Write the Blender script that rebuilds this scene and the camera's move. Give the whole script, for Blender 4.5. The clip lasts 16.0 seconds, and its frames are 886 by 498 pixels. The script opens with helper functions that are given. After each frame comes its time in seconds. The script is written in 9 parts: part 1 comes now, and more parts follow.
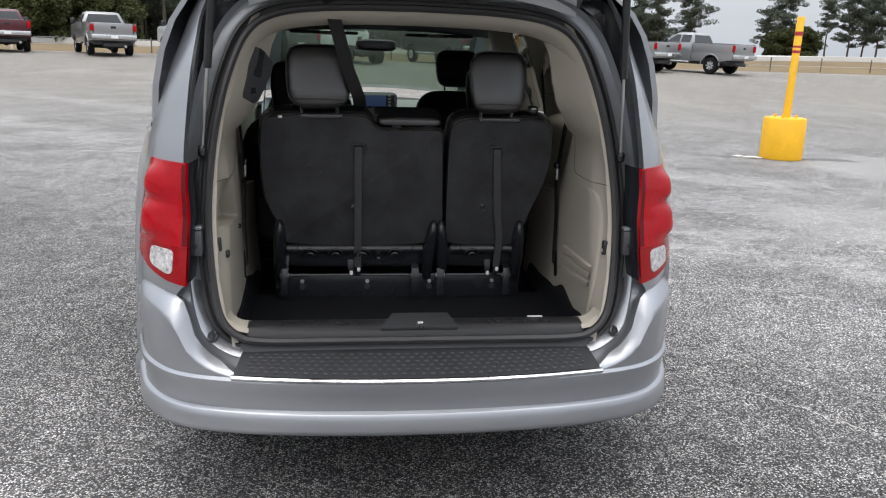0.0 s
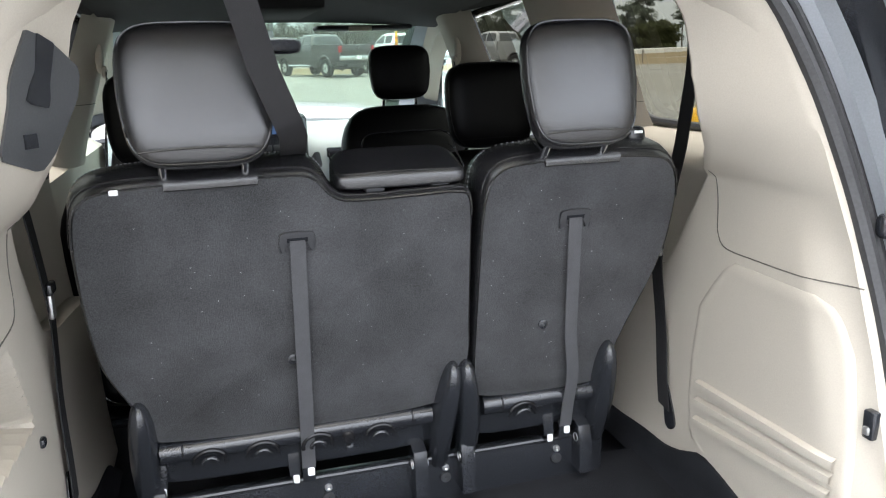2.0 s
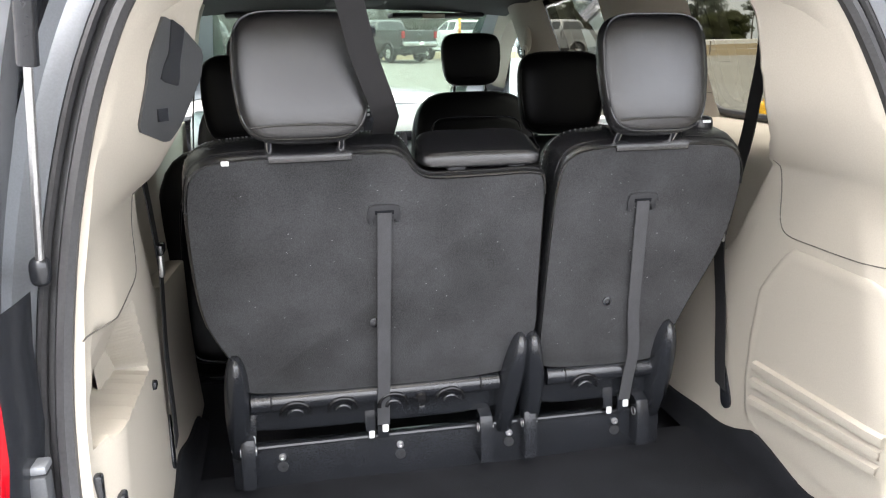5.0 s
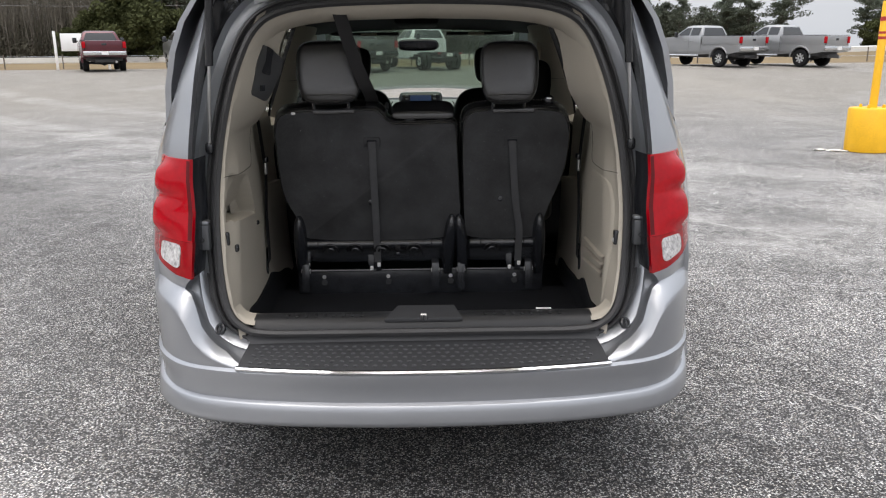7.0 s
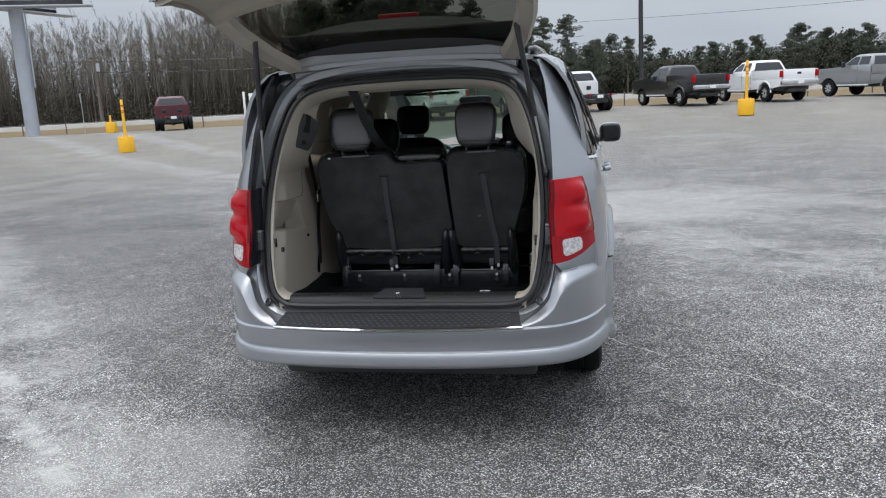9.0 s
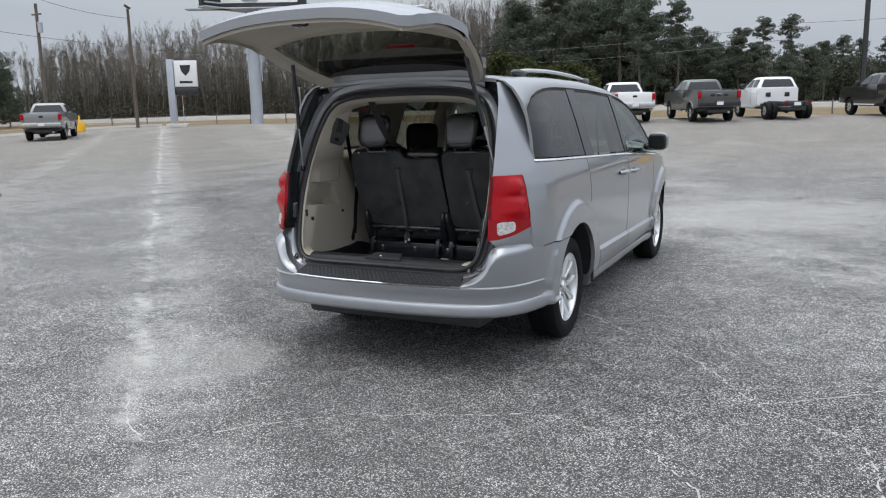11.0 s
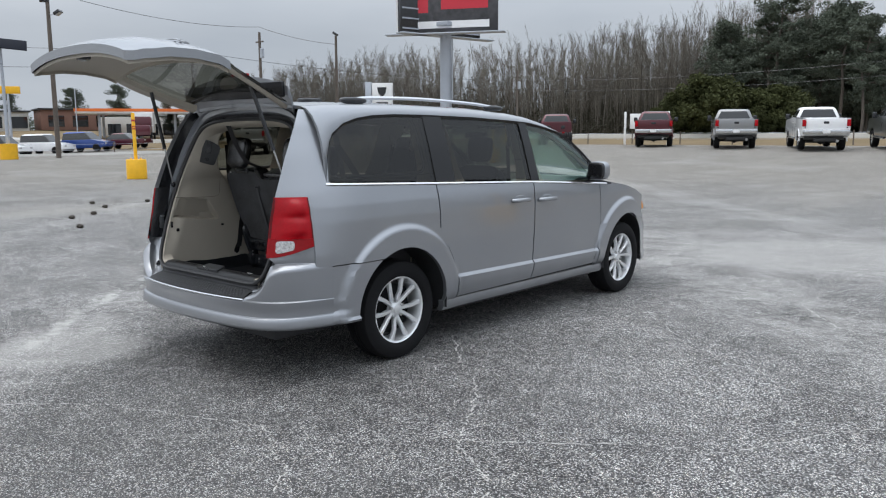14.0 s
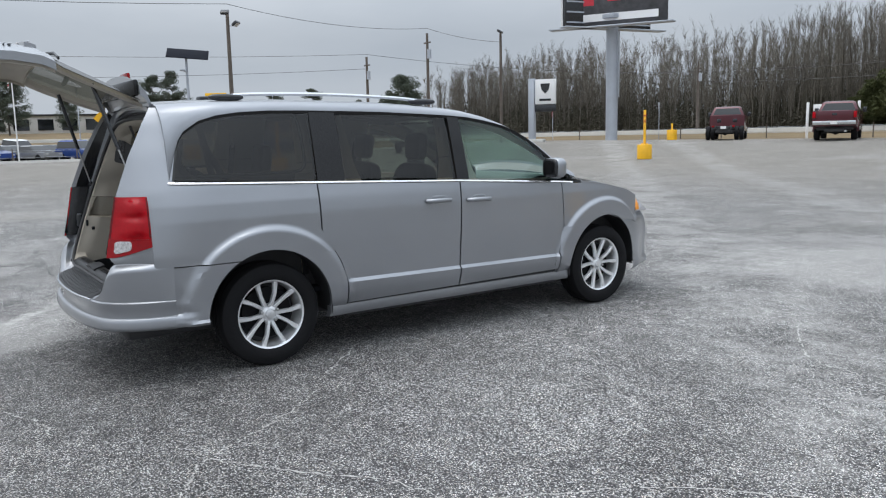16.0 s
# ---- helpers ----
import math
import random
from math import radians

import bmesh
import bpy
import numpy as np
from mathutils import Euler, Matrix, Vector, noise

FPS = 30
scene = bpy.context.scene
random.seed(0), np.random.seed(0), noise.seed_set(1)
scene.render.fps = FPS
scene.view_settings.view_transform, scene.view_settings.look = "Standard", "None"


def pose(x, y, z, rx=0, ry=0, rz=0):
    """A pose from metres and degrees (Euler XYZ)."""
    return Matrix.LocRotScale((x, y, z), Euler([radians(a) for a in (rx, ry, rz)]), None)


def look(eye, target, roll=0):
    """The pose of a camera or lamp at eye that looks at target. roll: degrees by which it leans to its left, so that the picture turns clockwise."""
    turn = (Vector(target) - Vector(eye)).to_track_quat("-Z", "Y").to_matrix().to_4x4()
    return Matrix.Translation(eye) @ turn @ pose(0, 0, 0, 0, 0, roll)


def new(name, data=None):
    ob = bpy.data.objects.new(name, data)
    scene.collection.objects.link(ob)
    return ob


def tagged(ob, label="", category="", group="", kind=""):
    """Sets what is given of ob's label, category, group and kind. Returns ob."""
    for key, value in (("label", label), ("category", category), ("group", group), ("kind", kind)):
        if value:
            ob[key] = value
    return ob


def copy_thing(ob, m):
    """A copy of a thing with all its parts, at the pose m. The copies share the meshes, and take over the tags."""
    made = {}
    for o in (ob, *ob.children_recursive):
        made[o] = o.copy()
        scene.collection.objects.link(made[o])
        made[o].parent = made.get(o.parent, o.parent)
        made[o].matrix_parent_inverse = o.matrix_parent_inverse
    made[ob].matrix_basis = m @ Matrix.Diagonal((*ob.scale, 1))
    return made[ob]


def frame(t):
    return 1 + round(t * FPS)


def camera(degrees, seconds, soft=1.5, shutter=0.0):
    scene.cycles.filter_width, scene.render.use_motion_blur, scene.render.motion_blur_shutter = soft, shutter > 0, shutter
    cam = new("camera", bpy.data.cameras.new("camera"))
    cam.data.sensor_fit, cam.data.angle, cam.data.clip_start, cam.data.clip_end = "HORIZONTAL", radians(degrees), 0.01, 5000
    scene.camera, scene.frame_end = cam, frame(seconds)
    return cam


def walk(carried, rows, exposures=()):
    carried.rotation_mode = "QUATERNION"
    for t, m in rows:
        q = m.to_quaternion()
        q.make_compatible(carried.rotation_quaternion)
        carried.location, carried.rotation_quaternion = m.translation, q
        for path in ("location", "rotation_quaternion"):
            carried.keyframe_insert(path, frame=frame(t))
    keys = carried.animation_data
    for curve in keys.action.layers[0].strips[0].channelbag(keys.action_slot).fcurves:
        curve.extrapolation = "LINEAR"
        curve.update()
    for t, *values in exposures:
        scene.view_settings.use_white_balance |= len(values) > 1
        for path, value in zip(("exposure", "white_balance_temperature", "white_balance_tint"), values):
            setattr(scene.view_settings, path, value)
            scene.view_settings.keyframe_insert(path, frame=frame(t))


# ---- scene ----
cam = camera(58.8, 16.0, soft=1.15)
PATH = [
    (0, (-0.246, -2.263, 1.519), (0.007, -0.341, 1.028), 1.8),
    (0.5, (-0.235, -1.956, 1.532), (0.023, -0.035, 1.04), 1.7),
    (1, (-0.298, -1.596, 1.487), (-0.006, 0.322, 0.999), 1.0),
    (1.5, (-0.342, -1.158, 1.477), (0.026, 0.746, 0.988), -0.3),
    (2, (-0.308, -0.667, 1.458), (0.222, 1.204, 0.989), -1.6),
    (2.5, (-0.327, -0.292, 1.446), (0.384, 1.515, 0.967), -3.2),
    (3, (-0.29, -0.003, 1.46), (0.52, 1.759, 0.97), -3.5),
    (3.5, (-0.265, 0.117, 1.451), (0.542, 1.877, 0.948), -2.6),
    (4, (-0.336, -0.073, 1.445), (0.355, 1.73, 0.925), -1.8),
    (4.2, (-0.386, -0.214, 1.446), (0.234, 1.615, 0.926), -1.6),
    (6.3, (-0.194, -1.714, 1.486), (-0.034, 0.221, 1.007), 0.3),
    (6.5, (-0.115, -1.879, 1.465), (0.012, 0.058, 0.986), 0.1),
    (7, (0.017, -2.273, 1.473), (0.055, -0.332, 0.993), -0.5),
    (7.5, (0.175, -2.616, 1.502), (0.113, -0.671, 1.038), -1.2),
    (8, (0.474, -2.836, 1.493), (0.299, -0.891, 1.063), -1.9),
    (8.5, (0.707, -3.093, 1.497), (0.423, -1.153, 1.103), -2.5),
    (9, (0.913, -3.325, 1.521), (0.526, -1.397, 1.158), -3.1),
    (9.2, (1.017, -3.377, 1.509), (0.596, -1.454, 1.153), -3.3),
    (11.3, (2.699, -4.088, 1.546), (1.769, -2.353, 1.194), -0.6),
    (11.5, (2.873, -4.12, 1.52), (1.905, -2.407, 1.165), -0.1),
    (12, (3.288, -4.087, 1.559), (2.247, -2.417, 1.199), 1.1),
    (12.5, (3.704, -3.885, 1.581), (2.625, -2.233, 1.256), 1.9),
    (13, (3.991, -3.516, 1.567), (2.854, -1.899, 1.262), 1.4),
    (13.5, (4.348, -3.14, 1.539), (3.121, -1.588, 1.247), 0.5),
    (14, (4.655, -2.72, 1.538), (3.34, -1.241, 1.25), -0.3),
    (14.5, (4.927, -2.24, 1.535), (3.526, -0.842, 1.246), -0.7),
    (15, (5.246, -1.815, 1.54), (3.762, -0.507, 1.251), -0.9),
    (15.5, (5.478, -1.339, 1.518), (3.918, -0.121, 1.227), -1.0),
    (16, (5.743, -0.894, 1.498), (4.112, 0.227, 1.21), -1.2),
]
walk(cam, [(t, look(eye, target, roll)) for t, eye, target, roll in PATH],
     exposures=[(0.0, 0.45, 6850, 13), (1.0, 0.72, 6750, 13), (1.5, 1.3, 6600, 12), (2.0, 2.6, 6650, 12), (2.5, 2.98, 6700, 12), (3.0, 3.15, 6750, 12), (3.5, 3.4, 6850, 12), (4.2, 3.45, 6850, 13),
                (6.3, 0.78, 7200, 15), (7.0, 0.52, 7050, 14), (8.0, 0.28, 6550, 11), (9.0, 0.18, 6550, 11), (11.3, 0.12, 6650, 11), (16.0, 0.08, 6500, 10)])

# ---- daylight: low overcast, soft sun behind cloud ----
world = bpy.data.worlds.new("overcast_sky")
scene.world = world
world.use_nodes = True
wn, wl = world.node_tree.nodes, world.node_tree.links
wn.clear()
w_out = wn.new("ShaderNodeOutputWorld")
w_bg = wn.new("ShaderNodeBackground")
w_sky = wn.new("ShaderNodeTexSky")
w_sky.sky_type = "NISHITA"
w_sky.sun_disc = False
w_sky.sun_elevation = radians(48)
w_sky.sun_rotation = radians(200)
w_sky.air_density, w_sky.dust_density, w_sky.ozone_density = 1.0, 4.0, 1.0
w_hsv = wn.new("ShaderNodeHueSaturation")
w_hsv.inputs["Saturation"].default_value = 0.35
w_co = wn.new("ShaderNodeTexCoord")
w_map = wn.new("ShaderNodeMapping")
w_map.inputs["Scale"].default_value = (1.0, 1.0, 3.5)
w_no = wn.new("ShaderNodeTexNoise")
w_no.inputs["Scale"].default_value = 2.2
w_no.inputs["Detail"].default_value = 6
w_no.inputs["Roughness"].default_value = 0.5
w_ramp = wn.new("ShaderNodeValToRGB")
w_ramp.color_ramp.elements[0].position, w_ramp.color_ramp.elements[0].color = 0.3, (5.15, 5.85, 6.75, 1)
w_ramp.color_ramp.elements[1].position, w_ramp.color_ramp.elements[1].color = 0.7, (6.85, 7.5, 8.3, 1)
w_mix = wn.new("ShaderNodeMix")
w_mix.data_type = "RGBA"
w_mix.inputs["Factor"].default_value = 0.85
wl.new(w_co.outputs["Generated"], w_map.inputs["Vector"])
wl.new(w_map.outputs["Vector"], w_no.inputs["Vector"])
wl.new(w_no.outputs["Fac"], w_ramp.inputs["Fac"])
wl.new(w_sky.outputs["Color"], w_hsv.inputs["Color"])
wl.new(w_hsv.outputs["Color"], w_mix.inputs["A"])
wl.new(w_ramp.outputs["Color"], w_mix.inputs["B"])
# an overcast sky is brightest overhead
w_sep = wn.new("ShaderNodeSeparateXYZ")
wl.new(w_co.outputs["Generated"], w_sep.inputs["Vector"])
w_up = wn.new("ShaderNodeMapRange")
w_up.inputs["From Min"].default_value, w_up.inputs["From Max"].default_value = 0.12, 0.95
w_up.inputs["To Min"].default_value, w_up.inputs["To Max"].default_value = 0.82, 2.6
wl.new(w_sep.outputs["Z"], w_up.inputs["Value"])
w_mul = wn.new("ShaderNodeVectorMath")
w_mul.operation = "SCALE"
wl.new(w_mix.outputs["Result"], w_mul.inputs[0])
wl.new(w_up.outputs["Result"], w_mul.inputs["Scale"])
wl.new(w_mul.outputs["Vector"], w_bg.inputs["Color"])
w_bg.inputs["Strength"].default_value = 0.1
wl.new(w_bg.outputs["Background"], w_out.inputs["Surface"])

sun_data = bpy.data.lights.new("sun", "SUN")
sun_data.energy, sun_data.angle, sun_data.color = 1.15, radians(50), (1.0, 0.97, 0.93)
sun = new("sun", sun_data)
sun.matrix_world = look((0, 0, 30), (1, 6, 0))

# ---- materials ----
def material(name, color, rough=0.5, metal=0.0, var=0.12, scale=6.0, fine=80.0, bump=0.05, depth=0.002, coat=0.0, spec=0.5, dark=None, sheen=0.0):
    """A surface with variation at two scales: broad patches and fine grain, and a fine relief."""
    m = bpy.data.materials.new(name)
    m.use_nodes = True
    n, l = m.node_tree.nodes, m.node_tree.links
    b = n["Principled BSDF"]
    co = n.new("ShaderNodeTexCoord")
    big, small = n.new("ShaderNodeTexNoise"), n.new("ShaderNodeTexNoise")
    for node, s, d in ((big, scale, 4), (small, fine, 2)):
        node.inputs["Scale"].default_value, node.inputs["Detail"].default_value = s, d
        l.new(co.outputs["Object"], node.inputs["Vector"])
    add = n.new("ShaderNodeMath")
    add.operation = "ADD"
    l.new(big.outputs["Fac"], add.inputs[0])
    l.new(small.outputs["Fac"], add.inputs[1])
    ramp = n.new("ShaderNodeMapRange")
    ramp.inputs["From Min"].default_value, ramp.inputs["From Max"].default_value = 0.6, 1.4
    l.new(add.outputs[0], ramp.inputs["Value"])
    mix = n.new("ShaderNodeMix")
    mix.data_type = "RGBA"
    c = Vector(color)
    low = Vector(dark) if dark else c * (1 - var)
    mix.inputs["A"].default_value = (*low, 1)
    mix.inputs["B"].default_value = (*[min(1, v * (1 + var)) for v in c], 1)
    l.new(ramp.outputs["Result"], mix.inputs["Factor"])
    l.new(mix.outputs["Result"], b.inputs["Base Color"])
    rr = n.new("ShaderNodeMapRange")
    rr.inputs["To Min"].default_value, rr.inputs["To Max"].default_value = max(0.02, rough * 0.85), min(1, rough * 1.15)
    l.new(big.outputs["Fac"], rr.inputs["Value"])
    l.new(rr.outputs["Result"], b.inputs["Roughness"])
    b.inputs["Metallic"].default_value = metal
    b.inputs["Coat Weight"].default_value = coat
    b.inputs["Coat Roughness"].default_value = 0.06
    b.inputs["Specular IOR Level"].default_value = spec
    b.inputs["Sheen Weight"].default_value = sheen
    if bump:
        bn = n.new("ShaderNodeBump")
        bn.inputs["Strength"].default_value, bn.inputs["Distance"].default_value = bump, depth
        l.new(small.outputs["Fac"], bn.inputs["Height"])
        l.new(bn.outputs["Normal"], b.inputs["Normal"])
    return m


def leather(name, color, rough=0.235, spec=0.85):
    m = material(name, color, rough=rough, var=0.1, scale=5, fine=60, bump=0, spec=spec)
    n, l = m.node_tree.nodes, m.node_tree.links
    co = n.new("ShaderNodeTexCoord")
    v = n.new("ShaderNodeTexVoronoi")
    v.inputs["Scale"].default_value = 820
    l.new(co.outputs["Object"], v.inputs["Vector"])
    bn = n.new("ShaderNodeBump")
    bn.inputs["Strength"].default_value, bn.inputs["Distance"].default_value = 0.36, 0.0007
    l.new(v.outputs["Distance"], bn.inputs["Height"])
    l.new(bn.outputs["Normal"], n["Principled BSDF"].inputs["Normal"])
    return m


def glass(name, color, rough=0.02):
    """Thin glazing: part of the light goes straight through with a tint, the rest is reflected."""
    m = bpy.data.materials.new(name)
    m.use_nodes = True
    n, l = m.node_tree.nodes, m.node_tree.links
    n.clear()
    out, tr, gl, mx, fr = (n.new("ShaderNode" + k) for k in ("OutputMaterial", "BsdfTransparent", "BsdfGlossy", "MixShader", "LayerWeight"))
    pw, ma = n.new("ShaderNodeMath"), n.new("ShaderNodeMath")
    pw.operation, ma.operation = "POWER", "MULTIPLY_ADD"
    pw.inputs[1].default_value = 4.0
    ma.inputs[1].default_value, ma.inputs[2].default_value = 0.75, 0.05
    tr.inputs["Color"].default_value = (*color, 1)
    gl.inputs["Roughness"].default_value = rough
    fr.inputs["Blend"].default_value = 0.5
    l.new(fr.outputs["Facing"], pw.inputs[0])
    l.new(pw.outputs[0], ma.inputs[0])
    l.new(ma.outputs[0], mx.inputs["Fac"])
    l.new(tr.outputs["BSDF"], mx.inputs[1])
    l.new(gl.outputs["BSDF"], mx.inputs[2])
    l.new(mx.outputs["Shader"], out.inputs["Surface"])
    return m


def glow(name, color, strength):
    m = bpy.data.materials.new(name)
    m.use_nodes = True
    b = m.node_tree.nodes["Principled BSDF"]
    b.inputs["Base Color"].default_value = (0.02, 0.02, 0.02, 1)
    b.inputs["Emission Color"].default_value = (*color, 1)
    b.inputs["Emission Strength"].default_value = strength
    return m


def lens(name, color, trans=0.0, rough=0.08):
    """Moulded lamp plastic with fine ribs under a clear gloss."""
    m = material(name, color, rough=rough, var=0.16, scale=14, fine=60, bump=0.02, depth=0.001, coat=0.35, spec=0.12)
    return m


SILVER = material("silver_paint", (0.322, 0.334, 0.356), rough=0.34, metal=0.74, var=0.05, scale=2.5, fine=900, bump=0.02, depth=0.0004, coat=1.0)
SILVER_JAMB = material("silver_jamb_paint", (0.27, 0.283, 0.30), rough=0.42, metal=0.55, var=0.1, scale=5, fine=300, bump=0.03, coat=0.3)
RUBBER = material("black_rubber", (0.036, 0.036, 0.038), rough=0.5, var=0.3, scale=9, fine=200, bump=0.15, depth=0.001)
TYRE = material("tyre_rubber", (0.009, 0.009, 0.010), spec=0.2, rough=0.75, var=0.35, scale=7, fine=120, bump=0.3, depth=0.002)
SWITCH_GREY = material("grey_switch_plastic", (0.055, 0.057, 0.060), rough=0.5, var=0.15, scale=8, fine=350, bump=0.15, depth=0.0006)
SOLAR = material("dark_solar_cells", (0.010, 0.012, 0.018), rough=0.8, var=0.3, scale=3, fine=20, bump=0, spec=0.1)
STUD = material("worn_step_studs", (0.075, 0.077, 0.082), rough=0.4, var=0.3, scale=20, fine=200, bump=0.1)
BRACKET_GREY = material("bracket_primer_grey", (0.10, 0.105, 0.112), rough=0.45, metal=0.4, var=0.15, scale=9, fine=300, bump=0.05)
SCUFF = material("black_sill_plastic", (0.020, 0.0205, 0.022), rough=0.36, var=0.3, scale=8, fine=300, bump=0.2, depth=0.0008, spec=0.3)
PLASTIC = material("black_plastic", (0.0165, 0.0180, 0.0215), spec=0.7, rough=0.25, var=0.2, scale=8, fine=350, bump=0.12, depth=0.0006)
PLASTIC_MATT = material("dark_grey_plastic", (0.026, 0.027, 0.030), rough=0.55, var=0.2, scale=8, fine=350, bump=0.2, depth=0.0008)
BEIGE = material("beige_trim_plastic", (0.435, 0.397, 0.335), rough=0.62, var=0.07, scale=4, fine=420, bump=0.18, depth=0.0008)
CARPET = material("black_carpet", (0.0135, 0.0145, 0.0170), rough=0.95, var=0.4, scale=12, fine=500, bump=0.6, depth=0.003, spec=0.1)
SEAT_CARPET = material("charcoal_seat_carpet", (0.0340, 0.0348, 0.0372), rough=0.95, var=0.75, scale=9, fine=420, bump=0.5, depth=0.002, sheen=0.08)
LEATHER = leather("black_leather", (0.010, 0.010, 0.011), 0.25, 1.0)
# same leather for the seats further in, with the cabin's shade in its colour
SHADED_LEATHER = leather("shaded_black_leather", (0.003, 0.003, 0.0035), 0.30, 0.15)
STITCH = material("grey_stitching", (0.30, 0.30, 0.31), rough=0.8, var=0.2, scale=50, fine=800)
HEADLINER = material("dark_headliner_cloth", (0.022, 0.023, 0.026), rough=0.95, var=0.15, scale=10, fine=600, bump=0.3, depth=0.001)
BELT = material("dark_belt_webbing", (0.019, 0.0185, 0.0195), spec=0.25, rough=0.75, var=0.2, scale=30, fine=700, bump=0.5, depth=0.001)
BELT_STRIP = material("polished_metal_strip", (0.86, 0.87, 0.89), rough=0.2, metal=0.9, var=0.04, scale=8, fine=100, bump=0)
CHROME = material("chrome", (0.72, 0.73, 0.75), rough=0.09, metal=1.0, var=0.05, scale=8, fine=100, bump=0)
STEEL = material("zinc_steel", (0.55, 0.55, 0.55), rough=0.35, metal=0.9, var=0.15, scale=30, fine=300, bump=0.05)
ALLOY = material("silver_alloy", (0.84, 0.85, 0.86), rough=0.3, metal=0.7, var=0.08, scale=10, fine=300, bump=0.03, coat=0.5)
RED_LENS = lens("red_lamp_lens", (0.37, 0.0004, 0.006))
RED_DARK = lens("dark_red_lamp_border", (0.10, 0.0003, 0.002))
RED_DEEP = lens("deep_red_lamp_lens", (0.26, 0.001, 0.004))
CLEAR_LENS = material("clear_lamp_lens", (0.46, 0.45, 0.45), rough=0.12, var=0.65, scale=45, fine=130, bump=0.5, depth=0.004, spec=0.5)
AMBER = lens("amber_lamp_lens", (0.75, 0.28, 0.03))
TINT = glass("privacy_glass", (0.170, 0.168, 0.138))
CLEAR = glass("windscreen_glass", (0.54, 0.62, 0.56))
SIDE_GLASS = glass("front_door_glass", (0.74, 0.92, 0.90))
TRUCK_GLASS = material("far_car_glass", (0.012, 0.014, 0.016), rough=0.06, var=0.2, scale=2, fine=10, bump=0, spec=0.7)
GLOSS_BLACK = material("gloss_black_trim", (0.010, 0.010, 0.011), rough=0.18, var=0.1, scale=3, fine=100, bump=0, spec=0.35)
DASH = material("grey_dashboard", (0.24, 0.26, 0.26), rough=0.5, var=0.1, scale=4, fine=300, bump=0.15)
SCREEN = glow("screen_blue", (0.05, 0.12, 0.30), 0.14)
WHITE_PAINT = material("white_paint", (0.78, 0.78, 0.78), rough=0.35, var=0.04, scale=2, fine=40, bump=0, coat=0.5)
YELLOW = material("yellow_post_paint", (0.80, 0.43, 0.012), rough=0.5, var=0.12, scale=5, fine=60, bump=0.15, depth=0.004)
RED_BAND = material("red_reflective_tape", (0.42, 0.03, 0.03), rough=0.4, var=0.15, scale=20, fine=200)
GALV = material("galvanised_steel", (0.42, 0.45, 0.50), rough=0.5, metal=0.35, var=0.12, scale=1.5, fine=20, bump=0.05)
WOOD_POLE = material("weathered_pole_wood", (0.12, 0.10, 0.085), rough=0.9, var=0.35, scale=3, fine=30, bump=0.4, depth=0.01)
CONCRETE = material("pale_concrete", (0.55, 0.54, 0.51), rough=0.85, var=0.15, scale=0.6, fine=20, bump=0.2, depth=0.005)
BARK = material("tree_bark", (0.085, 0.072, 0.060), rough=0.95, var=0.4, scale=0.3, fine=6, bump=0)
TWIG = material("bare_twigs", (0.150, 0.136, 0.116), rough=0.95, var=0.45, scale=0.15, fine=3, bump=0, spec=0.1)
PINE = material("pine_needles", (0.088, 0.104, 0.080), rough=0.9, var=0.5, scale=0.5, fine=4, bump=0, spec=0.1)
SHRUB = material("shrub_leaves", (0.056, 0.064, 0.027), rough=0.9, var=0.45, scale=0.4, fine=5, bump=0, spec=0.1)
BRUSH_GREEN = material("dark_thicket", (0.060, 0.065, 0.048), rough=0.95, var=0.5, scale=0.25, fine=3, bump=0, spec=0.1)
BRUSH = material("winter_brush", (0.066, 0.062, 0.048), rough=0.95, var=0.5, scale=0.25, fine=3, bump=0, spec=0.1)


# ---- mesh helpers ----
def link_mesh(name, bm, mat, parent=None, label="", smooth=True, angle=40):
    me = bpy.data.meshes.new(name)
    bm.normal_update()
    bm.to_mesh(me)
    bm.free()
    me.materials.append(mat)
    if smooth:
        me.shade_smooth()
        me.set_sharp_from_angle(angle=radians(angle))
    ob = new(name, me)
    if parent:
        ob.parent = parent
    if label:
        ob["label"] = label
    return ob


def part(name, bm, mat, parent, label="", smooth=True, angle=40):
    return link_mesh(name, bm, mat, parent, label, smooth, angle)


def thing(name, label, category, m=None, group="", kind=""):
    ob = new(name)
    if m is not None:
        ob.matrix_basis = m
    return tagged(ob, label, category, group, kind)


def box(c, s, bevel=0.0, seg=2, m=None, bm=None):
    bm = bm or bmesh.new()
    mat = Matrix.LocRotScale(c, None, s)
    if m is not None:
        mat = m @ mat
    r = bmesh.ops.create_cube(bm, size=1.0, matrix=mat)
    if bevel:
        es = list({e for v in r["verts"] for e in v.link_edges})
        bmesh.ops.bevel(bm, geom=es, offset=bevel, segments=seg, profile=0.5, affect="EDGES", clamp_overlap=True)
    return bm


def loft(rings, close_ring=True, caps=True, bm=None):
    """Skin through rings of equal length."""
    bm = bm or bmesh.new()
    vs = [[bm.verts.new(p) for p in r] for r in rings]
    n = len(rings[0])
    for a, b in zip(vs, vs[1:]):
        for i in range(n if close_ring else n - 1):
            j = (i + 1) % n
            bm.faces.new((a[i], a[j], b[j], b[i]))
    if caps and close_ring:
        bm.faces.new(vs[0][::-1])
        bm.faces.new(vs[-1])
    return bm


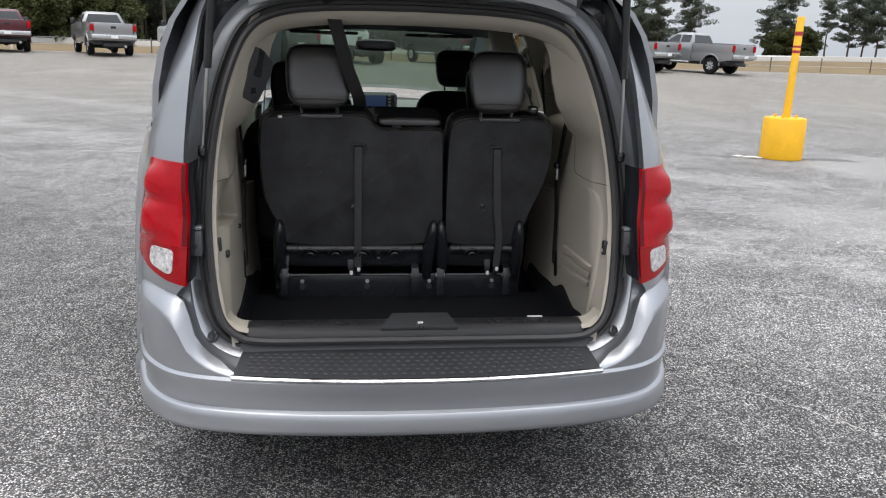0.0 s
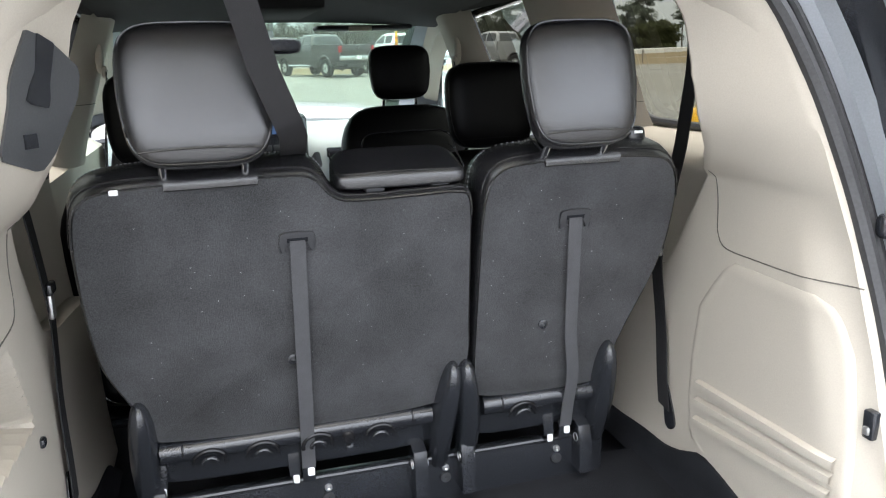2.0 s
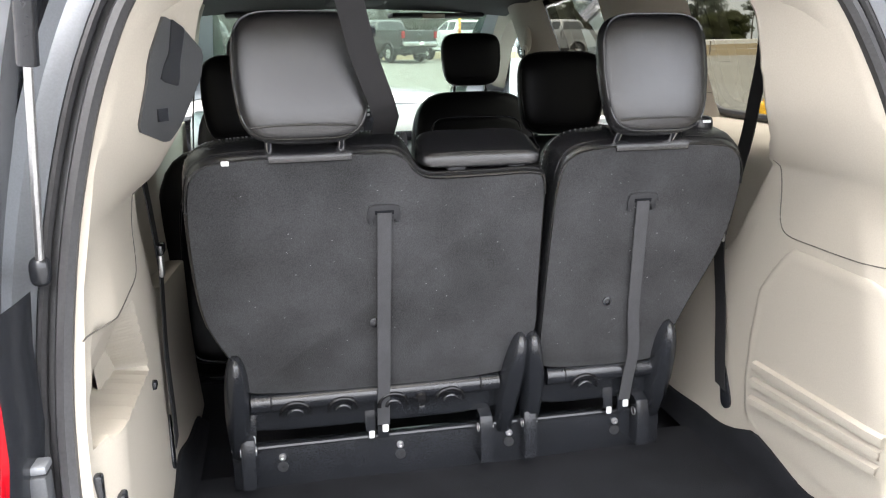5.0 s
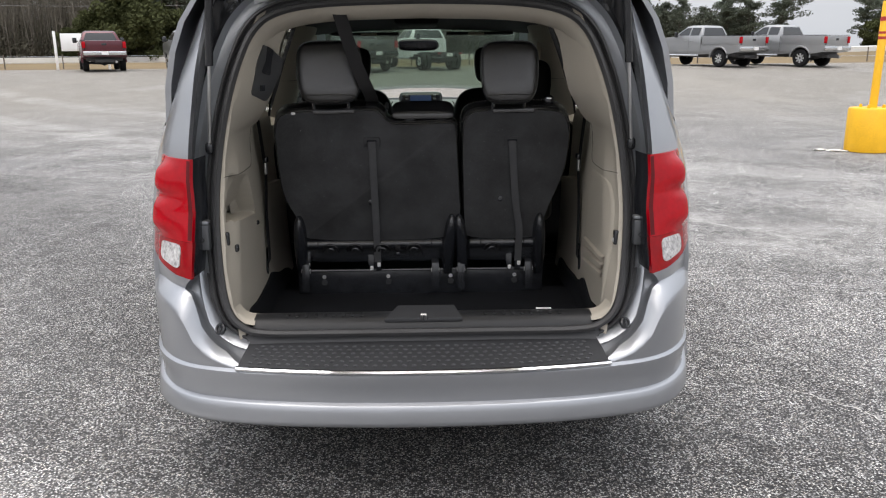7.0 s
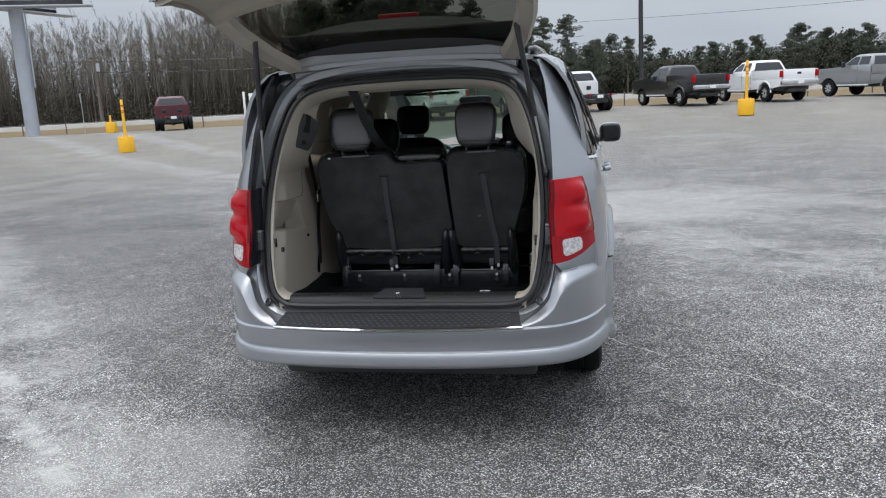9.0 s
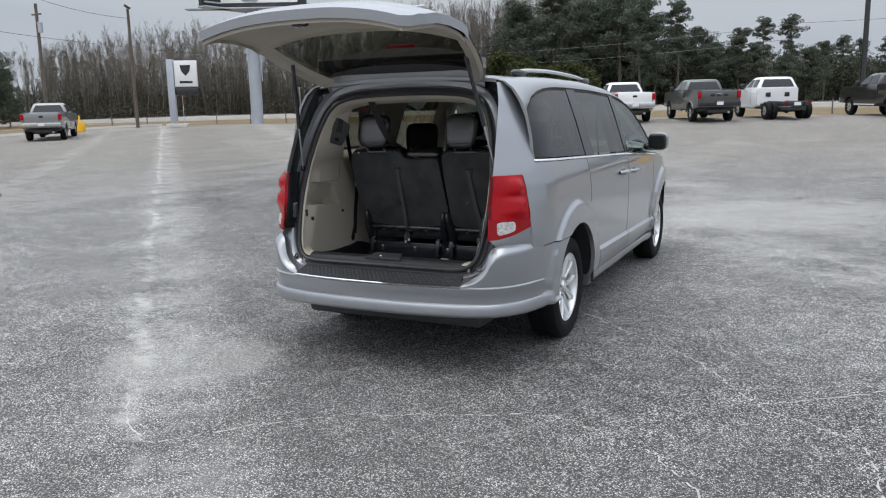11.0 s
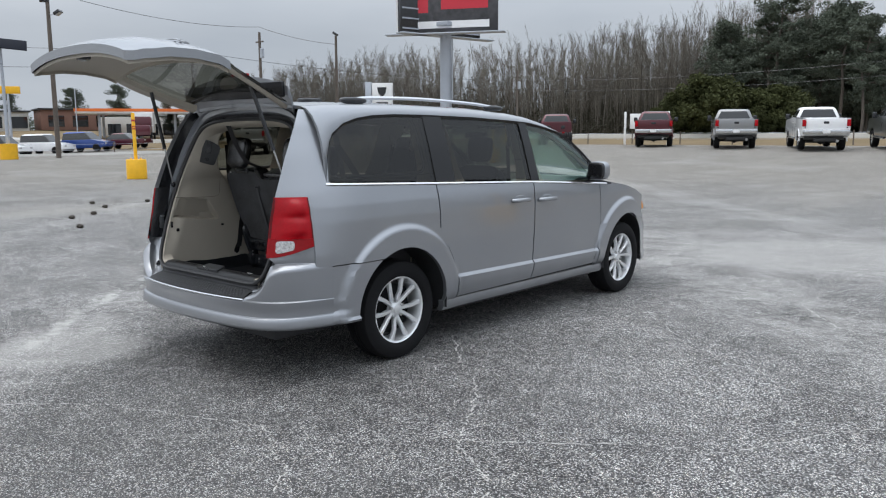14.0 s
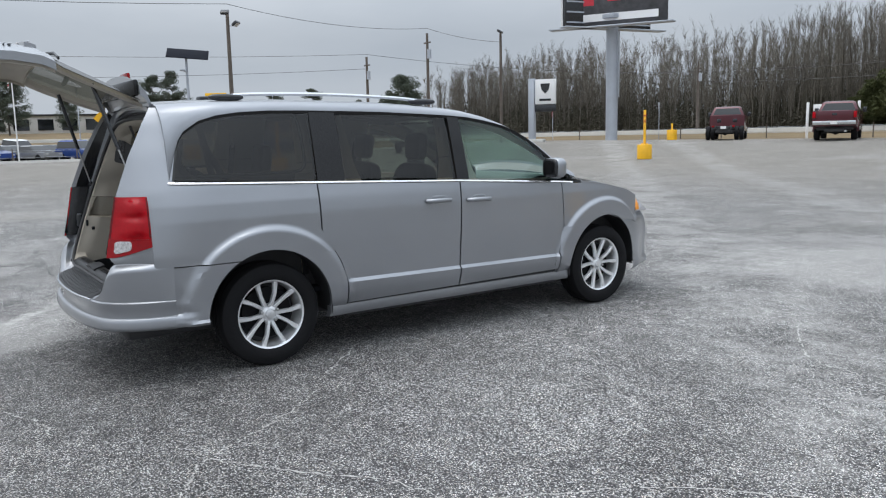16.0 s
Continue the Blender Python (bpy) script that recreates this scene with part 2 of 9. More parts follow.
def tube(pts, r, n=8, bm=None, radii=None, flat=1.0):
    """A round bar along points; flat < 1 squashes it."""
    bm = bm or bmesh.new()
    pts = [Vector(p) for p in pts]
    rings = []
    up = Vector((0, 0, 1))
    for i, p in enumerate(pts):
        d = (pts[min(i + 1, len(pts) - 1)] - pts[max(i - 1, 0)]).normalized()
        u = up if abs(d.z) < 0.95 else Vector((0, 1, 0))
        a = d.cross(u).normalized()
        b = a.cross(d).normalized()
        rr = radii[i] if radii else r
        rings.append([p + rr * (math.cos(t) * a + flat * math.sin(t) * b) for t in (2 * math.pi * k / n for k in range(n))])
    return loft(rings, True, True, bm)


def ribbon(pts, width, thick, across, bm=None):
    """A strap: a flat band along points, its width along the direction across."""
    bm = bm or bmesh.new()
    pts = [Vector(p) for p in pts]
    w = Vector(across).normalized() * width / 2
    rings = []
    for i, p in enumerate(pts):
        d = (pts[min(i + 1, len(pts) - 1)] - pts[max(i - 1, 0)]).normalized()
        nrm = d.cross(w).normalized() * thick / 2
        rings.append([p - w - nrm, p + w - nrm, p + w + nrm, p - w + nrm])
    return loft(rings, True, True, bm)


def lathe(profile, n=32, m=None, bm=None, caps=False):
    """Profile of (radius, height) turned round z, placed by m."""
    bm = bm or bmesh.new()
    m = m or Matrix()
    rings = [[m @ Vector((r * math.cos(t), r * math.sin(t), h)) for t in (2 * math.pi * k / n for k in range(n))] for r, h in profile]
    return loft(rings, True, caps, bm)


def pillow(c, s, e=4.0, n=8, m=None, bm=None):
    """A rounded block: a cube's surface drawn towards a superellipsoid. s: full sizes."""
    bm = bm or bmesh.new()
    k = n + 1
    made = {}

    def vert(p):
        key = tuple(round(q * 1000) for q in p)
        if key not in made:
            w = (abs(p[0]) ** e + abs(p[1]) ** e + abs(p[2]) ** e) ** (1 / e)
            q = Vector([p[i] / w * s[i] / 2 + c[i] for i in range(3)])
            made[key] = bm.verts.new((m @ q) if m is not None else q)
        return made[key]

    for ax in range(3):
        for sg in (-1, 1):
            for i in range(k):
                for j in range(k):
                    quad = []
                    for u, v in ((i, j), (i + 1, j), (i + 1, j + 1), (i, j + 1)):
                        p = [0.0, 0.0, 0.0]
                        p[ax], p[(ax + 1) % 3], p[(ax + 2) % 3] = sg, 2 * u / k - 1, 2 * v / k - 1
                        quad.append(vert(p))
                    bm.faces.new(quad if sg > 0 else quad[::-1])
    return bm


def prism(outline, a, b, place, bevel=0.0, seg=2, bm=None):
    """A flat outline of (u, v) given depth from a to b; place(u, v, d) puts it in space."""
    bm = bm or bmesh.new()
    lo = [bm.verts.new(place(u, v, a)) for u, v in outline]
    hi = [bm.verts.new(place(u, v, b)) for u, v in outline]
    n = len(outline)
    f1, f2 = bm.faces.new(lo[::-1]), bm.faces.new(hi)
    for i in range(n):
        bm.faces.new((lo[i], lo[(i + 1) % n], hi[(i + 1) % n], hi[i]))
    if bevel:
        es = list(set(f1.edges) | set(f2.edges))
        bmesh.ops.bevel(bm, geom=es, offset=bevel, segments=seg, profile=0.6, affect="EDGES", clamp_overlap=True)
    bmesh.ops.recalc_face_normals(bm, faces=bm.faces)
    return bm


def curve(pts, n, closed=False):
    """A smooth line (Catmull-Rom) through points, n steps a span."""
    pts = [Vector(p) for p in pts]
    out = []
    m = len(pts)
    for i in range(m if closed else m - 1):
        if closed:
            p0, p1, p2, p3 = (pts[(i + k) % m] for k in (-1, 0, 1, 2))
        else:
            p0, p1, p2, p3 = pts[max(i - 1, 0)], pts[i], pts[i + 1], pts[min(i + 2, m - 1)]
        for k in range(n):
            t = k / n
            out.append(0.5 * (2 * p1 + (p2 - p0) * t + (2 * p0 - 5 * p1 + 4 * p2 - p3) * t * t + (3 * p1 - p0 - 3 * p2 + p3) * t ** 3))
    if not closed:
        out.append(pts[-1])
    return out


def interp(x, xs, ys):
    return float(np.interp(x, xs, ys))


def smooth(a, b, x):
    t = min(1.0, max(0.0, (x - a) / (b - a)))
    return t * t * (3 - 2 * t)

# ---- ground ----
def ground_z(x, y):
    """The lot is level round the van, climbs gently towards the road, and dips to a far lot below a rising bank."""
    t = smooth(22, 40, y)
    z = 0.85 * t + 0.4 * smooth(10, 38, -x) * (1 - t)
    z += (0.35 + 0.5 * smooth(18, 45, x)) * smooth(42, 58, y) + 0.3 * smooth(70, 140, y)
    side = smooth(46, 24, y)
    z += side * (-0.55 * smooth(44, 62, -x) + 1.75 * smooth(86, 100, -x))
    return z + 1.6 * smooth(104, 150, -x)


def asphalt():
    m = bpy.data.materials.new("worn_chip_asphalt")
    m.use_nodes = True
    n, l = m.node_tree.nodes, m.node_tree.links
    b = n["Principled BSDF"]
    co = n.new("ShaderNodeTexCoord")

    def noise_at(scale, detail=3, rough=0.5, vec=None):
        t = n.new("ShaderNodeTexNoise")
        t.inputs["Scale"].default_value, t.inputs["Detail"].default_value, t.inputs["Roughness"].default_value = scale, detail, rough
        l.new(vec or co.outputs["Object"], t.inputs["Vector"])
        return t.outputs["Fac"]

    def step(v, lo, hi, to_lo=0.0, to_hi=1.0):
        r = n.new("ShaderNodeMapRange")
        r.interpolation_type = "SMOOTHSTEP"
        for k, q in (("From Min", lo), ("From Max", hi), ("To Min", to_lo), ("To Max", to_hi)):
            r.inputs[k].default_value = q
        l.new(v, r.inputs["Value"])
        return r.outputs["Result"]

    def mixc(f, a, c):
        x = n.new("ShaderNodeMix")
        x.data_type = "RGBA"
        l.new(f, x.inputs["Factor"]) if not isinstance(f, float) else None
        for k, q in (("A", a), ("B", c)):
            if isinstance(q, tuple):
                x.inputs[k].default_value = (*q, 1)
            else:
                l.new(q, x.inputs[k])
        return x.outputs["Result"]

    def op(kind, a, c):
        x = n.new("ShaderNodeMath")
        x.operation = kind
        for i, q in enumerate((a, c)):
            if isinstance(q, float):
                x.inputs[i].default_value = q
            else:
                l.new(q, x.inputs[i])
        return x.outputs[0]

    def times(c, f):
        x = n.new("ShaderNodeVectorMath")
        x.operation = "SCALE"
        l.new(c, x.inputs[0])
        l.new(f, x.inputs["Scale"])
        return x.outputs["Vector"]

    # stone chips, about 7 mm, of every grey, in dark binder
    vo = n.new("ShaderNodeTexVoronoi")
    vo.inputs["Scale"].default_value = 142
    l.new(co.outputs["Object"], vo.inputs["Vector"])
    sep = n.new("ShaderNodeSeparateColor")
    l.new(vo.outputs["Color"], sep.inputs["Color"])
    stone = op("POWER", sep.outputs["Red"], 1.9)
    gap = step(vo.outputs["Distance"], 0.34, 0.66)
    pale = mixc(step(sep.outputs["Green"], 0.55, 0.95), (0.80, 0.795, 0.78), (0.76, 0.70, 0.62))
    chips = mixc(stone, (0.030, 0.030, 0.032), pale)
    chips = mixc(op("MULTIPLY", gap, 0.9), chips, (0.024, 0.024, 0.026))
    # worn hand-sized blotches and broader shades
    grit = noise_at(34.0, 3, 0.7)
    tone = step(noise_at(6.0, 4, 0.7), 0.32, 0.68, 0.74, 1.22)
    tone = op("MULTIPLY", tone, step(grit, 0.30, 0.70, 0.86, 1.14))
    broad = noise_at(0.16, 5, 0.55)
    mid = noise_at(0.8, 5, 0.65)
    tone = op("MULTIPLY", tone, step(mid, 0.30, 0.70, 0.80, 1.24))
    # a wash line crosses the lot; the binder is fresher and darker on the van's side of it
    line = n.new("ShaderNodeMapping")
    line.inputs["Rotation"].default_value = (0, 0, radians(-45))
    l.new(co.outputs["Object"], line.inputs["Vector"])
    ls = n.new("ShaderNodeSeparateXYZ")
    l.new(line.outputs["Vector"], ls.inputs["Vector"])
    wob = op("ADD", ls.outputs["X"], op("MULTIPLY", op("SUBTRACT", noise_at(0.55, 6, 0.62), 0.5), 0.62))
    zone = op("ADD", op("ADD", wob, 1.40), op("MULTIPLY", op("SUBTRACT", noise_at(0.45, 4, 0.6), 0.5), 1.6))
    fresh = op("MULTIPLY", step(zone, 0.45, 1.15), step(zone, 4.4, 2.4))
    tone = op("MULTIPLY", tone, step(fresh, 0.0, 1.0, 1.22, 0.86))
    col = times(chips, tone)
    wear = step(broad, 0.42, 0.60)
    col = mixc(op("MULTIPLY", wear, 0.16), col, (0.27, 0.266, 0.258))
    sx = n.new("ShaderNodeMapping")
    sx.inputs["Rotation"].default_value = (0, 0, radians(45))
    sx.inputs["Scale"].default_value = (0.30, 0.045, 1)
    l.new(co.outputs["Object"], sx.inputs["Vector"])
    streak = step(noise_at(1.0, 5, 0.6, sx.outputs["Vector"]), 0.52, 0.70)
    dist = n.new("ShaderNodeVectorMath")
    dist.operation = "LENGTH"
    l.new(co.outputs["Object"], dist.inputs[0])
    away = step(dist.outputs["Value"], 5.5, 12.0)
    col = mixc(op("MULTIPLY", op("MULTIPLY", streak, away), 0.45), col, (0.36, 0.343, 0.31))
    col = mixc(op("MULTIPLY", step(dist.outputs["Value"], 8.0, 30.0), 0.62), col, (0.222, 0.204, 0.175))
    # pale dusty patches left by dried puddles
    ragged = op("MULTIPLY", op("SUBTRACT", noise_at(0.9, 5, 0.65), 0.5), 3.6)
    for px, py, rad, strength in ((1.6, 7.9, 2.5, 0.42), (4.6, 4.6, 1.5, 0.26), (7.6, 8.6, 1.7, 0.28), (-1.15, -0.35, 0.75, 0.42), (-5.2, -0.8, 1.6, 0.30)):
        off = n.new("ShaderNodeVectorMath")
        off.operation = "DISTANCE"
        l.new(co.outputs["Object"], off.inputs[0])
        off.inputs[1].default_value = (px, py, 0)
        blob = step(op("ADD", off.outputs["Value"], op("MULTIPLY", ragged, rad * 0.4)), rad, rad * 0.35)
        col = mixc(op("MULTIPLY", op("MULTIPLY", blob, step(grit, 0.36, 0.56, 0.55, 1.0)), strength), col, (0.50, 0.49, 0.47))
    thin = step(noise_at(9.0, 4, 0.65), 0.40, 0.56)
    for off, wide, strength in ((1.40, 0.09, 0.55), (1.25, 0.55, 0.36), (-4.85, 0.9, 0.34), (4.6, 0.5, 0.25), (-8.4, 0.9, 0.25)):
        band = step(op("ABSOLUTE", op("ADD", wob, off), 0.0), wide, wide * 0.2)
        patchy = step(noise_at(1.3, 5, 0.65), 0.36, 0.60)
        col = mixc(op("MULTIPLY", op("MULTIPLY", band, op("MULTIPLY", patchy, op("ADD", op("MULTIPLY", thin, 0.6), 0.4))), strength), col, (0.53, 0.52, 0.50))
    # crack net: dark and open beyond the wash line, pale and filled on the van's side
    wv = n.new("ShaderNodeTexNoise")
    wv.inputs["Scale"].default_value, wv.inputs["Detail"].default_value = 1.6, 6
    l.new(co.outputs["Object"], wv.inputs["Vector"])
    warp = n.new("ShaderNodeMix")
    warp.data_type = "VECTOR"
    warp.inputs["Factor"].default_value = 0.22
    l.new(co.outputs["Object"], warp.inputs["A"])
    l.new(wv.outputs["Color"], warp.inputs["B"])
    for scale, lo, hi, strength, tint, inner in ((0.75, 0.009, 0.002, 0.60, (0.035, 0.035, 0.036), False), (0.55, 0.006, 0.001, 0.16, (0.45, 0.44, 0.42), True)):
        ck = n.new("ShaderNodeTexVoronoi")
        ck.feature = "DISTANCE_TO_EDGE"
        ck.inputs["Scale"].default_value = scale
        l.new(warp.outputs["Result"], ck.inputs["Vector"])
        net = op("MULTIPLY", step(ck.outputs["Distance"], lo, hi), step(noise_at(0.5, 3), 0.44, 0.58))
        net = op("MULTIPLY", net, step(wob, -1.2, -0.6) if inner else step(wob, -1.6, -2.1))
        net = op("MULTIPLY", net, step(noise_at(14.0, 3), 0.36, 0.50))
        col = mixc(op("MULTIPLY", net, strength), col, tint)
    l.new(col, b.inputs["Base Color"])
    damp = step(broad, 0.46, 0.36)
    l.new(step(damp, 0.0, 1.0, 0.85, 0.60), b.inputs["Roughness"])
    b.inputs["Specular IOR Level"].default_value = 0.3
    bn = n.new("ShaderNodeBump")
    bn.inputs["Strength"].default_value, bn.inputs["Distance"].default_value = 0.6, 0.004
    l.new(op("SUBTRACT", op("MULTIPLY", stone, 0.5), gap), bn.inputs["Height"])
    l.new(bn.outputs["Normal"], b.inputs["Normal"])
    return m


def sheet(name, xs, ys, lift, mat, label, category, keep=None):
    verts, faces, idx = [], [], {}
    for j, y in enumerate(ys):
        for i, x in enumerate(xs):
            idx[i, j] = len(verts)
            verts.append((x, y, ground_z(x, y) + lift))
    for j in range(len(ys) - 1):
        for i in range(len(xs) - 1):
            if keep is None or keep((xs[i] + xs[i + 1]) / 2, (ys[j] + ys[j + 1]) / 2):
                faces.append((idx[i, j], idx[i + 1, j], idx[i + 1, j + 1], idx[i, j + 1]))
    me = bpy.data.meshes.new(name)
    me.from_pydata(verts, [], faces)
    me.materials.append(mat)
    me.shade_smooth()
    ob = new(name, me)
    return tagged(ob, label, category, kind="structure")


GRASS = material("dead_winter_grass", (0.180, 0.137, 0.082), rough=0.95, var=0.3, scale=0.35, fine=9, bump=0.4, depth=0.03, spec=0.1)
ROAD = material("pale_road_concrete", (0.40, 0.40, 0.39), rough=0.85, var=0.1, scale=0.2, fine=6, bump=0.1)
ASPHALT = asphalt()
far_lines = [-1500, -700, -350, -240, -180, -160, -150, -140, -130, -120, -112, -106, -102]
span = far_lines + [v for v in range(-96, 97, 4)] + [-v for v in reversed(far_lines)]
sheet("ground", span, span, -0.06, GRASS, "tan dead winter grass stretching to the horizon", "ground")
LOT_LEFT = -44.0
lot_x = [-44, -40, -36, -32, -28, -24, -20, -16, -12, -8, -4, 0, 4, 8, 12, 16, 20, 25, 30, 36, 44, 54, 66, 80, 100]
lot_y = [-90, -60, -40, -25, -15, -10, -5, 0, 5, 10, 15, 20, 24, 26, 28, 30, 32, 34, 36, 38, 40, 42]
sheet("dealer_lot", [-94, -90, -86, -82, -78, -74, -70, -66, -62, -58], [-80, -60, -45] + [v for v in range(-36, 33, 4)], 0.0, ASPHALT, "pale grey dealer lot below the highway bank", "parking lot")
lot = sheet("parking_lot", lot_x, lot_y, 0.0, ASPHALT, "worn grey chip asphalt lot with cracks and pale streaks", "parking lot")


# pale cracks worn into the lot
PALE = material("pale_crack_dust", (0.47, 0.46, 0.44), rough=0.95, var=0.35, scale=9, fine=120, bump=0)


def crack(pts, width, seed):
    rnd = random.Random(seed)
    path = curve([Vector((x, y, 0)) for x, y in pts], 30)
    bm = bmesh.new()
    last, drift = None, 0.0
    for i, p in enumerate(path):
        t = (path[min(i + 1, len(path) - 1)] - path[max(i - 1, 0)]).normalized()
        nrm = Vector((-t.y, t.x, 0))
        drift = drift * 0.75 + rnd.gauss(0, 0.008)
        q = p + nrm * drift
        w = width * rnd.uniform(0.15, 0.8)
        pair = [bm.verts.new((r.x, r.y, ground_z(r.x, r.y) + 0.003)) for r in (q - nrm * w, q + nrm * w)]
        if last and rnd.random() > 0.24:
            bm.faces.new((last[0], last[1], pair[1], pair[0]))
        last = pair
    bmesh.ops.recalc_face_normals(bm, faces=bm.faces)
    ob = link_mesh("pavement_crack", bm, PALE)
    return tagged(ob, "thin pale crack line in the grey asphalt", "crack", kind="structure")


crack([(-1.3, -0.75), (-0.51, -1.40), (-0.125, -1.10), (0.30, -0.76), (0.65, -0.62), (1.0, -0.45), (1.28, -0.37), (1.52, -0.49), (1.85, -0.66)], 0.009, 1)
crack([(0.78, 1.74), (1.275, 1.256), (1.53, 1.05), (1.81, 0.78), (2.19, 0.18), (2.41, 0.0), (2.66, -0.25), (2.75, -1.3)], 0.009, 2)
crack([(2.19, 0.18), (2.92, 0.73), (3.29, 0.95), (3.77, 1.76), (4.9, 2.6)], 0.008, 3)
crack([(2.46, 4.62), (2.94, 3.93), (3.32, 3.79), (4.4, 3.5)], 0.011, 4)
crack([(1.85, -0.66), (2.3, -1.5), (2.2, -2.3), (1.5, -3.2)], 0.007, 5)


# damp stain and clods on the lot
DAMP = material("damp_dark_asphalt", (0.085, 0.080, 0.074), rough=0.35, var=0.4, scale=3, fine=60, bump=0.5, depth=0.004)
CLOD = material("dark_dirt_clod", (0.05, 0.042, 0.034), rough=0.95, var=0.4, scale=12, fine=60, bump=0.4, depth=0.01)


def stain(cx, cy, rx, ry, turn, seed):
    rnd = random.Random(seed)
    bm = bmesh.new()
    ring = []
    for k in range(44):
        a = 2 * math.pi * k / 44
        r = 1 + 0.22 * math.sin(3 * a + seed) + 0.14 * math.sin(7 * a) + rnd.uniform(-0.1, 0.1)
        u, v = rx * r * math.cos(a), ry * r * math.sin(a)
        x, y = cx + u * math.cos(turn) - v * math.sin(turn), cy + u * math.sin(turn) + v * math.cos(turn)
        ring.append(bm.verts.new((x, y, ground_z(x, y) + 0.004)))
    bm.faces.new(ring)
    return tagged(link_mesh("damp_patch", bm, DAMP), "dark damp stain on the asphalt by a yellow post", "stain", kind="structure")


stain(7.35, 9.45, 0.55, 0.16, -0.25, 4)
stain(5.75, 9.75, 0.35, 0.05, -0.3, 6)
for k, (x, y) in enumerate([(-13.11, 5.3), (-12.06, 5.1), (-10.84, 4.29), (-12.73, 6.43), (-8.74, 3.09), (-10.38, 3.66)]):
    bm = pillow((0, 0, 0.03), (0.13 + 0.02 * (k % 3), 0.10, 0.07), 2.2, 3)
    rnd = random.Random(k)
    for v in bm.verts:
        v.co += Vector((rnd.uniform(-1, 1), rnd.uniform(-1, 1), rnd.uniform(-1, 1))) * 0.010
    ob = link_mesh("dirt_clod", bm, CLOD)
    ob.location = (x, y, ground_z(x, y) + 0.004)
    tagged(ob, "small dark clod of dirt on the asphalt", "dirt clod", group="clods on the lot")

SCRAP = material("white_paper_scrap", (0.70, 0.69, 0.66), rough=0.8, var=0.1, scale=20, fine=100, bump=0.2)
for k, (x, y, r) in enumerate(((6.02, 9.62, 0.10), (6.18, 9.50, 0.13), (6.28, 9.44, 0.08))):
    rnd = random.Random(40 + k)
    bm = pillow((0, 0, 0.012), (r * 2, r * 0.8, 0.03), 2.0, 3)
    for v in bm.verts:
        v.co += Vector((rnd.uniform(-1, 1), rnd.uniform(-1, 1), rnd.uniform(-0.4, 0.4))) * 0.018
    ob = link_mesh("litter_scrap", bm, SCRAP, angle=20)
    ob.location = (x, y, ground_z(x, y) + 0.004)
    tagged(ob, "crumpled white scrap of litter by a yellow post", "litter", group="litter by the post")

# ---- minivan: outer shape ----
HUB_R, HUB_F, HUB_Z, ARCH = 1.035, 4.11, 0.35, 0.426


def rear_y(z):
    """Where the skin's back corner stands at height z."""
    return interp(z, [0.3, 0.8, 1.17, 1.4, 1.6, 1.75], [0.03, 0.08, 0.17, 0.26, 0.36, 0.45])


def belt_z(y):
    return interp(y, [0.3, 0.45, 1.41, 2.57, 3.6, 3.8], [1.25, 1.238, 1.20, 1.155, 1.095, 1.08])


def crease_z(y):
    """Height of the pressed line along the lower doors."""
    return 0.515 - 0.012 * (y - 1.5)


def half_width(y, z):
    x = interp(z, [0.25, 0.36, 0.50, 0.80, 1.0, 1.10, 1.20, 1.45, 1.69, 1.74], [0.90, 0.935, 0.955, 0.965, 0.962, 0.95, 0.925, 0.845, 0.755, 0.72])
    yr = rear_y(z)
    k = interp(z, [1.0, 1.6], [0.265, 0.13])
    q = max(0.0, 1 - (y - yr) / 0.58)
    x *= 1 - k * q ** 2.9
    f = max(0.0, (y - 3.75) / 1.25)
    x *= 1 - 0.27 * f ** 2.3
    for hub in (HUB_R, HUB_F):
        r = math.hypot(y - hub, z - HUB_Z)
        x += 0.030 * smooth(0.596, 0.560, r) * smooth(0.30, 0.40, z)
    # pressed line along the lower doors
    zc = crease_z(y)
    x += 0.022 * min(1.0, max(0.0, (zc + 0.011 - z) / 0.022)) * smooth(0.30, 0.46, z) * smooth(1.52, 1.68, y) * smooth(3.66, 3.52, y)
    return x


def side_grid(y0, y1, zb, zt, nu, nv, side, inset=0.0, warp=None):
    """Rows of points on the van's side between two edges y0(v), y1(v) and two lines zb(y), zt(y)."""
    rows = []
    for j in range(nv + 1):
        v = j / nv
        row = []
        for i in range(nu + 1):
            u = i / nu
            y = y0(v) * (1 - u) + y1(v) * u
            z = zb(y) * (1 - v) + zt(y) * v
            if warp:
                y, z = warp(y, z)
            row.append(Vector((side * (half_width(y, z) - inset), y, z)))
        rows.append(row)
    return rows


def door_grid(y0, y1, zb, zt, nu, side):
    """Rows of points on a door, close together across its pressed line."""
    rows = []
    for band, k in [(0, k / 12) for k in range(12)] + [(1, k / 4) for k in range(4)] + [(2, (k / 26) ** 1.3) for k in range(27)]:
        row = []
        for i in range(nu + 1):
            u, v = i / nu, 0.2
            for _ in range(3):
                y = y0(v) * (1 - u) + y1(v) * u
                stops = (zb(y), crease_z(y) - 0.011, crease_z(y) + 0.011, zt(y))
                z = stops[band] + (stops[band + 1] - stops[band]) * k
                v = min(1.0, max(0.0, (z - zb(y)) / (zt(y) - zb(y))))
            row.append(Vector((side * half_width(y, z), y, z)))
        rows.append(row)
    return rows


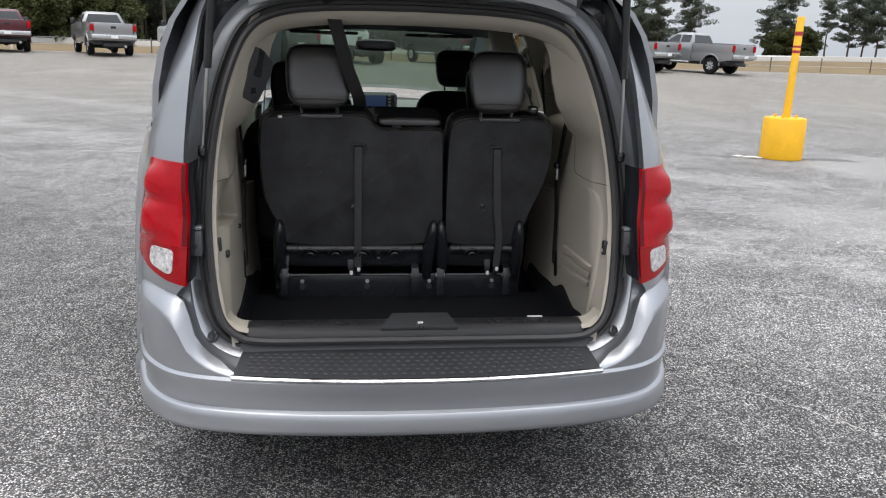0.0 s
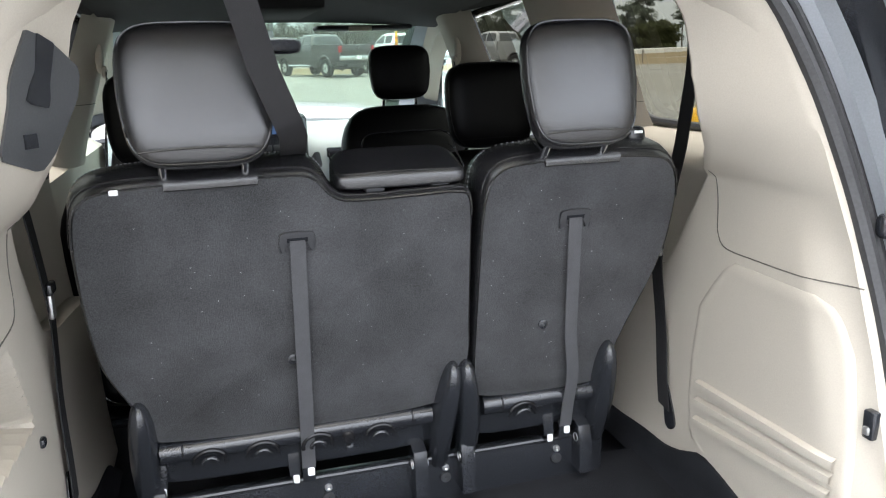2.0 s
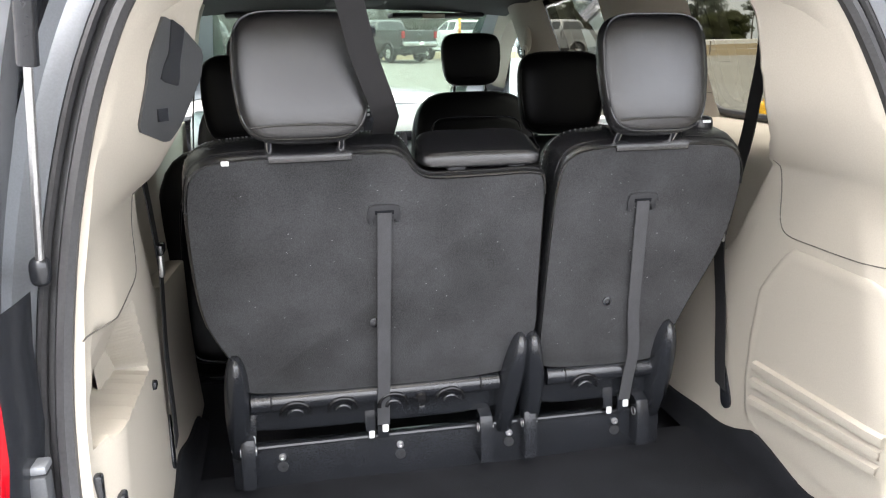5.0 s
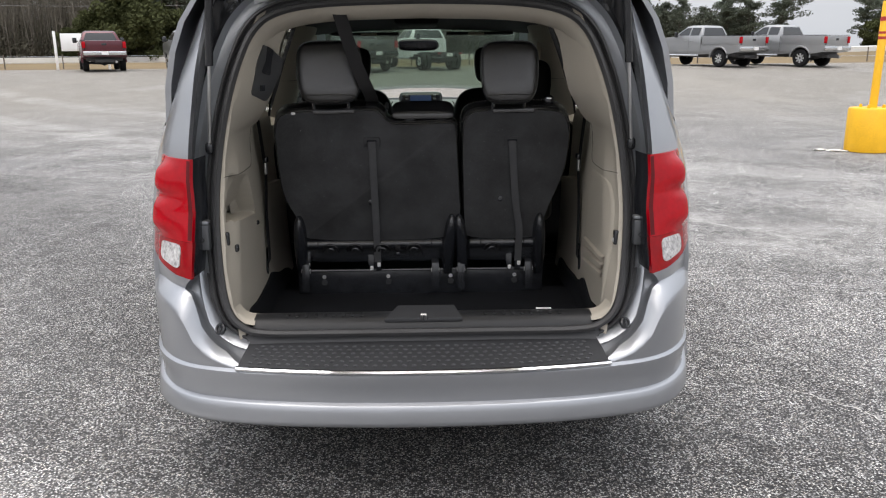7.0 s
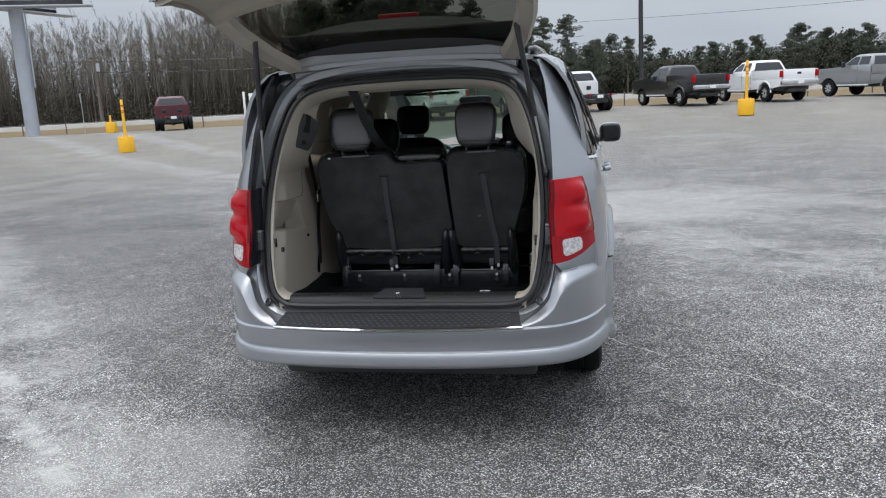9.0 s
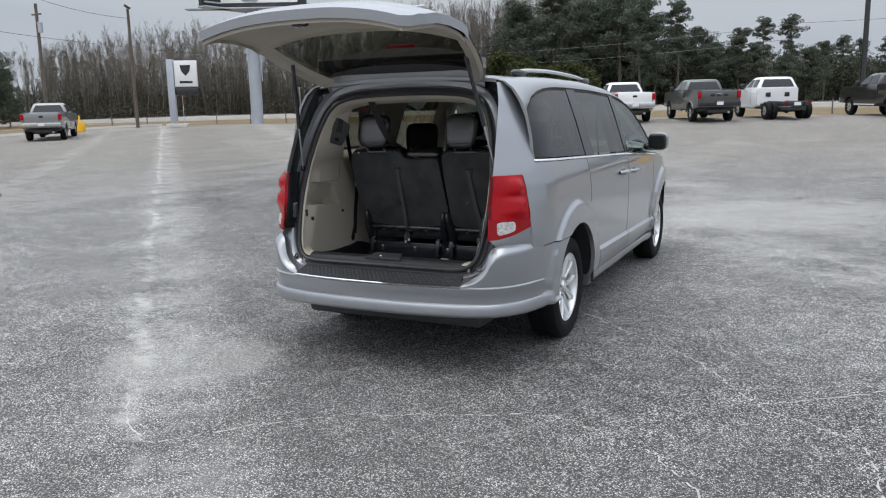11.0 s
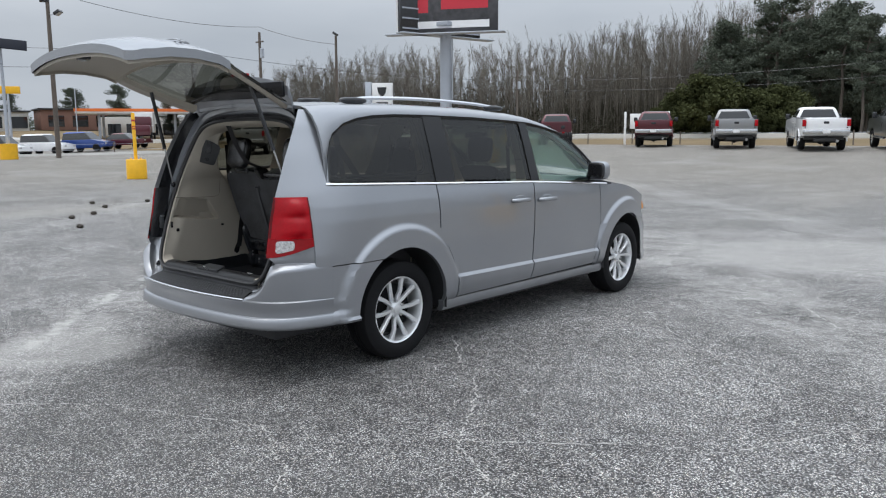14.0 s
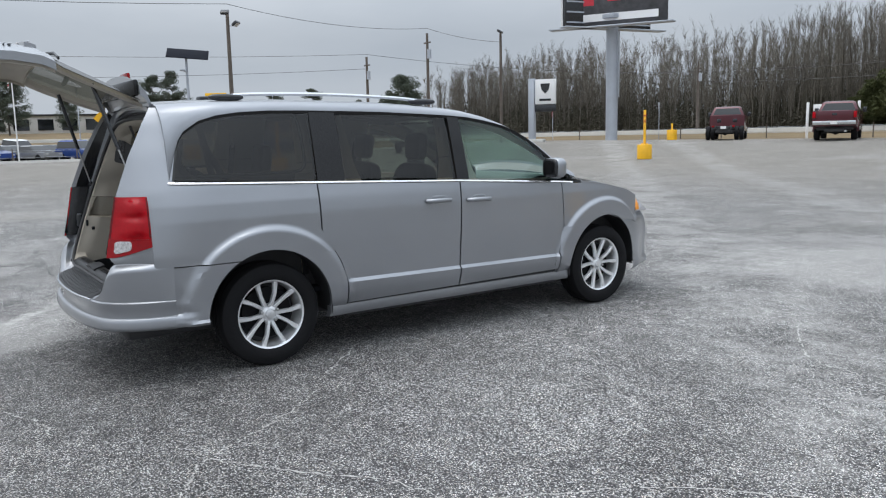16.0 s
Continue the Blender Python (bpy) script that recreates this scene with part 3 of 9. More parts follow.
def skin(rows, depth, side, bm=None, fold=None):
    """A panel with its edges folded inwards by depth, or along fold."""
    bm = bm or bmesh.new()
    nv, nu = len(rows), len(rows[0])
    vs = [[bm.verts.new(p) for p in r] for r in rows]
    for a, b in zip(vs, vs[1:]):
        for i in range(nu - 1):
            f = (a[i], a[i + 1], b[i + 1], b[i])
            bm.faces.new(f if side > 0 else f[::-1])
    edge = vs[0] + [r[-1] for r in vs[1:]] + vs[-1][-2::-1] + [r[0] for r in vs[-2:0:-1]]
    fold = Vector(fold) if fold else Vector((-side * depth, 0, 0))
    inn = [bm.verts.new(v.co + fold) for v in edge]
    n = len(edge)
    for i in range(n):
        f = (edge[(i + 1) % n], edge[i], inn[i], inn[(i + 1) % n])
        bm.faces.new(f if side > 0 else f[::-1])
    return bm


van = thing("minivan", "silver grey minivan with raised liftgate, parked on the asphalt lot", "minivan")
SILL = lambda y: interp(y, [0.0, 1.4, 1.6, 3.6, 5.0], [0.36, 0.36, 0.355, 0.37, 0.34])


def gap_b(v):
    """Rear edge of the sliding door, from sill to belt."""
    return interp(v, [0.0, 0.22, 0.36, 0.62, 1.0], [1.583, 1.578, 1.545, 1.41, 1.405])


def gap_c(v):
    return interp(v, [0, 1], [2.545, 2.575])


def gap_d(v):
    return interp(v, [0.0, 0.2, 0.5, 1.0], [3.545, 3.56, 3.62, 3.60])


def under_belt(y):
    return belt_z(y) - 0.012


for side in (1, -1):
    tone = "silver quarter panel with flared wheel arch"
    # quarter panel below the belt, ahead of the lamp, above the bumper line
    rows = []
    nu, nv = 110, 34
    for j in range(nv + 1):
        v = j / nv
        row = []
        for i in range(nu + 1):
            u = i / nu
            y = 0.320 * (1 - u) + (gap_b(0.42 + 0.58 * v) - 0.006) * u
            zb = max(0.735, HUB_Z + 0.01 + math.sqrt(max(0.0, ARCH ** 2 - min(ARCH, abs(y - HUB_R)) ** 2)))
            z = zb * (1 - v) + under_belt(y) * v
            row.append(Vector((side * half_width(y, z), y, z)))
        rows.append(row)
    part("quarter_panel", skin(rows, 0.03, side), SILVER, van, tone)
    # piece of the panel between the arch and the sliding door
    rows = []
    for j in range(15):
        v = j / 14
        z = 0.30 + (0.735 - 0.30) * v
        ya = HUB_R + math.sqrt(max(0.0, ARCH ** 2 - max(0, z - HUB_Z - 0.01) ** 2))
        yb = interp(z, [0.30, 0.36, 0.55, 0.66, 0.735], [1.583, 1.583, 1.578, 1.545, 1.50]) - 0.004
        rows.append([Vector((side * half_width(y, z), y, z)) for y in (ya + (yb - ya) * k / 8 for k in range(9))])
    part("arch_panel", skin(rows, 0.03, side), SILVER, van)
    # sliding door and front door
    slider = part("sliding_door", skin(door_grid(lambda v: gap_b(v) + 0.005, lambda v: gap_c(v) - 0.006, SILL, under_belt, 44, side), 0.03, side), SILVER, van)
    fdoor = part("front_door", skin(door_grid(lambda v: gap_c(v) + 0.006, lambda v: gap_d(v) - 0.005, SILL, under_belt, 44, side), 0.03, side), SILVER, van)
    for door, yc, zc in ((slider, 2.36, 1.018), (fdoor, 2.73, 1.005)):
        x = half_width(yc, zc)
        cup = pillow((side * (x - 0.001), yc + 0.01, zc + 0.012), (0.012, 0.13, 0.055), 2.6, 5)
        part("handle_cup", cup, SILVER_JAMB, door, "recessed cup behind the handle")
        h = tube([(side * (x + 0.004), yc - 0.10, zc), (side * (x + 0.036), yc - 0.085, zc + 0.002), (side * (x + 0.042), yc, zc + 0.004),
                  (side * (x + 0.036), yc + 0.085, zc + 0.002), (side * (x + 0.004), yc + 0.10, zc)], 0.017, 10, flat=1.0)
        part("door_handle", h, SILVER, door, "silver painted pull handle")
    # sill
    rows = []
    for z, dx in ((0.262, -0.09), (0.272, -0.03), (0.31, -0.008), (0.345, -0.012)):
        rows.append([Vector((side * (half_width(y, 0.36) + dx), y, z)) for y in (1.458 + (3.688 - 1.458) * k / 24 for k in range(25))])
    part("sill", skin(rows, 0.05, side), SILVER, van)
    # front fender with arch
    rows = []
    fy1 = 4.60
    for j in range(29):
        v = j / 28
        row = []
        for i in range(85):
            y = gap_d(0.55 + 0.45 * v) * (1 - i / 84) + 0.004 + (fy1 - 0.004 * 2) * (i / 84)
            zb = max(0.72 - 0.06 * smooth(4.4, 4.7, y), HUB_Z + 0.01 + math.sqrt(max(0.0, ARCH ** 2 - min(ARCH, abs(y - HUB_F)) ** 2)))
            zt = interp(y, [3.6, 3.8, 4.1, 4.45, 4.6, 4.75], [1.082, 1.075, 1.04, 0.965, 0.925, 0.85])
            z = zb * (1 - v) + zt * v
            row.append(Vector((side * half_width(y, z), y, z)))
        rows.append(row)
    part("front_fender", skin(rows, 0.03, side), SILVER, van)
    rows = []
    for j in range(15):
        v = j / 14
        z = 0.30 + (0.72 - 0.30) * v
        yb = HUB_F - math.sqrt(max(0.0, ARCH ** 2 - max(0, z - HUB_Z - 0.01) ** 2))
        ya = interp(z, [0.30, 0.36, 0.53, 0.72], [3.545, 3.545, 3.56, 3.60]) + 0.004
        rows.append([Vector((side * half_width(y, z), y, z)) for y in (ya + (yb - ya) * k / 8 for k in range(9))])
    part("arch_panel", skin(rows, 0.03, side), SILVER, van)
    # black backing strips added behind the door gaps, in place of the shade there
    for gap in (gap_b, gap_c, gap_d):
        rows = []
        for k in range(21):
            v = k / 20
            y = gap(v)
            z = SILL(y) * (1 - v) + under_belt(y) * v
            rows.append([Vector((side * (half_width(y, z) - 0.024), y - 0.03, z)), Vector((side * (half_width(y, z) - 0.024), y + 0.03, z))])
        part("gap_backing", skin(rows, 0.01, side), RUBBER, van)
    rows = [[Vector((side * (half_width(y, 0.36) - 0.03), y, z)) for y in (1.5 + 2.2 * k / 20 for k in range(21))] for z in (0.33, 0.38)]
    part("gap_backing", skin(rows, 0.01, side), RUBBER, van)
    # bright strip along the belt
    ys = [0.44 + (3.72 - 0.44) * k / 60 for k in range(61)]
    part("belt_moulding", loft([[Vector((side * (half_width(y, belt_z(y)) + a), y, belt_z(y) + c)) for a, c in ((-0.012, -0.010), (0.008, -0.008), (0.011, -0.003), (0.003, 0.006), (-0.012, 0.007))] for y in ys]), BELT_STRIP, van, "thin bright strip under the side windows")

    # side glazing
    def win_top(y):
        return interp(y, [0.45, 0.52, 0.58, 0.68, 0.80, 0.95, 1.15, 1.44, 1.63, 2.0, 2.56, 2.75, 2.95, 3.1, 3.25, 3.37, 3.48, 3.56, 3.70],
                      [1.245, 1.46, 1.545, 1.61, 1.645, 1.665, 1.675, 1.675, 1.672, 1.665, 1.640, 1.625, 1.592, 1.555, 1.495, 1.415, 1.33, 1.25, 1.12])

    def pane(name, ya, yb, mat, lo=0.014, hi=0.0, inset=0.006, nu=40, nv=14, label=""):
        rows = side_grid(lambda v: ya(v), lambda v: yb(v), lambda y: belt_z(y) + lo, lambda y: max(belt_z(y) + lo + 0.004, win_top(y) - hi), nu, nv, side, inset)
        ob = part(name, skin(rows, 0.004, side), mat, van, label)
        ob.visible_shadow = False
        return ob
    pane("quarter_window", lambda v: 0.452, lambda v: 1.405 + 0.03 * v, TINT, hi=0.012, label="dark tinted rear quarter glass")
    pane("sliding_door_window", lambda v: 1.62 + 0.02 * v, lambda v: 2.545 + 0.01 * v, TINT, lo=0.02, hi=0.022, label="dark tinted sliding door glass")
    pane("front_door_window", lambda v: 2.67 - 0.01 * v, lambda v: 3.60, SIDE_GLASS, lo=0.02, hi=0.02, label="clear front door glass")
    # black posts between the panes
    for ya, yb in ((1.415, 1.62), (2.555, 2.665)):
        rows = side_grid(lambda v, a=ya: a + 0.025 * v, lambda v, b=yb: b + 0.015 * v, lambda y: belt_z(y) + 0.012, lambda y: win_top(y) + 0.004, 8, 14, side, 0.002)
        part("window_post", skin(rows, 0.05, side), GLOSS_BLACK, van, "gloss black post between the side windows")
    # black rim over and before the panes
    edge = [(y, win_top(y)) for y in [0.45, 0.47, 0.50, 0.54, 0.58, 0.63, 0.68, 0.74, 0.80, 0.88, 0.95, 1.05, 1.15, 1.3, 1.44] + [1.6 + 0.1 * k for k in range(10)] + [2.6, 2.7, 2.8, 2.9, 3.0, 3.1, 3.2, 3.3, 3.4, 3.5, 3.6, 3.68]]
    part("window_rim", loft([[Vector((side * (half_width(y, z) + a), y + b * 0.3, z + b)) for a, b in ((-0.03, -0.018), (0.0005, -0.018), (0.001, 0.004), (-0.03, 0.004))] for y, z in edge]), GLOSS_BLACK, van, "black rim round the side windows")

    # upper body: pillar and cant rail, from the window line over to the roof
    rows = []
    ys = [0.452, 0.47, 0.50, 0.54, 0.58, 0.63, 0.68, 0.74, 0.80, 0.88, 0.95, 1.05, 1.15, 1.3, 1.44, 1.6, 1.8, 2.0, 2.2, 2.4, 2.56, 2.75, 2.95, 3.1, 3.25, 3.37, 3.48, 3.56, 3.66, 3.76]
    roof_z = lambda y: interp(y, [0.30, 0.45, 0.8, 1.3, 2.0, 2.5, 2.8, 3.0, 3.2, 3.4, 3.6, 3.8], [1.705, 1.722, 1.745, 1.752, 1.742, 1.715, 1.68, 1.63, 1.545, 1.435, 1.315, 1.185])
    for k in range(7):
        v = k / 6
        row = []
        for y in ys:
            zt = roof_z(y)
            zb = min(win_top(y) + 0.004, zt - 0.03)
            xb = half_width(y, zb)
            xt = min(0.63, xb - 0.05)
            a = v * math.pi / 2
            row.append(Vector((side * (xb - (xb - xt) * (1 - math.cos(a))), y, zb + (zt - zb) * math.sin(a))))
        rows.append(row)
    part("roof_side", skin(rows, 0.02, side), SILVER, van)
    # rear corner pillar from belt to roof, behind the quarter glass
    rows = []
    zs = [1.165 + (1.70 - 1.165) * k / 20 for k in range(21)]
    for z in zs:
        yf = interp(z, [1.165, 1.24, 1.46, 1.545, 1.61, 1.645, 1.665, 1.70], [0.452, 0.452, 0.505, 0.56, 0.655, 0.78, 0.92, 1.0])
        ya = rear_y(z)
        rows.append([Vector((side * half_width(y, z), y, z)) for y in (ya + (yf - ya) * k / 14 for k in range(15))])
    part("rear_pillar", skin(rows, 0.025, side, fold=(-side * 0.004, 0.03, 0)), SILVER, van, "silver rear corner pillar")

# roof, hood, screen
ROOF_Z = lambda y: interp(y, [0.30, 0.45, 0.8, 1.3, 2.0, 2.5, 2.8, 3.0, 3.2, 3.4, 3.6, 3.8], [1.705, 1.722, 1.745, 1.752, 1.742, 1.715, 1.68, 1.63, 1.545, 1.435, 1.315, 1.185])


def across(ys, zf, xf, crown, n=20, thick=0.02):
    """A panel lying across the van."""
    top = [[Vector((xf(y) * (2 * i / n - 1), y, zf(y) + crown(y) * (1 - (2 * i / n - 1) ** 2))) for i in range(n + 1)] for y in ys]
    rings = [r + [p - Vector((0, 0, thick)) for p in reversed(r)] for r in top]
    return loft(rings)


EDGE_X = 0.632
part("roof", across([0.46 + (2.86 - 0.46) * k / 24 for k in range(25)], ROOF_Z, lambda y: EDGE_X, lambda y: 0.03), SILVER, van, "silver steel roof")
screen_y = [2.87 + (3.86 - 2.87) * k / 16 for k in range(17)]
ws = part("windscreen", across(screen_y, lambda y: ROOF_Z(y) - 0.012, lambda y: 0.615 + 0.10 * (y - 2.87), lambda y: 0.06, thick=0.005), CLEAR, van, "clear raked windscreen")
ws.visible_shadow = False
hood_y = [3.83 + (4.86 - 3.83) * k / 18 for k in range(19)]
part("hood", across(hood_y, lambda y: interp(y, [3.8, 4.1, 4.45, 4.65, 4.8, 4.9], [1.095, 1.055, 0.985, 0.92, 0.82, 0.72]), lambda y: half_width(y, 0.95) - 0.02 - 0.10 * smooth(4.5, 4.9, y), lambda y: 0.07), SILVER, van, "silver hood")
# front bumper and nose
def nose_plan(z):
    """The nose's plan line at height z, from the wheel arch round the front."""
    ya = HUB_F + math.sqrt(max(0.0, ARCH ** 2 - max(0.0, z - HUB_Z - 0.01) ** 2))
    side_pts = [(half_width(y, max(z, 0.5)), y) for y in (ya, ya + (4.78 - ya) * 0.45, 4.78)] + [(0.755, 4.868), (0.66, 4.945), (0.50, 5.02), (0.26, 5.065)]
    pts = [(-x, y) for x, y in side_pts] + [(0, 5.08)] + [(x, y) for x, y in reversed(side_pts)]
    return curve([Vector((x, y, 0)) for x, y in pts], 4)


prof = [(0.245, -0.10), (0.265, -0.015), (0.285, 0.010), (0.325, 0.006), (0.345, -0.012), (0.40, -0.013), (0.45, -0.014), (0.50, -0.01), (0.56, -0.004), (0.61, -0.008), (0.66, -0.016), (0.70, -0.03), (0.735, -0.05), (0.80, -0.12)]
part("front_bumper", loft([[Vector((p.x * (1 + d * 0.4), p.y + d * smooth(4.58, 4.9, p.y), z)) for p in nose_plan(z)] for z, d in prof], close_ring=False), SILVER, van, "silver front bumper and nose")
for side in (1, -1):
    # lamp set flush in the fender's nose: clear lens with an amber marker at its end
    rows = []
    for j in range(9):
        v = j / 8
        row = []
        for i in range(13):
            y = 4.585 + 0.235 * i / 12
            zt = interp(y, [4.45, 4.6, 4.75, 4.85], [0.960, 0.918, 0.86, 0.80])
            z = (0.775 - 0.05 * (y - 4.6)) * (1 - v) + zt * v
            row.append(Vector((side * (half_width(y, 0.75) + 0.006 - 0.05 * v * v), y, z)))
        rows.append(row)
    lamp = part("headlight", skin(rows, 0.05, side), CLEAR_LENS, van, "clear headlight with an amber side marker")
    rows = [[Vector((side * (half_width(y, 0.75) + 0.010 - 0.05 * v * v), y, (0.785 + 0.105 * v))) for y in (4.592 + 0.065 * i / 5 for i in range(6))] for v in (k / 6 for k in range(7))]
    part("side_marker", skin(rows, 0.02, side), AMBER, lamp, "amber side marker lamp")

# rear bumper: a plan line swept up its profile
plan = curve([Vector((x, y, 0)) for x, y in ((-0.946, 0.42), (-0.883, 0.22), (-0.77, 0.075), (-0.60, 0.005), (-0.35, -0.035), (0, -0.05), (0.35, -0.035), (0.60, 0.005), (0.77, 0.075), (0.883, 0.22), (0.946, 0.42))], 6)


def bumper_row(z, out):
    row = []
    for p in plan:
        c = Vector((p.x * 0.35, (p.y - 0.75), 0)).normalized()
        row.append(Vector((p.x + c.x * out, p.y + c.y * out, z)))
    return row


mid_prof = [(0.345, -0.085), (0.350, -0.030), (0.358, 0.002), (0.368, 0.013), (0.380, 0.015), (0.410, 0.010), (0.428, 0.006), (0.432, 0.002), (0.435, -0.012), (0.455, -0.013), (0.49, -0.008), (0.52, 0.000), (0.528, 0.000), (0.535, -0.012)]
part("rear_bumper", loft([bumper_row(z, o) for z, o in mid_prof], close_ring=False), SILVER, van, "silver rear bumper with a lower ridge")
def lamp_bottom(y):
    """Height of the tail light's lower edge along the side."""
    return interp(y, [0.07, 0.12, 0.18, 0.25, 0.33], [0.800, 0.806, 0.823, 0.846, 0.868])


def lamp_plan(u, z):
    """Plan place of the tail light's face: u runs round the corner from the inner edge to the front edge."""
    ya, yb = rear_y(z) + interp(z, [0.80, 1.165], [0.016, 0.0]), interp(z, [0.80, 0.87, 1.17], [0.314, 0.316, 0.318])
    y = ya + (yb - ya) * u
    return half_width(y, z) - 0.012 * (1 - u) ** 3, y


# bumper's shoulders, rising outside the step to the lamps, and the side piece back to the wheel arch
CREST_X, CREST_Z = [0.55, 0.578, 0.62, 0.666, 0.70, 0.721, 0.752, 0.778, 0.82, 0.88, 0.95], [0.532, 0.534, 0.542, 0.560, 0.584, 0.608, 0.674, 0.708, 0.724, 0.732, 0.732]
LEDGE_X, LEDGE_RISE, LEDGE_IN = [0.55, 0.578, 0.62, 0.666, 0.721, 0.752, 0.778, 0.82, 0.90, 0.95], [0.004, 0.010, 0.024, 0.033, 0.039, 0.044, 0.050, 0.042, 0.030, 0.020], [0.0, 0.0, 0.0, 0.0, 0.008, 0.020, 0.028, 0.014, 0.004, 0.0]
for side in (1, -1):
    pl = [p for p in plan if p.x * side > 0.55]
    if side < 0:
        pl = pl[::-1]
    rows, ledge = [], []
    for j in range(13):
        v = j / 12
        row = []
        for p in pl:
            ax = abs(p.x)
            z = 0.533 + (interp(ax, CREST_X, CREST_Z) - 0.533) * v
            out = -0.012 + 0.010 * math.sin(v * math.pi * 0.5) * smooth(0.62, 0.80, ax) - 0.004 * v * smooth(0.74, 0.90, ax)
            out += (-0.006 - out) * smooth(0.90, 0.944, ax)
            c = Vector((p.x * 0.35, (p.y - 0.75), 0)).normalized()
            row.append(Vector((p.x + c.x * out, p.y + c.y * out, z)))
        rows.append(row)
    # the crest turns over into a sloping ledge
    for k in range(1, 8):
        w = k / 7
        row = []
        for q, p in zip(rows[12], pl):
            ax = abs(p.x)
            c = Vector((p.x * 0.35, (p.y - 0.75), 0)).normalized()
            back = 0.034 * smooth(0.56, 0.64, ax) * (1 - smooth(0.88, 0.944, ax)) + 0.003
            bend = math.sin(w * math.pi / 2)
            row.append(q - c * back * (1 - math.cos(w * math.pi / 2) * 0.3 - 0.7 * (1 - w)) + Vector((-side * interp(ax, LEDGE_X, LEDGE_IN) * w, 0, interp(ax, LEDGE_X, LEDGE_RISE) * (0.35 * bend + 0.65 * w))))
        ledge.append(row)
    part("bumper_shoulder", loft(rows + ledge, close_ring=False), SILVER, van)
    # bodywork between the ledge and the tail light's lower edge
    top = [q for q in ledge[-1] if abs(q.x) > 0.742]
    sheet_rows = []
    for k in range(7):
        w = k / 6
        row = []
        for i, q in enumerate(top):
            u = i / (len(top) - 1)
            z = lamp_bottom(0.075 + 0.24 * u) + 0.008
            x, y = lamp_plan(u, z)
            p = Vector((side * (x - 0.003), y + 0.004, z))
            row.append(q.lerp(p, w) + Vector((side * 0.004, -0.004, 0.0)) * math.sin(math.pi * w) * (1 - i / len(top)))
        sheet_rows.append(row)
    part("corner_panel", loft(sheet_rows, close_ring=False), SILVER, van, "silver bodywork under the tail light")
    crest = [q for q in ledge[-1] if abs(q.x) <= 0.742] + [r[0] for r in sheet_rows]
    # hollow cheek inside the crest, then a pale inner shelf along the seal
    foot = curve([(x, 0, z) for x, z in ((0.563, 0.570), (0.605, 0.579), (0.641, 0.597), (0.670, 0.624), (0.690, 0.656), (0.710, 0.729), (0.722, 0.812))], 6)
    hem = curve([(x, 0, z) for x, z in ((0.545, 0.604), (0.566, 0.606), (0.592, 0.614), (0.622, 0.630), (0.646, 0.655), (0.681, 0.725), (0.698, 0.815))], 6)
    cheek, shelf = [], []
    lens_b = [0.0]
    for q0, q1 in zip(crest, crest[1:]):
        lens_b.append(lens_b[-1] + (q1 - q0).length)
    for i, q in enumerate(crest):
        k = lens_b[i] / lens_b[-1] * (len(foot) - 1)
        a, b2 = (line[int(k)].lerp(line[min(int(k) + 1, len(line) - 1)], k % 1) for line in (foot, hem))
        f = lens_b[i] / lens_b[-1]
        a = Vector((side * a.x, 0.104 + 0.018 * smooth(0.0, 0.3, f) + (a.z - 0.61) * 0.36, a.z))
        b2 = Vector((side * b2.x, 0.146 + (b2.z - 0.61) * 0.36, b2.z))
        mid = q.lerp(a, 0.5) + Vector((side * 0.006 * smooth(0.1, 0.5, f), 0.012 * smooth(0.05, 0.5, f), -0.004 * (1 - f)))
        cheek.append([q, q.lerp(mid, 0.12) + Vector((0, 0.005, 0)), q.lerp(mid, 0.6) + Vector((0, 0.006, 0)), mid, mid.lerp(a, 0.6), a + Vector((0, 0.004, 0))])
        rise = Vector((0, -0.006, 0.002))
        shelf.append([a + Vector((0, 0.006, 0)), a + rise, a.lerp(b2, 0.12) + rise * 1.2, a.lerp(b2, 0.5) + rise * 0.6, b2])
    part("bumper_cheek", loft(cheek, close_ring=False), SILVER, van, "painted inner corner beside the load sill")
    inner_shelf = part("corner_shelf", loft(shelf, close_ring=False), SILVER, van, "pale painted shelf beside the seal")
    bung_at = Matrix.Translation((side * 0.650, 0.122, 0.627)) @ Euler((radians(62), 0, radians(side * 26))).to_matrix().to_4x4()
    part("rubber_bung", lathe([(0.019, -0.004), (0.019, 0.004), (0.015, 0.007), (0.011, 0.006), (0.010, 0.002), (0.001, 0.001)], 18, bung_at), PLASTIC, inner_shelf, "round black rubber plug")
    rows = []
    for j in range(25):
        z = 0.345 + (0.728 - 0.345) * (j / 24)
        yb = HUB_R - math.sqrt(max(0.0, ARCH ** 2 - max(0, z - HUB_Z - 0.01) ** 2))
        tuck = -interp(z, [0.345, 0.350, 0.358, 0.368, 0.380, 0.410, 0.428, 0.435, 0.455, 0.49, 0.535, 0.60], [-0.08, -0.030, 0.002, 0.013, 0.015, 0.010, 0.006, -0.012, -0.013, -0.008, -0.010, -0.006])
        rows.append([Vector((side * (half_width(y, max(z, 0.5)) - (tuck if z < 0.385 else tuck + (0.005 - tuck) * smooth(0.43, 0.58, y))), y, z)) for y in (0.405 + (yb - 0.405) * k / 10 for k in range(11))])
    part("bumper_side", skin(rows, 0.04, side), SILVER, van, "silver side of the rear bumper")

# ---- minivan: load opening, step, lamps, gate, wheels ----
def open_y(z):
    return 0.11 + (z - 0.61) * 0.36


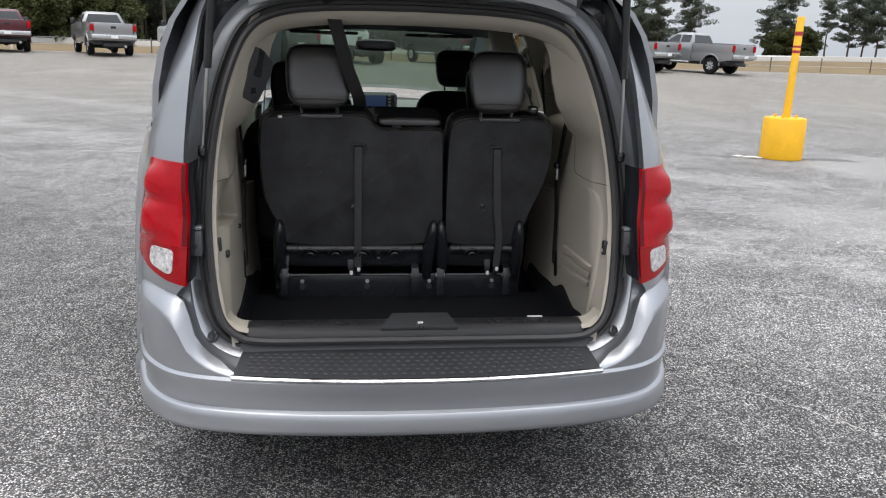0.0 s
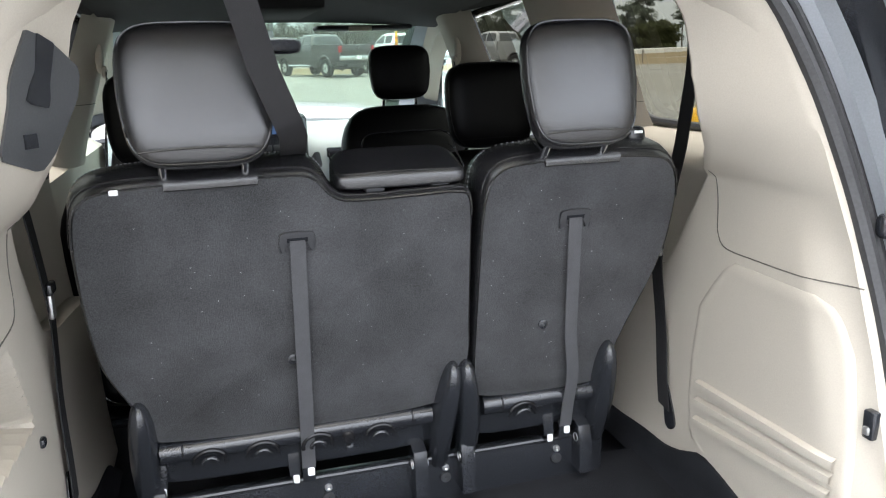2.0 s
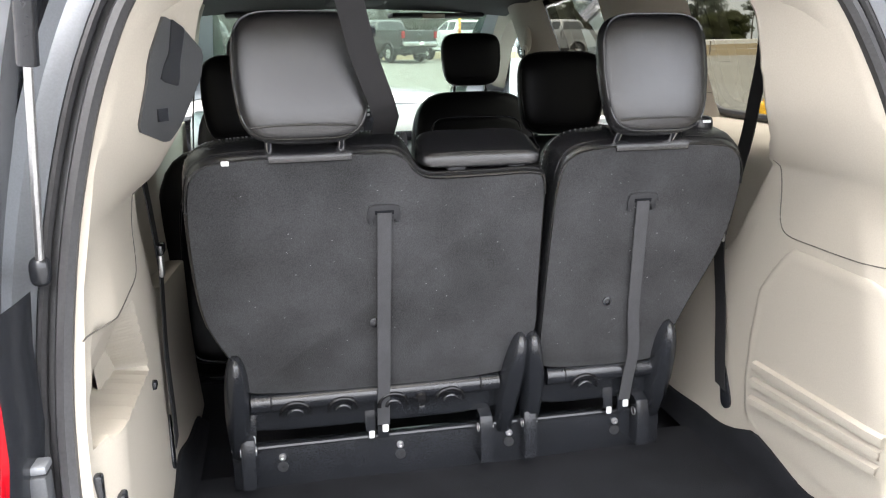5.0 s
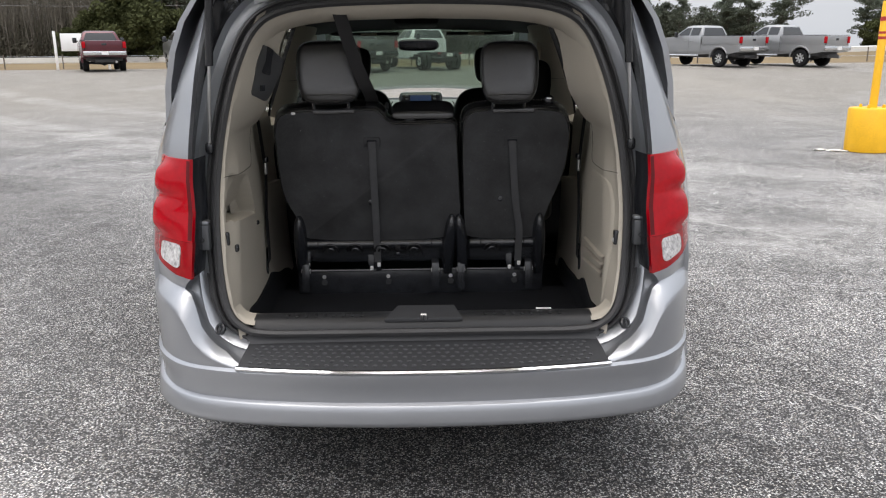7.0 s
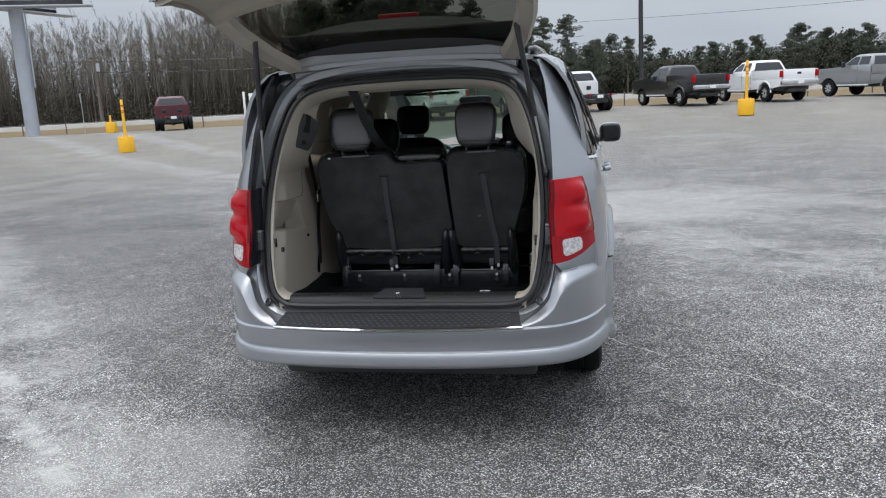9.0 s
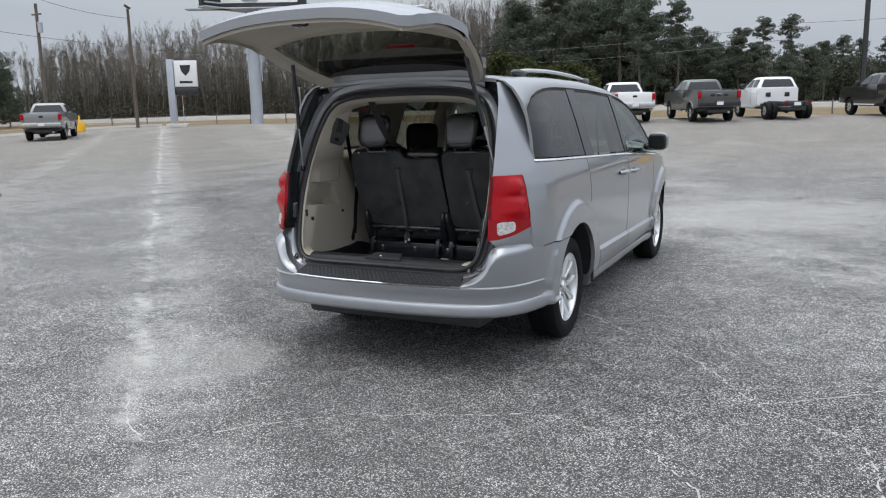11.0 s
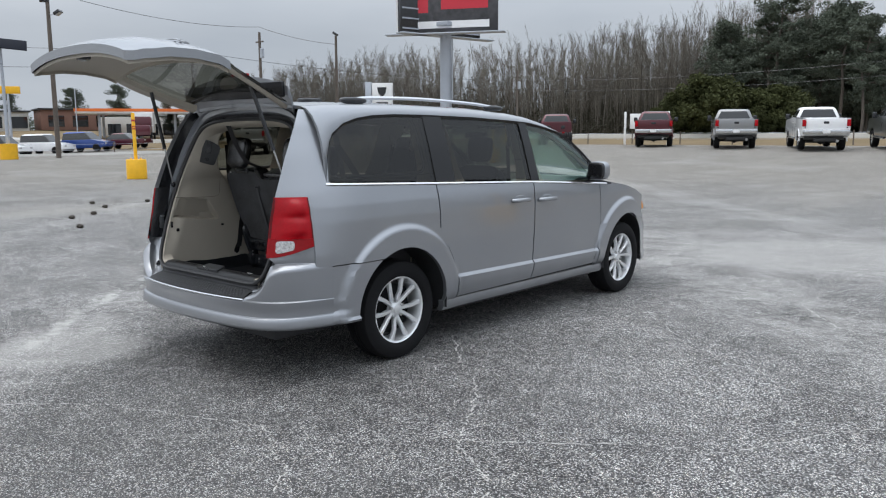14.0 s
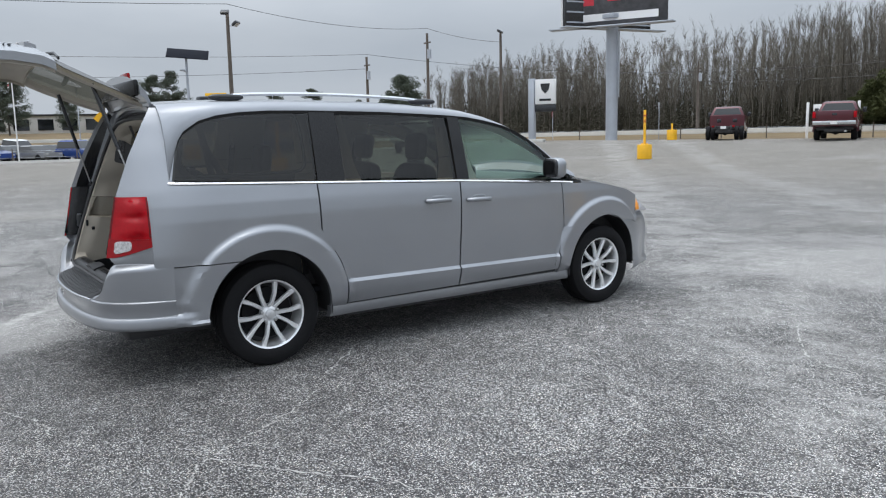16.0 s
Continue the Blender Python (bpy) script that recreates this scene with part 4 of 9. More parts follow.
SEAL = [(0, 0.612), (0.30, 0.612), (0.50, 0.614), (0.575, 0.632), (0.625, 0.685), (0.652, 0.80), (0.668, 0.98), (0.662, 1.15), (0.642, 1.30), (0.607, 1.44), (0.555, 1.555), (0.47, 1.615), (0.30, 1.642), (0, 1.65)]
half = curve([(x, 0, z) for x, z in SEAL], 5)
ring = [Vector((p.x, open_y(p.z), p.z)) for p in half] + [Vector((-p.x, open_y(p.z), p.z)) for p in reversed(half[1:-1])]


def ring_out(d, dy, p_out=None):
    """The opening's outline moved outwards by d and along the van by dy."""
    n = len(ring)
    out = []
    for i, p in enumerate(ring):
        t = ring[(i + 1) % n] - ring[i - 1]
        nrm = Vector((t.z, 0, -t.x)).normalized()
        q = p + nrm * d
        out.append(Vector((q.x, q.y + dy, q.z)))
    return out


seal = []
for k in range(7):
    a = 2 * math.pi * k / 7
    seal.append(ring_out(0.012 * math.cos(a), 0.016 * math.sin(a)))
part("opening_seal", loft(seal + [seal[0]], True, False), RUBBER, van, "black rubber seal round the load opening")
seal = []
for k in range(7):
    a = 2 * math.pi * k / 7
    seal.append(ring_out(0.030 + 0.007 * math.cos(a), 0.012 + 0.010 * math.sin(a)))
part("opening_seal", loft(seal + [seal[0]], True, False), RUBBER, van)
part("opening_frame", loft([ring_out(-0.004, 0.020), ring_out(0.02, 0.022), ring_out(0.055, 0.024)], True, False), RUBBER, van)
# painted channel outside the seal: a gutter, then a flange out to the skin


idx = [i for i, p in enumerate(ring) if p.z > 0.79]
rows = []
for d, dy in ((0.036, 0.004), (0.046, 0.014), (0.070, 0.016), (0.084, -0.012)):
    o = ring_out(d, dy)
    rows.append([o[i] for i in idx])
part("opening_channel", loft(rows, close_ring=False), SILVER_JAMB, van, "grey painted body channel round the load opening")
# outer flange up to the pillar skin, black to stand in for the gap's shade
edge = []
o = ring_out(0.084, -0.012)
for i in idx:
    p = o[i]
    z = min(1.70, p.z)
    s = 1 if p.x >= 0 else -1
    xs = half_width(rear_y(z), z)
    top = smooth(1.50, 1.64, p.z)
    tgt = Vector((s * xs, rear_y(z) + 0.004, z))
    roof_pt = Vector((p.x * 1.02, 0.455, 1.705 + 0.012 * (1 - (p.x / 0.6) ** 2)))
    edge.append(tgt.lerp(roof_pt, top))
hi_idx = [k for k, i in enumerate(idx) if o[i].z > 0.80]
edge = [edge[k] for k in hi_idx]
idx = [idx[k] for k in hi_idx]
part("opening_gap_shade", loft([[o[i] for i in idx], [o[i].lerp(e, 0.35) + Vector((0, 0.045, 0)) for i, e in zip(idx, edge)], [o[i].lerp(e, 0.75) + Vector((0, 0.05, 0)) for i, e in zip(idx, edge)], edge], close_ring=False), PLASTIC, van, "black sheet standing in for the shaded gap between body channel and outer skin")
for side in (1, -1):
    # stepped metal bracket and pads beside the lamp
    part("body_bracket", box((side * 0.700, 0.196, 0.912), (0.040, 0.030, 0.082), 0.005), BRACKET_GREY, van, "grey striker bracket")
    part("bracket_bolt", lathe([(0.008, 0), (0.008, 0.006), (0.001, 0.007)], 10, Matrix.Translation((side * 0.702, 0.180, 0.905)) @ Euler((radians(90), 0, 0)).to_matrix().to_4x4()), PLASTIC, van)
    part("body_bracket", box((side * 0.702, 0.200, 0.960), (0.044, 0.030, 0.012), 0.004), SILVER_JAMB, van, "bright upper lip of the bracket")
    # gas strut: fat body above, thin rod below
    foot, head = Vector((side * 0.688, 0.30, 1.185)), Vector((side * 0.590, 0.115, 1.842))
    mid = foot.lerp(head, 0.40)
    strut = part("gas_strut", tube([mid, head], 0.0125, 12), PLASTIC, van, "black gas strut holding the liftgate")
    part("strut_rod", tube([foot, mid], 0.0055, 8), STEEL, strut, "thin steel strut rod")
    part("strut_socket", pillow(foot, (0.026, 0.026, 0.04), 3, 4), PLASTIC, strut)

# step pad on the bumper, with raised studs, and the bright strip before it
pad_rows = []
nx = 44
for j in range(7):
    v = j / 6
    row = []
    for i in range(nx + 1):
        u = 2 * i / nx - 1
        x = u * (0.575 - 0.02 * v)
        y = (-0.045 + 0.055 * (abs(u) ** 2.2)) * (1 - v) + (0.105 + 0.01 * abs(u) ** 2) * v
        z = 0.545 + 0.038 * v + 0.004 * math.sin(v * math.pi)
        row.append(Vector((x, y, z)))
    pad_rows.append(row)
pad = part("step_pad", loft(pad_rows, close_ring=False), PLASTIC_MATT, van, "black ribbed plastic step pad on the bumper")


def pad_point(u, v):
    x = u * (0.575 - 0.02 * v)
    return Vector((x, (-0.045 + 0.055 * (abs(u) ** 2.2)) * (1 - v) + (0.105 + 0.01 * abs(u) ** 2) * v, 0.545 + 0.038 * v + 0.004 * math.sin(v * math.pi)))


stud = bmesh.new()
pillow((0, 0, 0), (0.016, 0.007, 0.005), 2.5, 1, bm=stud)
stud_me = bpy.data.meshes.new("stud")
stud.to_mesh(stud_me)
stud.free()
stud_me.materials.append(STUD)
for r in range(6):
    for c in range(36):
        u = -0.94 + 1.88 * (c + (0.5 if r % 2 else 0)) / 36
        p = pad_point(u, 0.12 + 0.13 * r)
        s = new("stud", stud_me)
        s.parent = pad
        s.matrix_basis = Matrix.Translation(p + Vector((0, 0, 0.002))) @ Euler((radians(14), 0, radians(18 if (r + c) % 2 else -18))).to_matrix().to_4x4()
strip_line = [Vector((u * 0.582, -0.052 + 0.055 * abs(u) ** 2.2, 0.538)) for u in (2 * k / 40 - 1 for k in range(41))]
part("step_trim", loft([[p + Vector((0, a, b)) for a, b in ((0.012, -0.006), (-0.002, -0.005), (-0.004, 0.001), (0.001, 0.006), (0.012, 0.006))] for p in strip_line]), CHROME, van, "bright chrome strip along the step edge")
part("load_lip", loft([[Vector((x, y, z)) for y, z in ((0.10, 0.575), (0.112, 0.590), (0.118, 0.606))] for x in (-0.565 + 1.13 * k / 20 for k in range(21))], close_ring=False), PLASTIC_MATT, van, "dark plastic riser behind the step pad")
# scuff plate with ribs and a centre latch
scuff = part("scuff_plate", loft([[Vector((x, y, z)) for y, z in ((0.118, 0.622), (0.126, 0.640), (0.142, 0.652), (0.182, 0.657), (0.200, 0.652), (0.204, 0.63))] for x in (-0.545 + 1.09 * k / 24 for k in range(25))], close_ring=False), SCUFF, van, "dark plastic sill plate across the load floor")
for s in (-1, 1):
    for k in range(9):
        part("rib", box((s * (0.20 + 0.03 * k), 0.162, 0.6555), (0.012, 0.034, 0.005), 0.002, 1), SCUFF, scuff)
part("latch_cover", prism([(-0.125, 0.0), (0.125, 0.0), (0.10, 0.09), (-0.085, 0.09)], 0.0, 0.014, lambda u, v, d: Vector((u, 0.122 + v * 0.85, 0.640 + 0.22 * v + d)), 0.004), PLASTIC_MATT, van, "smooth plastic cover round the gate striker")
part("striker", tube([(-0.006, 0.125, 0.648), (-0.006, 0.105, 0.672), (0.006, 0.105, 0.672), (0.006, 0.125, 0.648)], 0.004, 8), STEEL, van, "steel gate striker loop")
part("sill_sticker", box((0.395, 0.190, 0.659), (0.050, 0.009, 0.002)), WHITE_PAINT, van, "small white paper tag")

# tail lamps: moulded shells wrapping the corners
for side in (1, -1):
    lamp = part("tail_light", bmesh.new(), RED_LENS, van, "large red tail light with a clear lower lens")

    def lens_shell(rows, depth):
        """A lens with its edges turned forward into the body."""
        bm = skin(rows, 0.0, side)
        bm.verts.ensure_lookup_table()
        n = len(rows) * len(rows[0])
        for k in range(n, len(bm.verts)):
            bm.verts[k].co += Vector((-side * 0.006, depth, 0))
        return bm

    def lens_point(u, z, proud):
        """A place on the lens: u runs round the corner from the inner edge to the front edge."""
        x, y = lamp_plan(u, z)
        lobes = math.exp(-((z - 1.098) / 0.046) ** 4) + math.exp(-((z - 0.985) / 0.052) ** 4)
        bulge = 0.010 * math.sin(math.pi * u ** 0.7) + 0.030 * lobes * math.exp(-((u - 0.55) / 0.26) ** 2)
        return Vector((side * (x + proud + bulge), y - 0.006 * (1 - u) ** 2, z))

    def lens_rows(za, zb, u0, u1, proud, nz, nu, corner=0.0):
        """za, zb: lower and upper edge as functions of u; corner rounds the ends."""
        rows = []
        for j in range(nz + 1):
            v = j / nz
            row = []
            for i in range(nu + 1):
                e = 2 * i / nu - 1
                pinch = corner * (1 - math.sqrt(max(0.0, 1 - abs(e) ** 6)))
                u = u0 + (u1 - u0) * i / nu
                row.append(lens_point(u, za(u) + pinch + (zb(u) - za(u) - 2 * pinch) * v, proud))
            rows.append(row)
        return rows

    floor = lambda u: lamp_bottom(0.075 + 0.24 * u)
    part("red_rim", lens_shell(lens_rows(floor, lambda u: 0.912, 0.0, 1.0, 0.002, 10, 26), 0.008), RED_DEEP, lamp)
    part("red_lens", lens_shell(lens_rows(lambda u: 0.913, lambda u: 1.165, 0.0, 1.0, 0.004, 36, 26), 0.008), RED_LENS, lamp, "glossy red lens with two rounded lobes")
    part("reverse_lens", lens_shell(lens_rows(lambda u: floor(u) + 0.022, lambda u: 0.902, 0.13, 0.50, 0.007, 8, 16, 0.012), 0.006), CLEAR_LENS, lamp, "clear reversing lens")
    # darker moulded borders of the lens
    for u0, u1, za, zb in ((0.0, 0.045, 0.918, 1.160), (0.955, 1.0, 0.918, 1.160)):
        part("lens_border", skin(lens_rows(lambda u, q=za: q, lambda u, q=zb: q, u0, u1, 0.0052, 24, 3), 0.0, side), RED_DARK, lamp)
    # dark inner face of the housing
    rows = []
    for z in (0.805, 0.88, 1.0, 1.1, 1.165):
        x0, y0 = lamp_plan(0, z)
        rows.append([Vector((side * (x0 + 0.003), y0 - 0.003, z)), Vector((side * (x0 - 0.002), y0 + 0.004, z)), Vector((side * (x0 - 0.008), y0 + 0.05, z)), Vector((side * (x0 - 0.012), y0 + 0.11, z))])
    part("lamp_housing", loft(rows, close_ring=False), PLASTIC, lamp, "black lamp housing")

# ---- liftgate, raised ----
gate_pose = Matrix.Translation((0, 0.46, 1.705)) @ Euler((radians(-88), 0, 0)).to_matrix().to_4x4()
gate = part("liftgate", bmesh.new(), SILVER, van, "raised silver liftgate with a dark tinted window")
gate.matrix_basis = gate_pose
G0 = Vector((0, 0.46, 1.705))


def gate_x(z):
    return interp(z, [0.58, 0.62, 0.70, 0.85, 1.17, 1.3, 1.5, 1.62, 1.70], [0.60, 0.655, 0.685, 0.695, 0.70, 0.685, 0.635, 0.585, 0.54])


def gate_y(x, z):
    base = interp(z, [0.58, 0.66, 0.80, 0.95, 1.10, 1.16, 1.2, 1.62, 1.72], [0.075, 0.045, 0.025, 0.03, 0.055, 0.085, 0.115, 0.335, 0.39])
    return base + 0.10 * (abs(x) / 0.70) ** 2.6


def gate_rows(z0, z1, nz, nx, fx=lambda z: 1.0, dy=0.0, x0=-1.0, x1=1.0):
    rows = []
    for j in range(nz + 1):
        z = z0 + (z1 - z0) * j / nz
        w = gate_x(z) * fx(z)
        rows.append([Vector((x, gate_y(x, z) + dy, z)) - G0 for x in (w * (x0 + (x1 - x0) * i / nx) for i in range(nx + 1))])
    return rows


def gate_skin(rows, depth):
    bm = bmesh.new()
    vs = [[bm.verts.new(p) for p in r] for r in rows]
    for a, b in zip(vs, vs[1:]):
        for i in range(len(a) - 1):
            bm.faces.new((a[i], a[i + 1], b[i + 1], b[i]))
    edge = vs[0] + [r[-1] for r in vs[1:]] + vs[-1][-2::-1] + [r[0] for r in vs[-2:0:-1]]
    inn = [bm.verts.new(v.co + Vector((0, depth, 0))) for v in edge]
    n = len(edge)
    for i in range(n):
        bm.faces.new((edge[(i + 1) % n], edge[i], inn[i], inn[(i + 1) % n]))
    return bm


def plate_dent(rows):
    """Press the number-plate recess into the lower panel."""
    for r in rows:
        for p in r:
            x, z = p.x, p.z + G0.z
            d = smooth(0.36, 0.30, abs(x) + 0.25 * max(0, 0.98 - z)) * smooth(0.815, 0.85, z) * smooth(1.085, 1.07, z)
            p.y += 0.035 * d
    return rows


part("gate_panel", gate_skin(plate_dent(gate_rows(0.585, 1.165, 40, 60)), 0.05), SILVER, gate, "silver lower gate panel with plate recess")
gw = part("rear_window", gate_skin(gate_rows(1.172, 1.64, 20, 30, dy=0.006), 0.005), TINT, gate, "dark tinted rear window")
gw.visible_shadow = False
sp = []
for j in range(9):
    v = j / 8
    z = 1.635 + 0.085 * v
    w = 0.60 - 0.05 * v
    sp.append([Vector((x, gate_y(x, 1.62) - 0.10 + 0.16 * v + 0.02 * (x / 0.6) ** 2 - 0.03 * math.sin(v * math.pi), z)) - G0 for x in (w * (2 * i / 24 - 1) for i in range(25))])
part("spoiler", gate_skin(sp, 0.06), SILVER, gate, "silver roof spoiler")
part("spoiler_shadow_panel", box(Vector((0, 0.335, 1.625)) - G0, (1.14, 0.10, 0.03), 0.01), GLOSS_BLACK, gate, "gloss black underside of the spoiler")
part("brake_light", box(Vector((0, 0.235, 1.700)) - G0, (0.20, 0.05, 0.022), 0.008), RED_DEEP, gate, "narrow red high brake light")
hb = gate_rows(1.06, 1.125, 4, 30, lambda z: 0.50, dy=-0.022)
part("gate_bar", gate_skin(hb, 0.04), SILVER, gate, "raised bar over the plate")
for k in range(5):
    x = -0.26 + 0.13 * k
    part("emblem_letter", box(Vector((x, gate_y(x, 1.09) - 0.028, 1.092)) - G0, (0.042, 0.008, 0.022), 0.003), CHROME, gate, "plain bright metal bar")
for x, w, h, z in ((-0.52, 0.16, 0.016, 0.955), (-0.515, 0.17, 0.020, 0.930), (0.52, 0.08, 0.022, 0.960), (0.515, 0.10, 0.012, 0.932)):
    part("badge", box(Vector((x, gate_y(x, z) - 0.003, z)) - G0, (w, 0.008, h), 0.003), CHROME, gate, "plain bright metal badge bar")
plate = part("licence_plate", box(Vector((0, 0.035, 0.945)) - G0, (0.305, 0.006, 0.155), 0.003), WHITE_PAINT, gate, "white dealer plate with a red, white and blue flag")
FLAG_RED = material("flag_red", (0.55, 0.03, 0.05), rough=0.4, var=0.05)
FLAG_BLUE = material("flag_blue", (0.03, 0.04, 0.22), rough=0.4, var=0.05)
for k in range(5):
    part("flag_stripe", box(Vector((0.02, 0.0315, 0.985 - 0.018 * k)) - G0, (0.17, 0.002, 0.009)), FLAG_RED, plate)
part("flag_canton", box(Vector((-0.055, 0.031, 0.972)) - G0, (0.075, 0.002, 0.045)), FLAG_BLUE, plate)
part("plate_bar", box(Vector((0.0, 0.0315, 0.888)) - G0, (0.13, 0.002, 0.016)), FLAG_BLUE, plate, "dark blue lettering bar")
for k in (-0.07, 0.07):
    part("plate_lamp", box(Vector((k, 0.03, 1.060)) - G0, (0.06, 0.02, 0.016), 0.004), CLEAR_LENS, gate, "small plate lamp")
part("sticker", box(Vector((-0.56, gate_y(-0.56, 0.78) - 0.003, 0.78)) - G0, (0.055, 0.003, 0.045)), WHITE_PAINT, gate, "small flag sticker")
wp = tube([Vector(p) - G0 for p in ((0.02, 0.10, 1.20), (0.05, 0.085, 1.215), (0.24, 0.10, 1.235), (0.44, 0.145, 1.225))], 0.012, 8, flat=0.6)
part("wiper", wp, PLASTIC, gate, "black rear wiper arm and blade")
# inner trim of the gate
lin = gate_rows(0.60, 1.16, 16, 24, lambda z: 0.97, dy=0.055)
part("gate_trim", gate_skin([r[::-1] for r in lin], 0.02), BEIGE, gate, "beige plastic inner gate trim")
for s in (-1, 1):
    rows = []
    for j in range(13):
        z = 1.15 + 0.5 * j / 12
        w = gate_x(z)
        rows.append([Vector((s * x, gate_y(x, z) + dy, z)) - G0 for x, dy in ((w, 0.03), (w - 0.02, 0.055), (w - 0.075, 0.055), (w - 0.085, 0.02))])
    part("gate_trim", loft(rows, close_ring=False), BEIGE, gate)
    part("pull_recess", box(Vector((s * 0.43, 0.105, 0.655)) - G0, (0.17, 0.012, 0.022), 0.008), PLASTIC_MATT, gate, "dark pull slot in the gate trim")
latch = part("gate_latch", box(Vector((0, 0.115, 0.655)) - G0, (0.18, 0.03, 0.07), 0.012), PLASTIC_MATT, gate, "dark latch plate in the gate trim")
part("latch_hook", box(Vector((0, 0.137, 0.645)) - G0, (0.075, 0.03, 0.06), 0.01), PLASTIC, latch)
for s in (-1, 1):
    part("latch_bolt", lathe([(0.009, 0), (0.009, 0.006), (0.001, 0.007)], 10, Matrix.Translation(Vector((s * 0.018, 0.153, 0.645)) - G0) @ Euler((radians(-90), 0, 0)).to_matrix().to_4x4()), STEEL, latch)

# ---- wheels ----
def build_wheel(parent_name="wheel", spokes=10, radius=0.345, width=0.215, rim_r=0.232, parent=None, m=None, rim_mat=ALLOY, detail=True):
    """A tyre on an alloy rim, its outer face towards local +z, middle plane at z = 0."""
    w = part(parent_name, bmesh.new(), TYRE, parent, "black tyre on a silver spoked alloy wheel")
    w.matrix_basis = m
    r, h = radius, width / 2
    n = 48 if detail else 24
    tyre = lathe([(rim_r - 0.01, -h * 0.8), (rim_r + 0.01, -h * 0.93), (r - 0.05, -h), (r - 0.012, -h * 0.86), (r, -h * 0.62), (r, -h * 0.2), (r - 0.006, -h * 0.17), (r - 0.006, -h * 0.10), (r, -h * 0.07), (r, h * 0.07), (r - 0.006, h * 0.10), (r - 0.006, h * 0.17), (r, h * 0.2), (r, h * 0.62), (r - 0.012, h * 0.86), (r - 0.05, h), (rim_r + 0.012, h * 0.95), (rim_r - 0.004, h * 0.80)], n)
    part("tyre", tyre, TYRE, w)
    rim = lathe([(rim_r, -h * 0.8), (rim_r - 0.02, -h * 0.7), (rim_r - 0.03, h * 0.3), (rim_r - 0.012, h * 0.78), (rim_r + 0.006, h * 0.86), (rim_r + 0.008, h * 0.80)], n)
    part("rim", rim, rim_mat, w)
    part("brake_disc", lathe([(0.02, h * 0.02), (rim_r - 0.06, h * 0.02), (rim_r - 0.06, -h * 0.2)], 24), TYRE, w, "dark brake disc")
    part("wheel_back", lathe([(0.001, -h * 0.5), (rim_r - 0.022, -h * 0.5)], 20), RUBBER, w)
    hub = lathe([(0.066, h * 0.25), (0.062, h * 0.44), (0.036, h * 0.52), (0.031, h * 0.56), (0.029, h * 0.64), (0.018, h * 0.67), (0.001, h * 0.675)], 24)
    part("hub_cap", hub, rim_mat, w)
    for k in range(spokes):
        a0 = 2 * math.pi * (k // 2) / (spokes // 2) + (0.20 if k % 2 else -0.20)
        a1 = 2 * math.pi * (k // 2) / (spokes // 2) + (0.34 if k % 2 else -0.34)
        if spokes < 8:
            a0 = a1 = 2 * math.pi * k / spokes
        p0 = Vector((0.052 * math.cos(a0), 0.052 * math.sin(a0), h * 0.50))
        p1 = Vector((0.14 * math.cos((a0 + a1) / 2), 0.14 * math.sin((a0 + a1) / 2), h * 0.66))
        p2 = Vector(((rim_r - 0.008) * math.cos(a1), (rim_r - 0.008) * math.sin(a1), h * 0.70))
        rings = []
        for p, wd, th in ((p0, 0.0125, 0.02), (p1, 0.0125, 0.016), (p2, 0.0165, 0.016)):
            d = Vector((p.x, p.y, 0)).normalized()
            t = Vector((-d.y, d.x, 0))
            rings.append([p + t * wd * 1.1 - Vector((0, 0, th * 1.6)), p + t * wd + Vector((0, 0, -th * 0.3)), p + t * wd * 0.7, p - t * wd * 0.7, p - t * wd + Vector((0, 0, -th * 0.3)), p - t * wd * 1.1 - Vector((0, 0, th * 1.6))])
        part("spoke", loft(rings), rim_mat, w)
    if detail:
        for k in range(5):
            a = 2 * math.pi * k / 5 + 0.63
            part("lug_nut", lathe([(0.011, h * 0.45), (0.011, h * 0.62), (0.001, h * 0.64)], 8, Matrix.Translation((0.057 * math.cos(a), 0.057 * math.sin(a), 0))), STEEL, w)
    return w


for side in (1, -1):
    for hub in (HUB_R, HUB_F):
        face = Euler((0, radians(90 * side), 0)).to_matrix().to_4x4()
        build_wheel(parent=van, m=Matrix.Translation((side * 0.815, hub + (0.012 if hub == HUB_R else -0.005), HUB_Z - 0.005)) @ face @ Euler((0, 0, 0.3 + hub)).to_matrix().to_4x4())
        # dark wheel well
        well = bmesh.new()
        rings = []
        for off, rr in ((0.010, ARCH + 0.003), (0.06, ARCH + 0.012), (None, ARCH + 0.02)):
            line = [(hub + rr, 0.30)] + [(hub + rr * math.cos(a), HUB_Z + 0.01 + rr * math.sin(a)) for a in (math.pi * k / 24 for k in range(25))] + [(hub - rr, 0.36 if hub == HUB_R else 0.30)]
            rings.append([Vector((side * (0.70 if off is None else half_width(y, max(z, 0.45)) - off), y, z)) for y, z in line])
        loft(rings, close_ring=False, bm=well)
        part("wheel_well", well, RUBBER, van, "black wheel well liner")
        flat = bmesh.new()
        vs = [flat.verts.new((side * 0.702, hub + (ARCH + 0.03) * math.cos(a), max(0.25, HUB_Z + (ARCH + 0.03) * math.sin(a)))) for a in (math.pi * k / 24 for k in range(25))]
        flat.faces.new(vs)
        part("wheel_well", flat, RUBBER, van)
part("underbody", box((0, 2.5, 0.30), (1.25, 4.6, 0.12), 0.03), RUBBER, van, "black underbody")
part("underbody", box((0, 2.62, 0.285), (1.74, 2.02, 0.09), 0.02), RUBBER, van)
part("underbody", box((0, 0.36, 0.37), (1.40, 0.50, 0.05), 0.02), RUBBER, van)
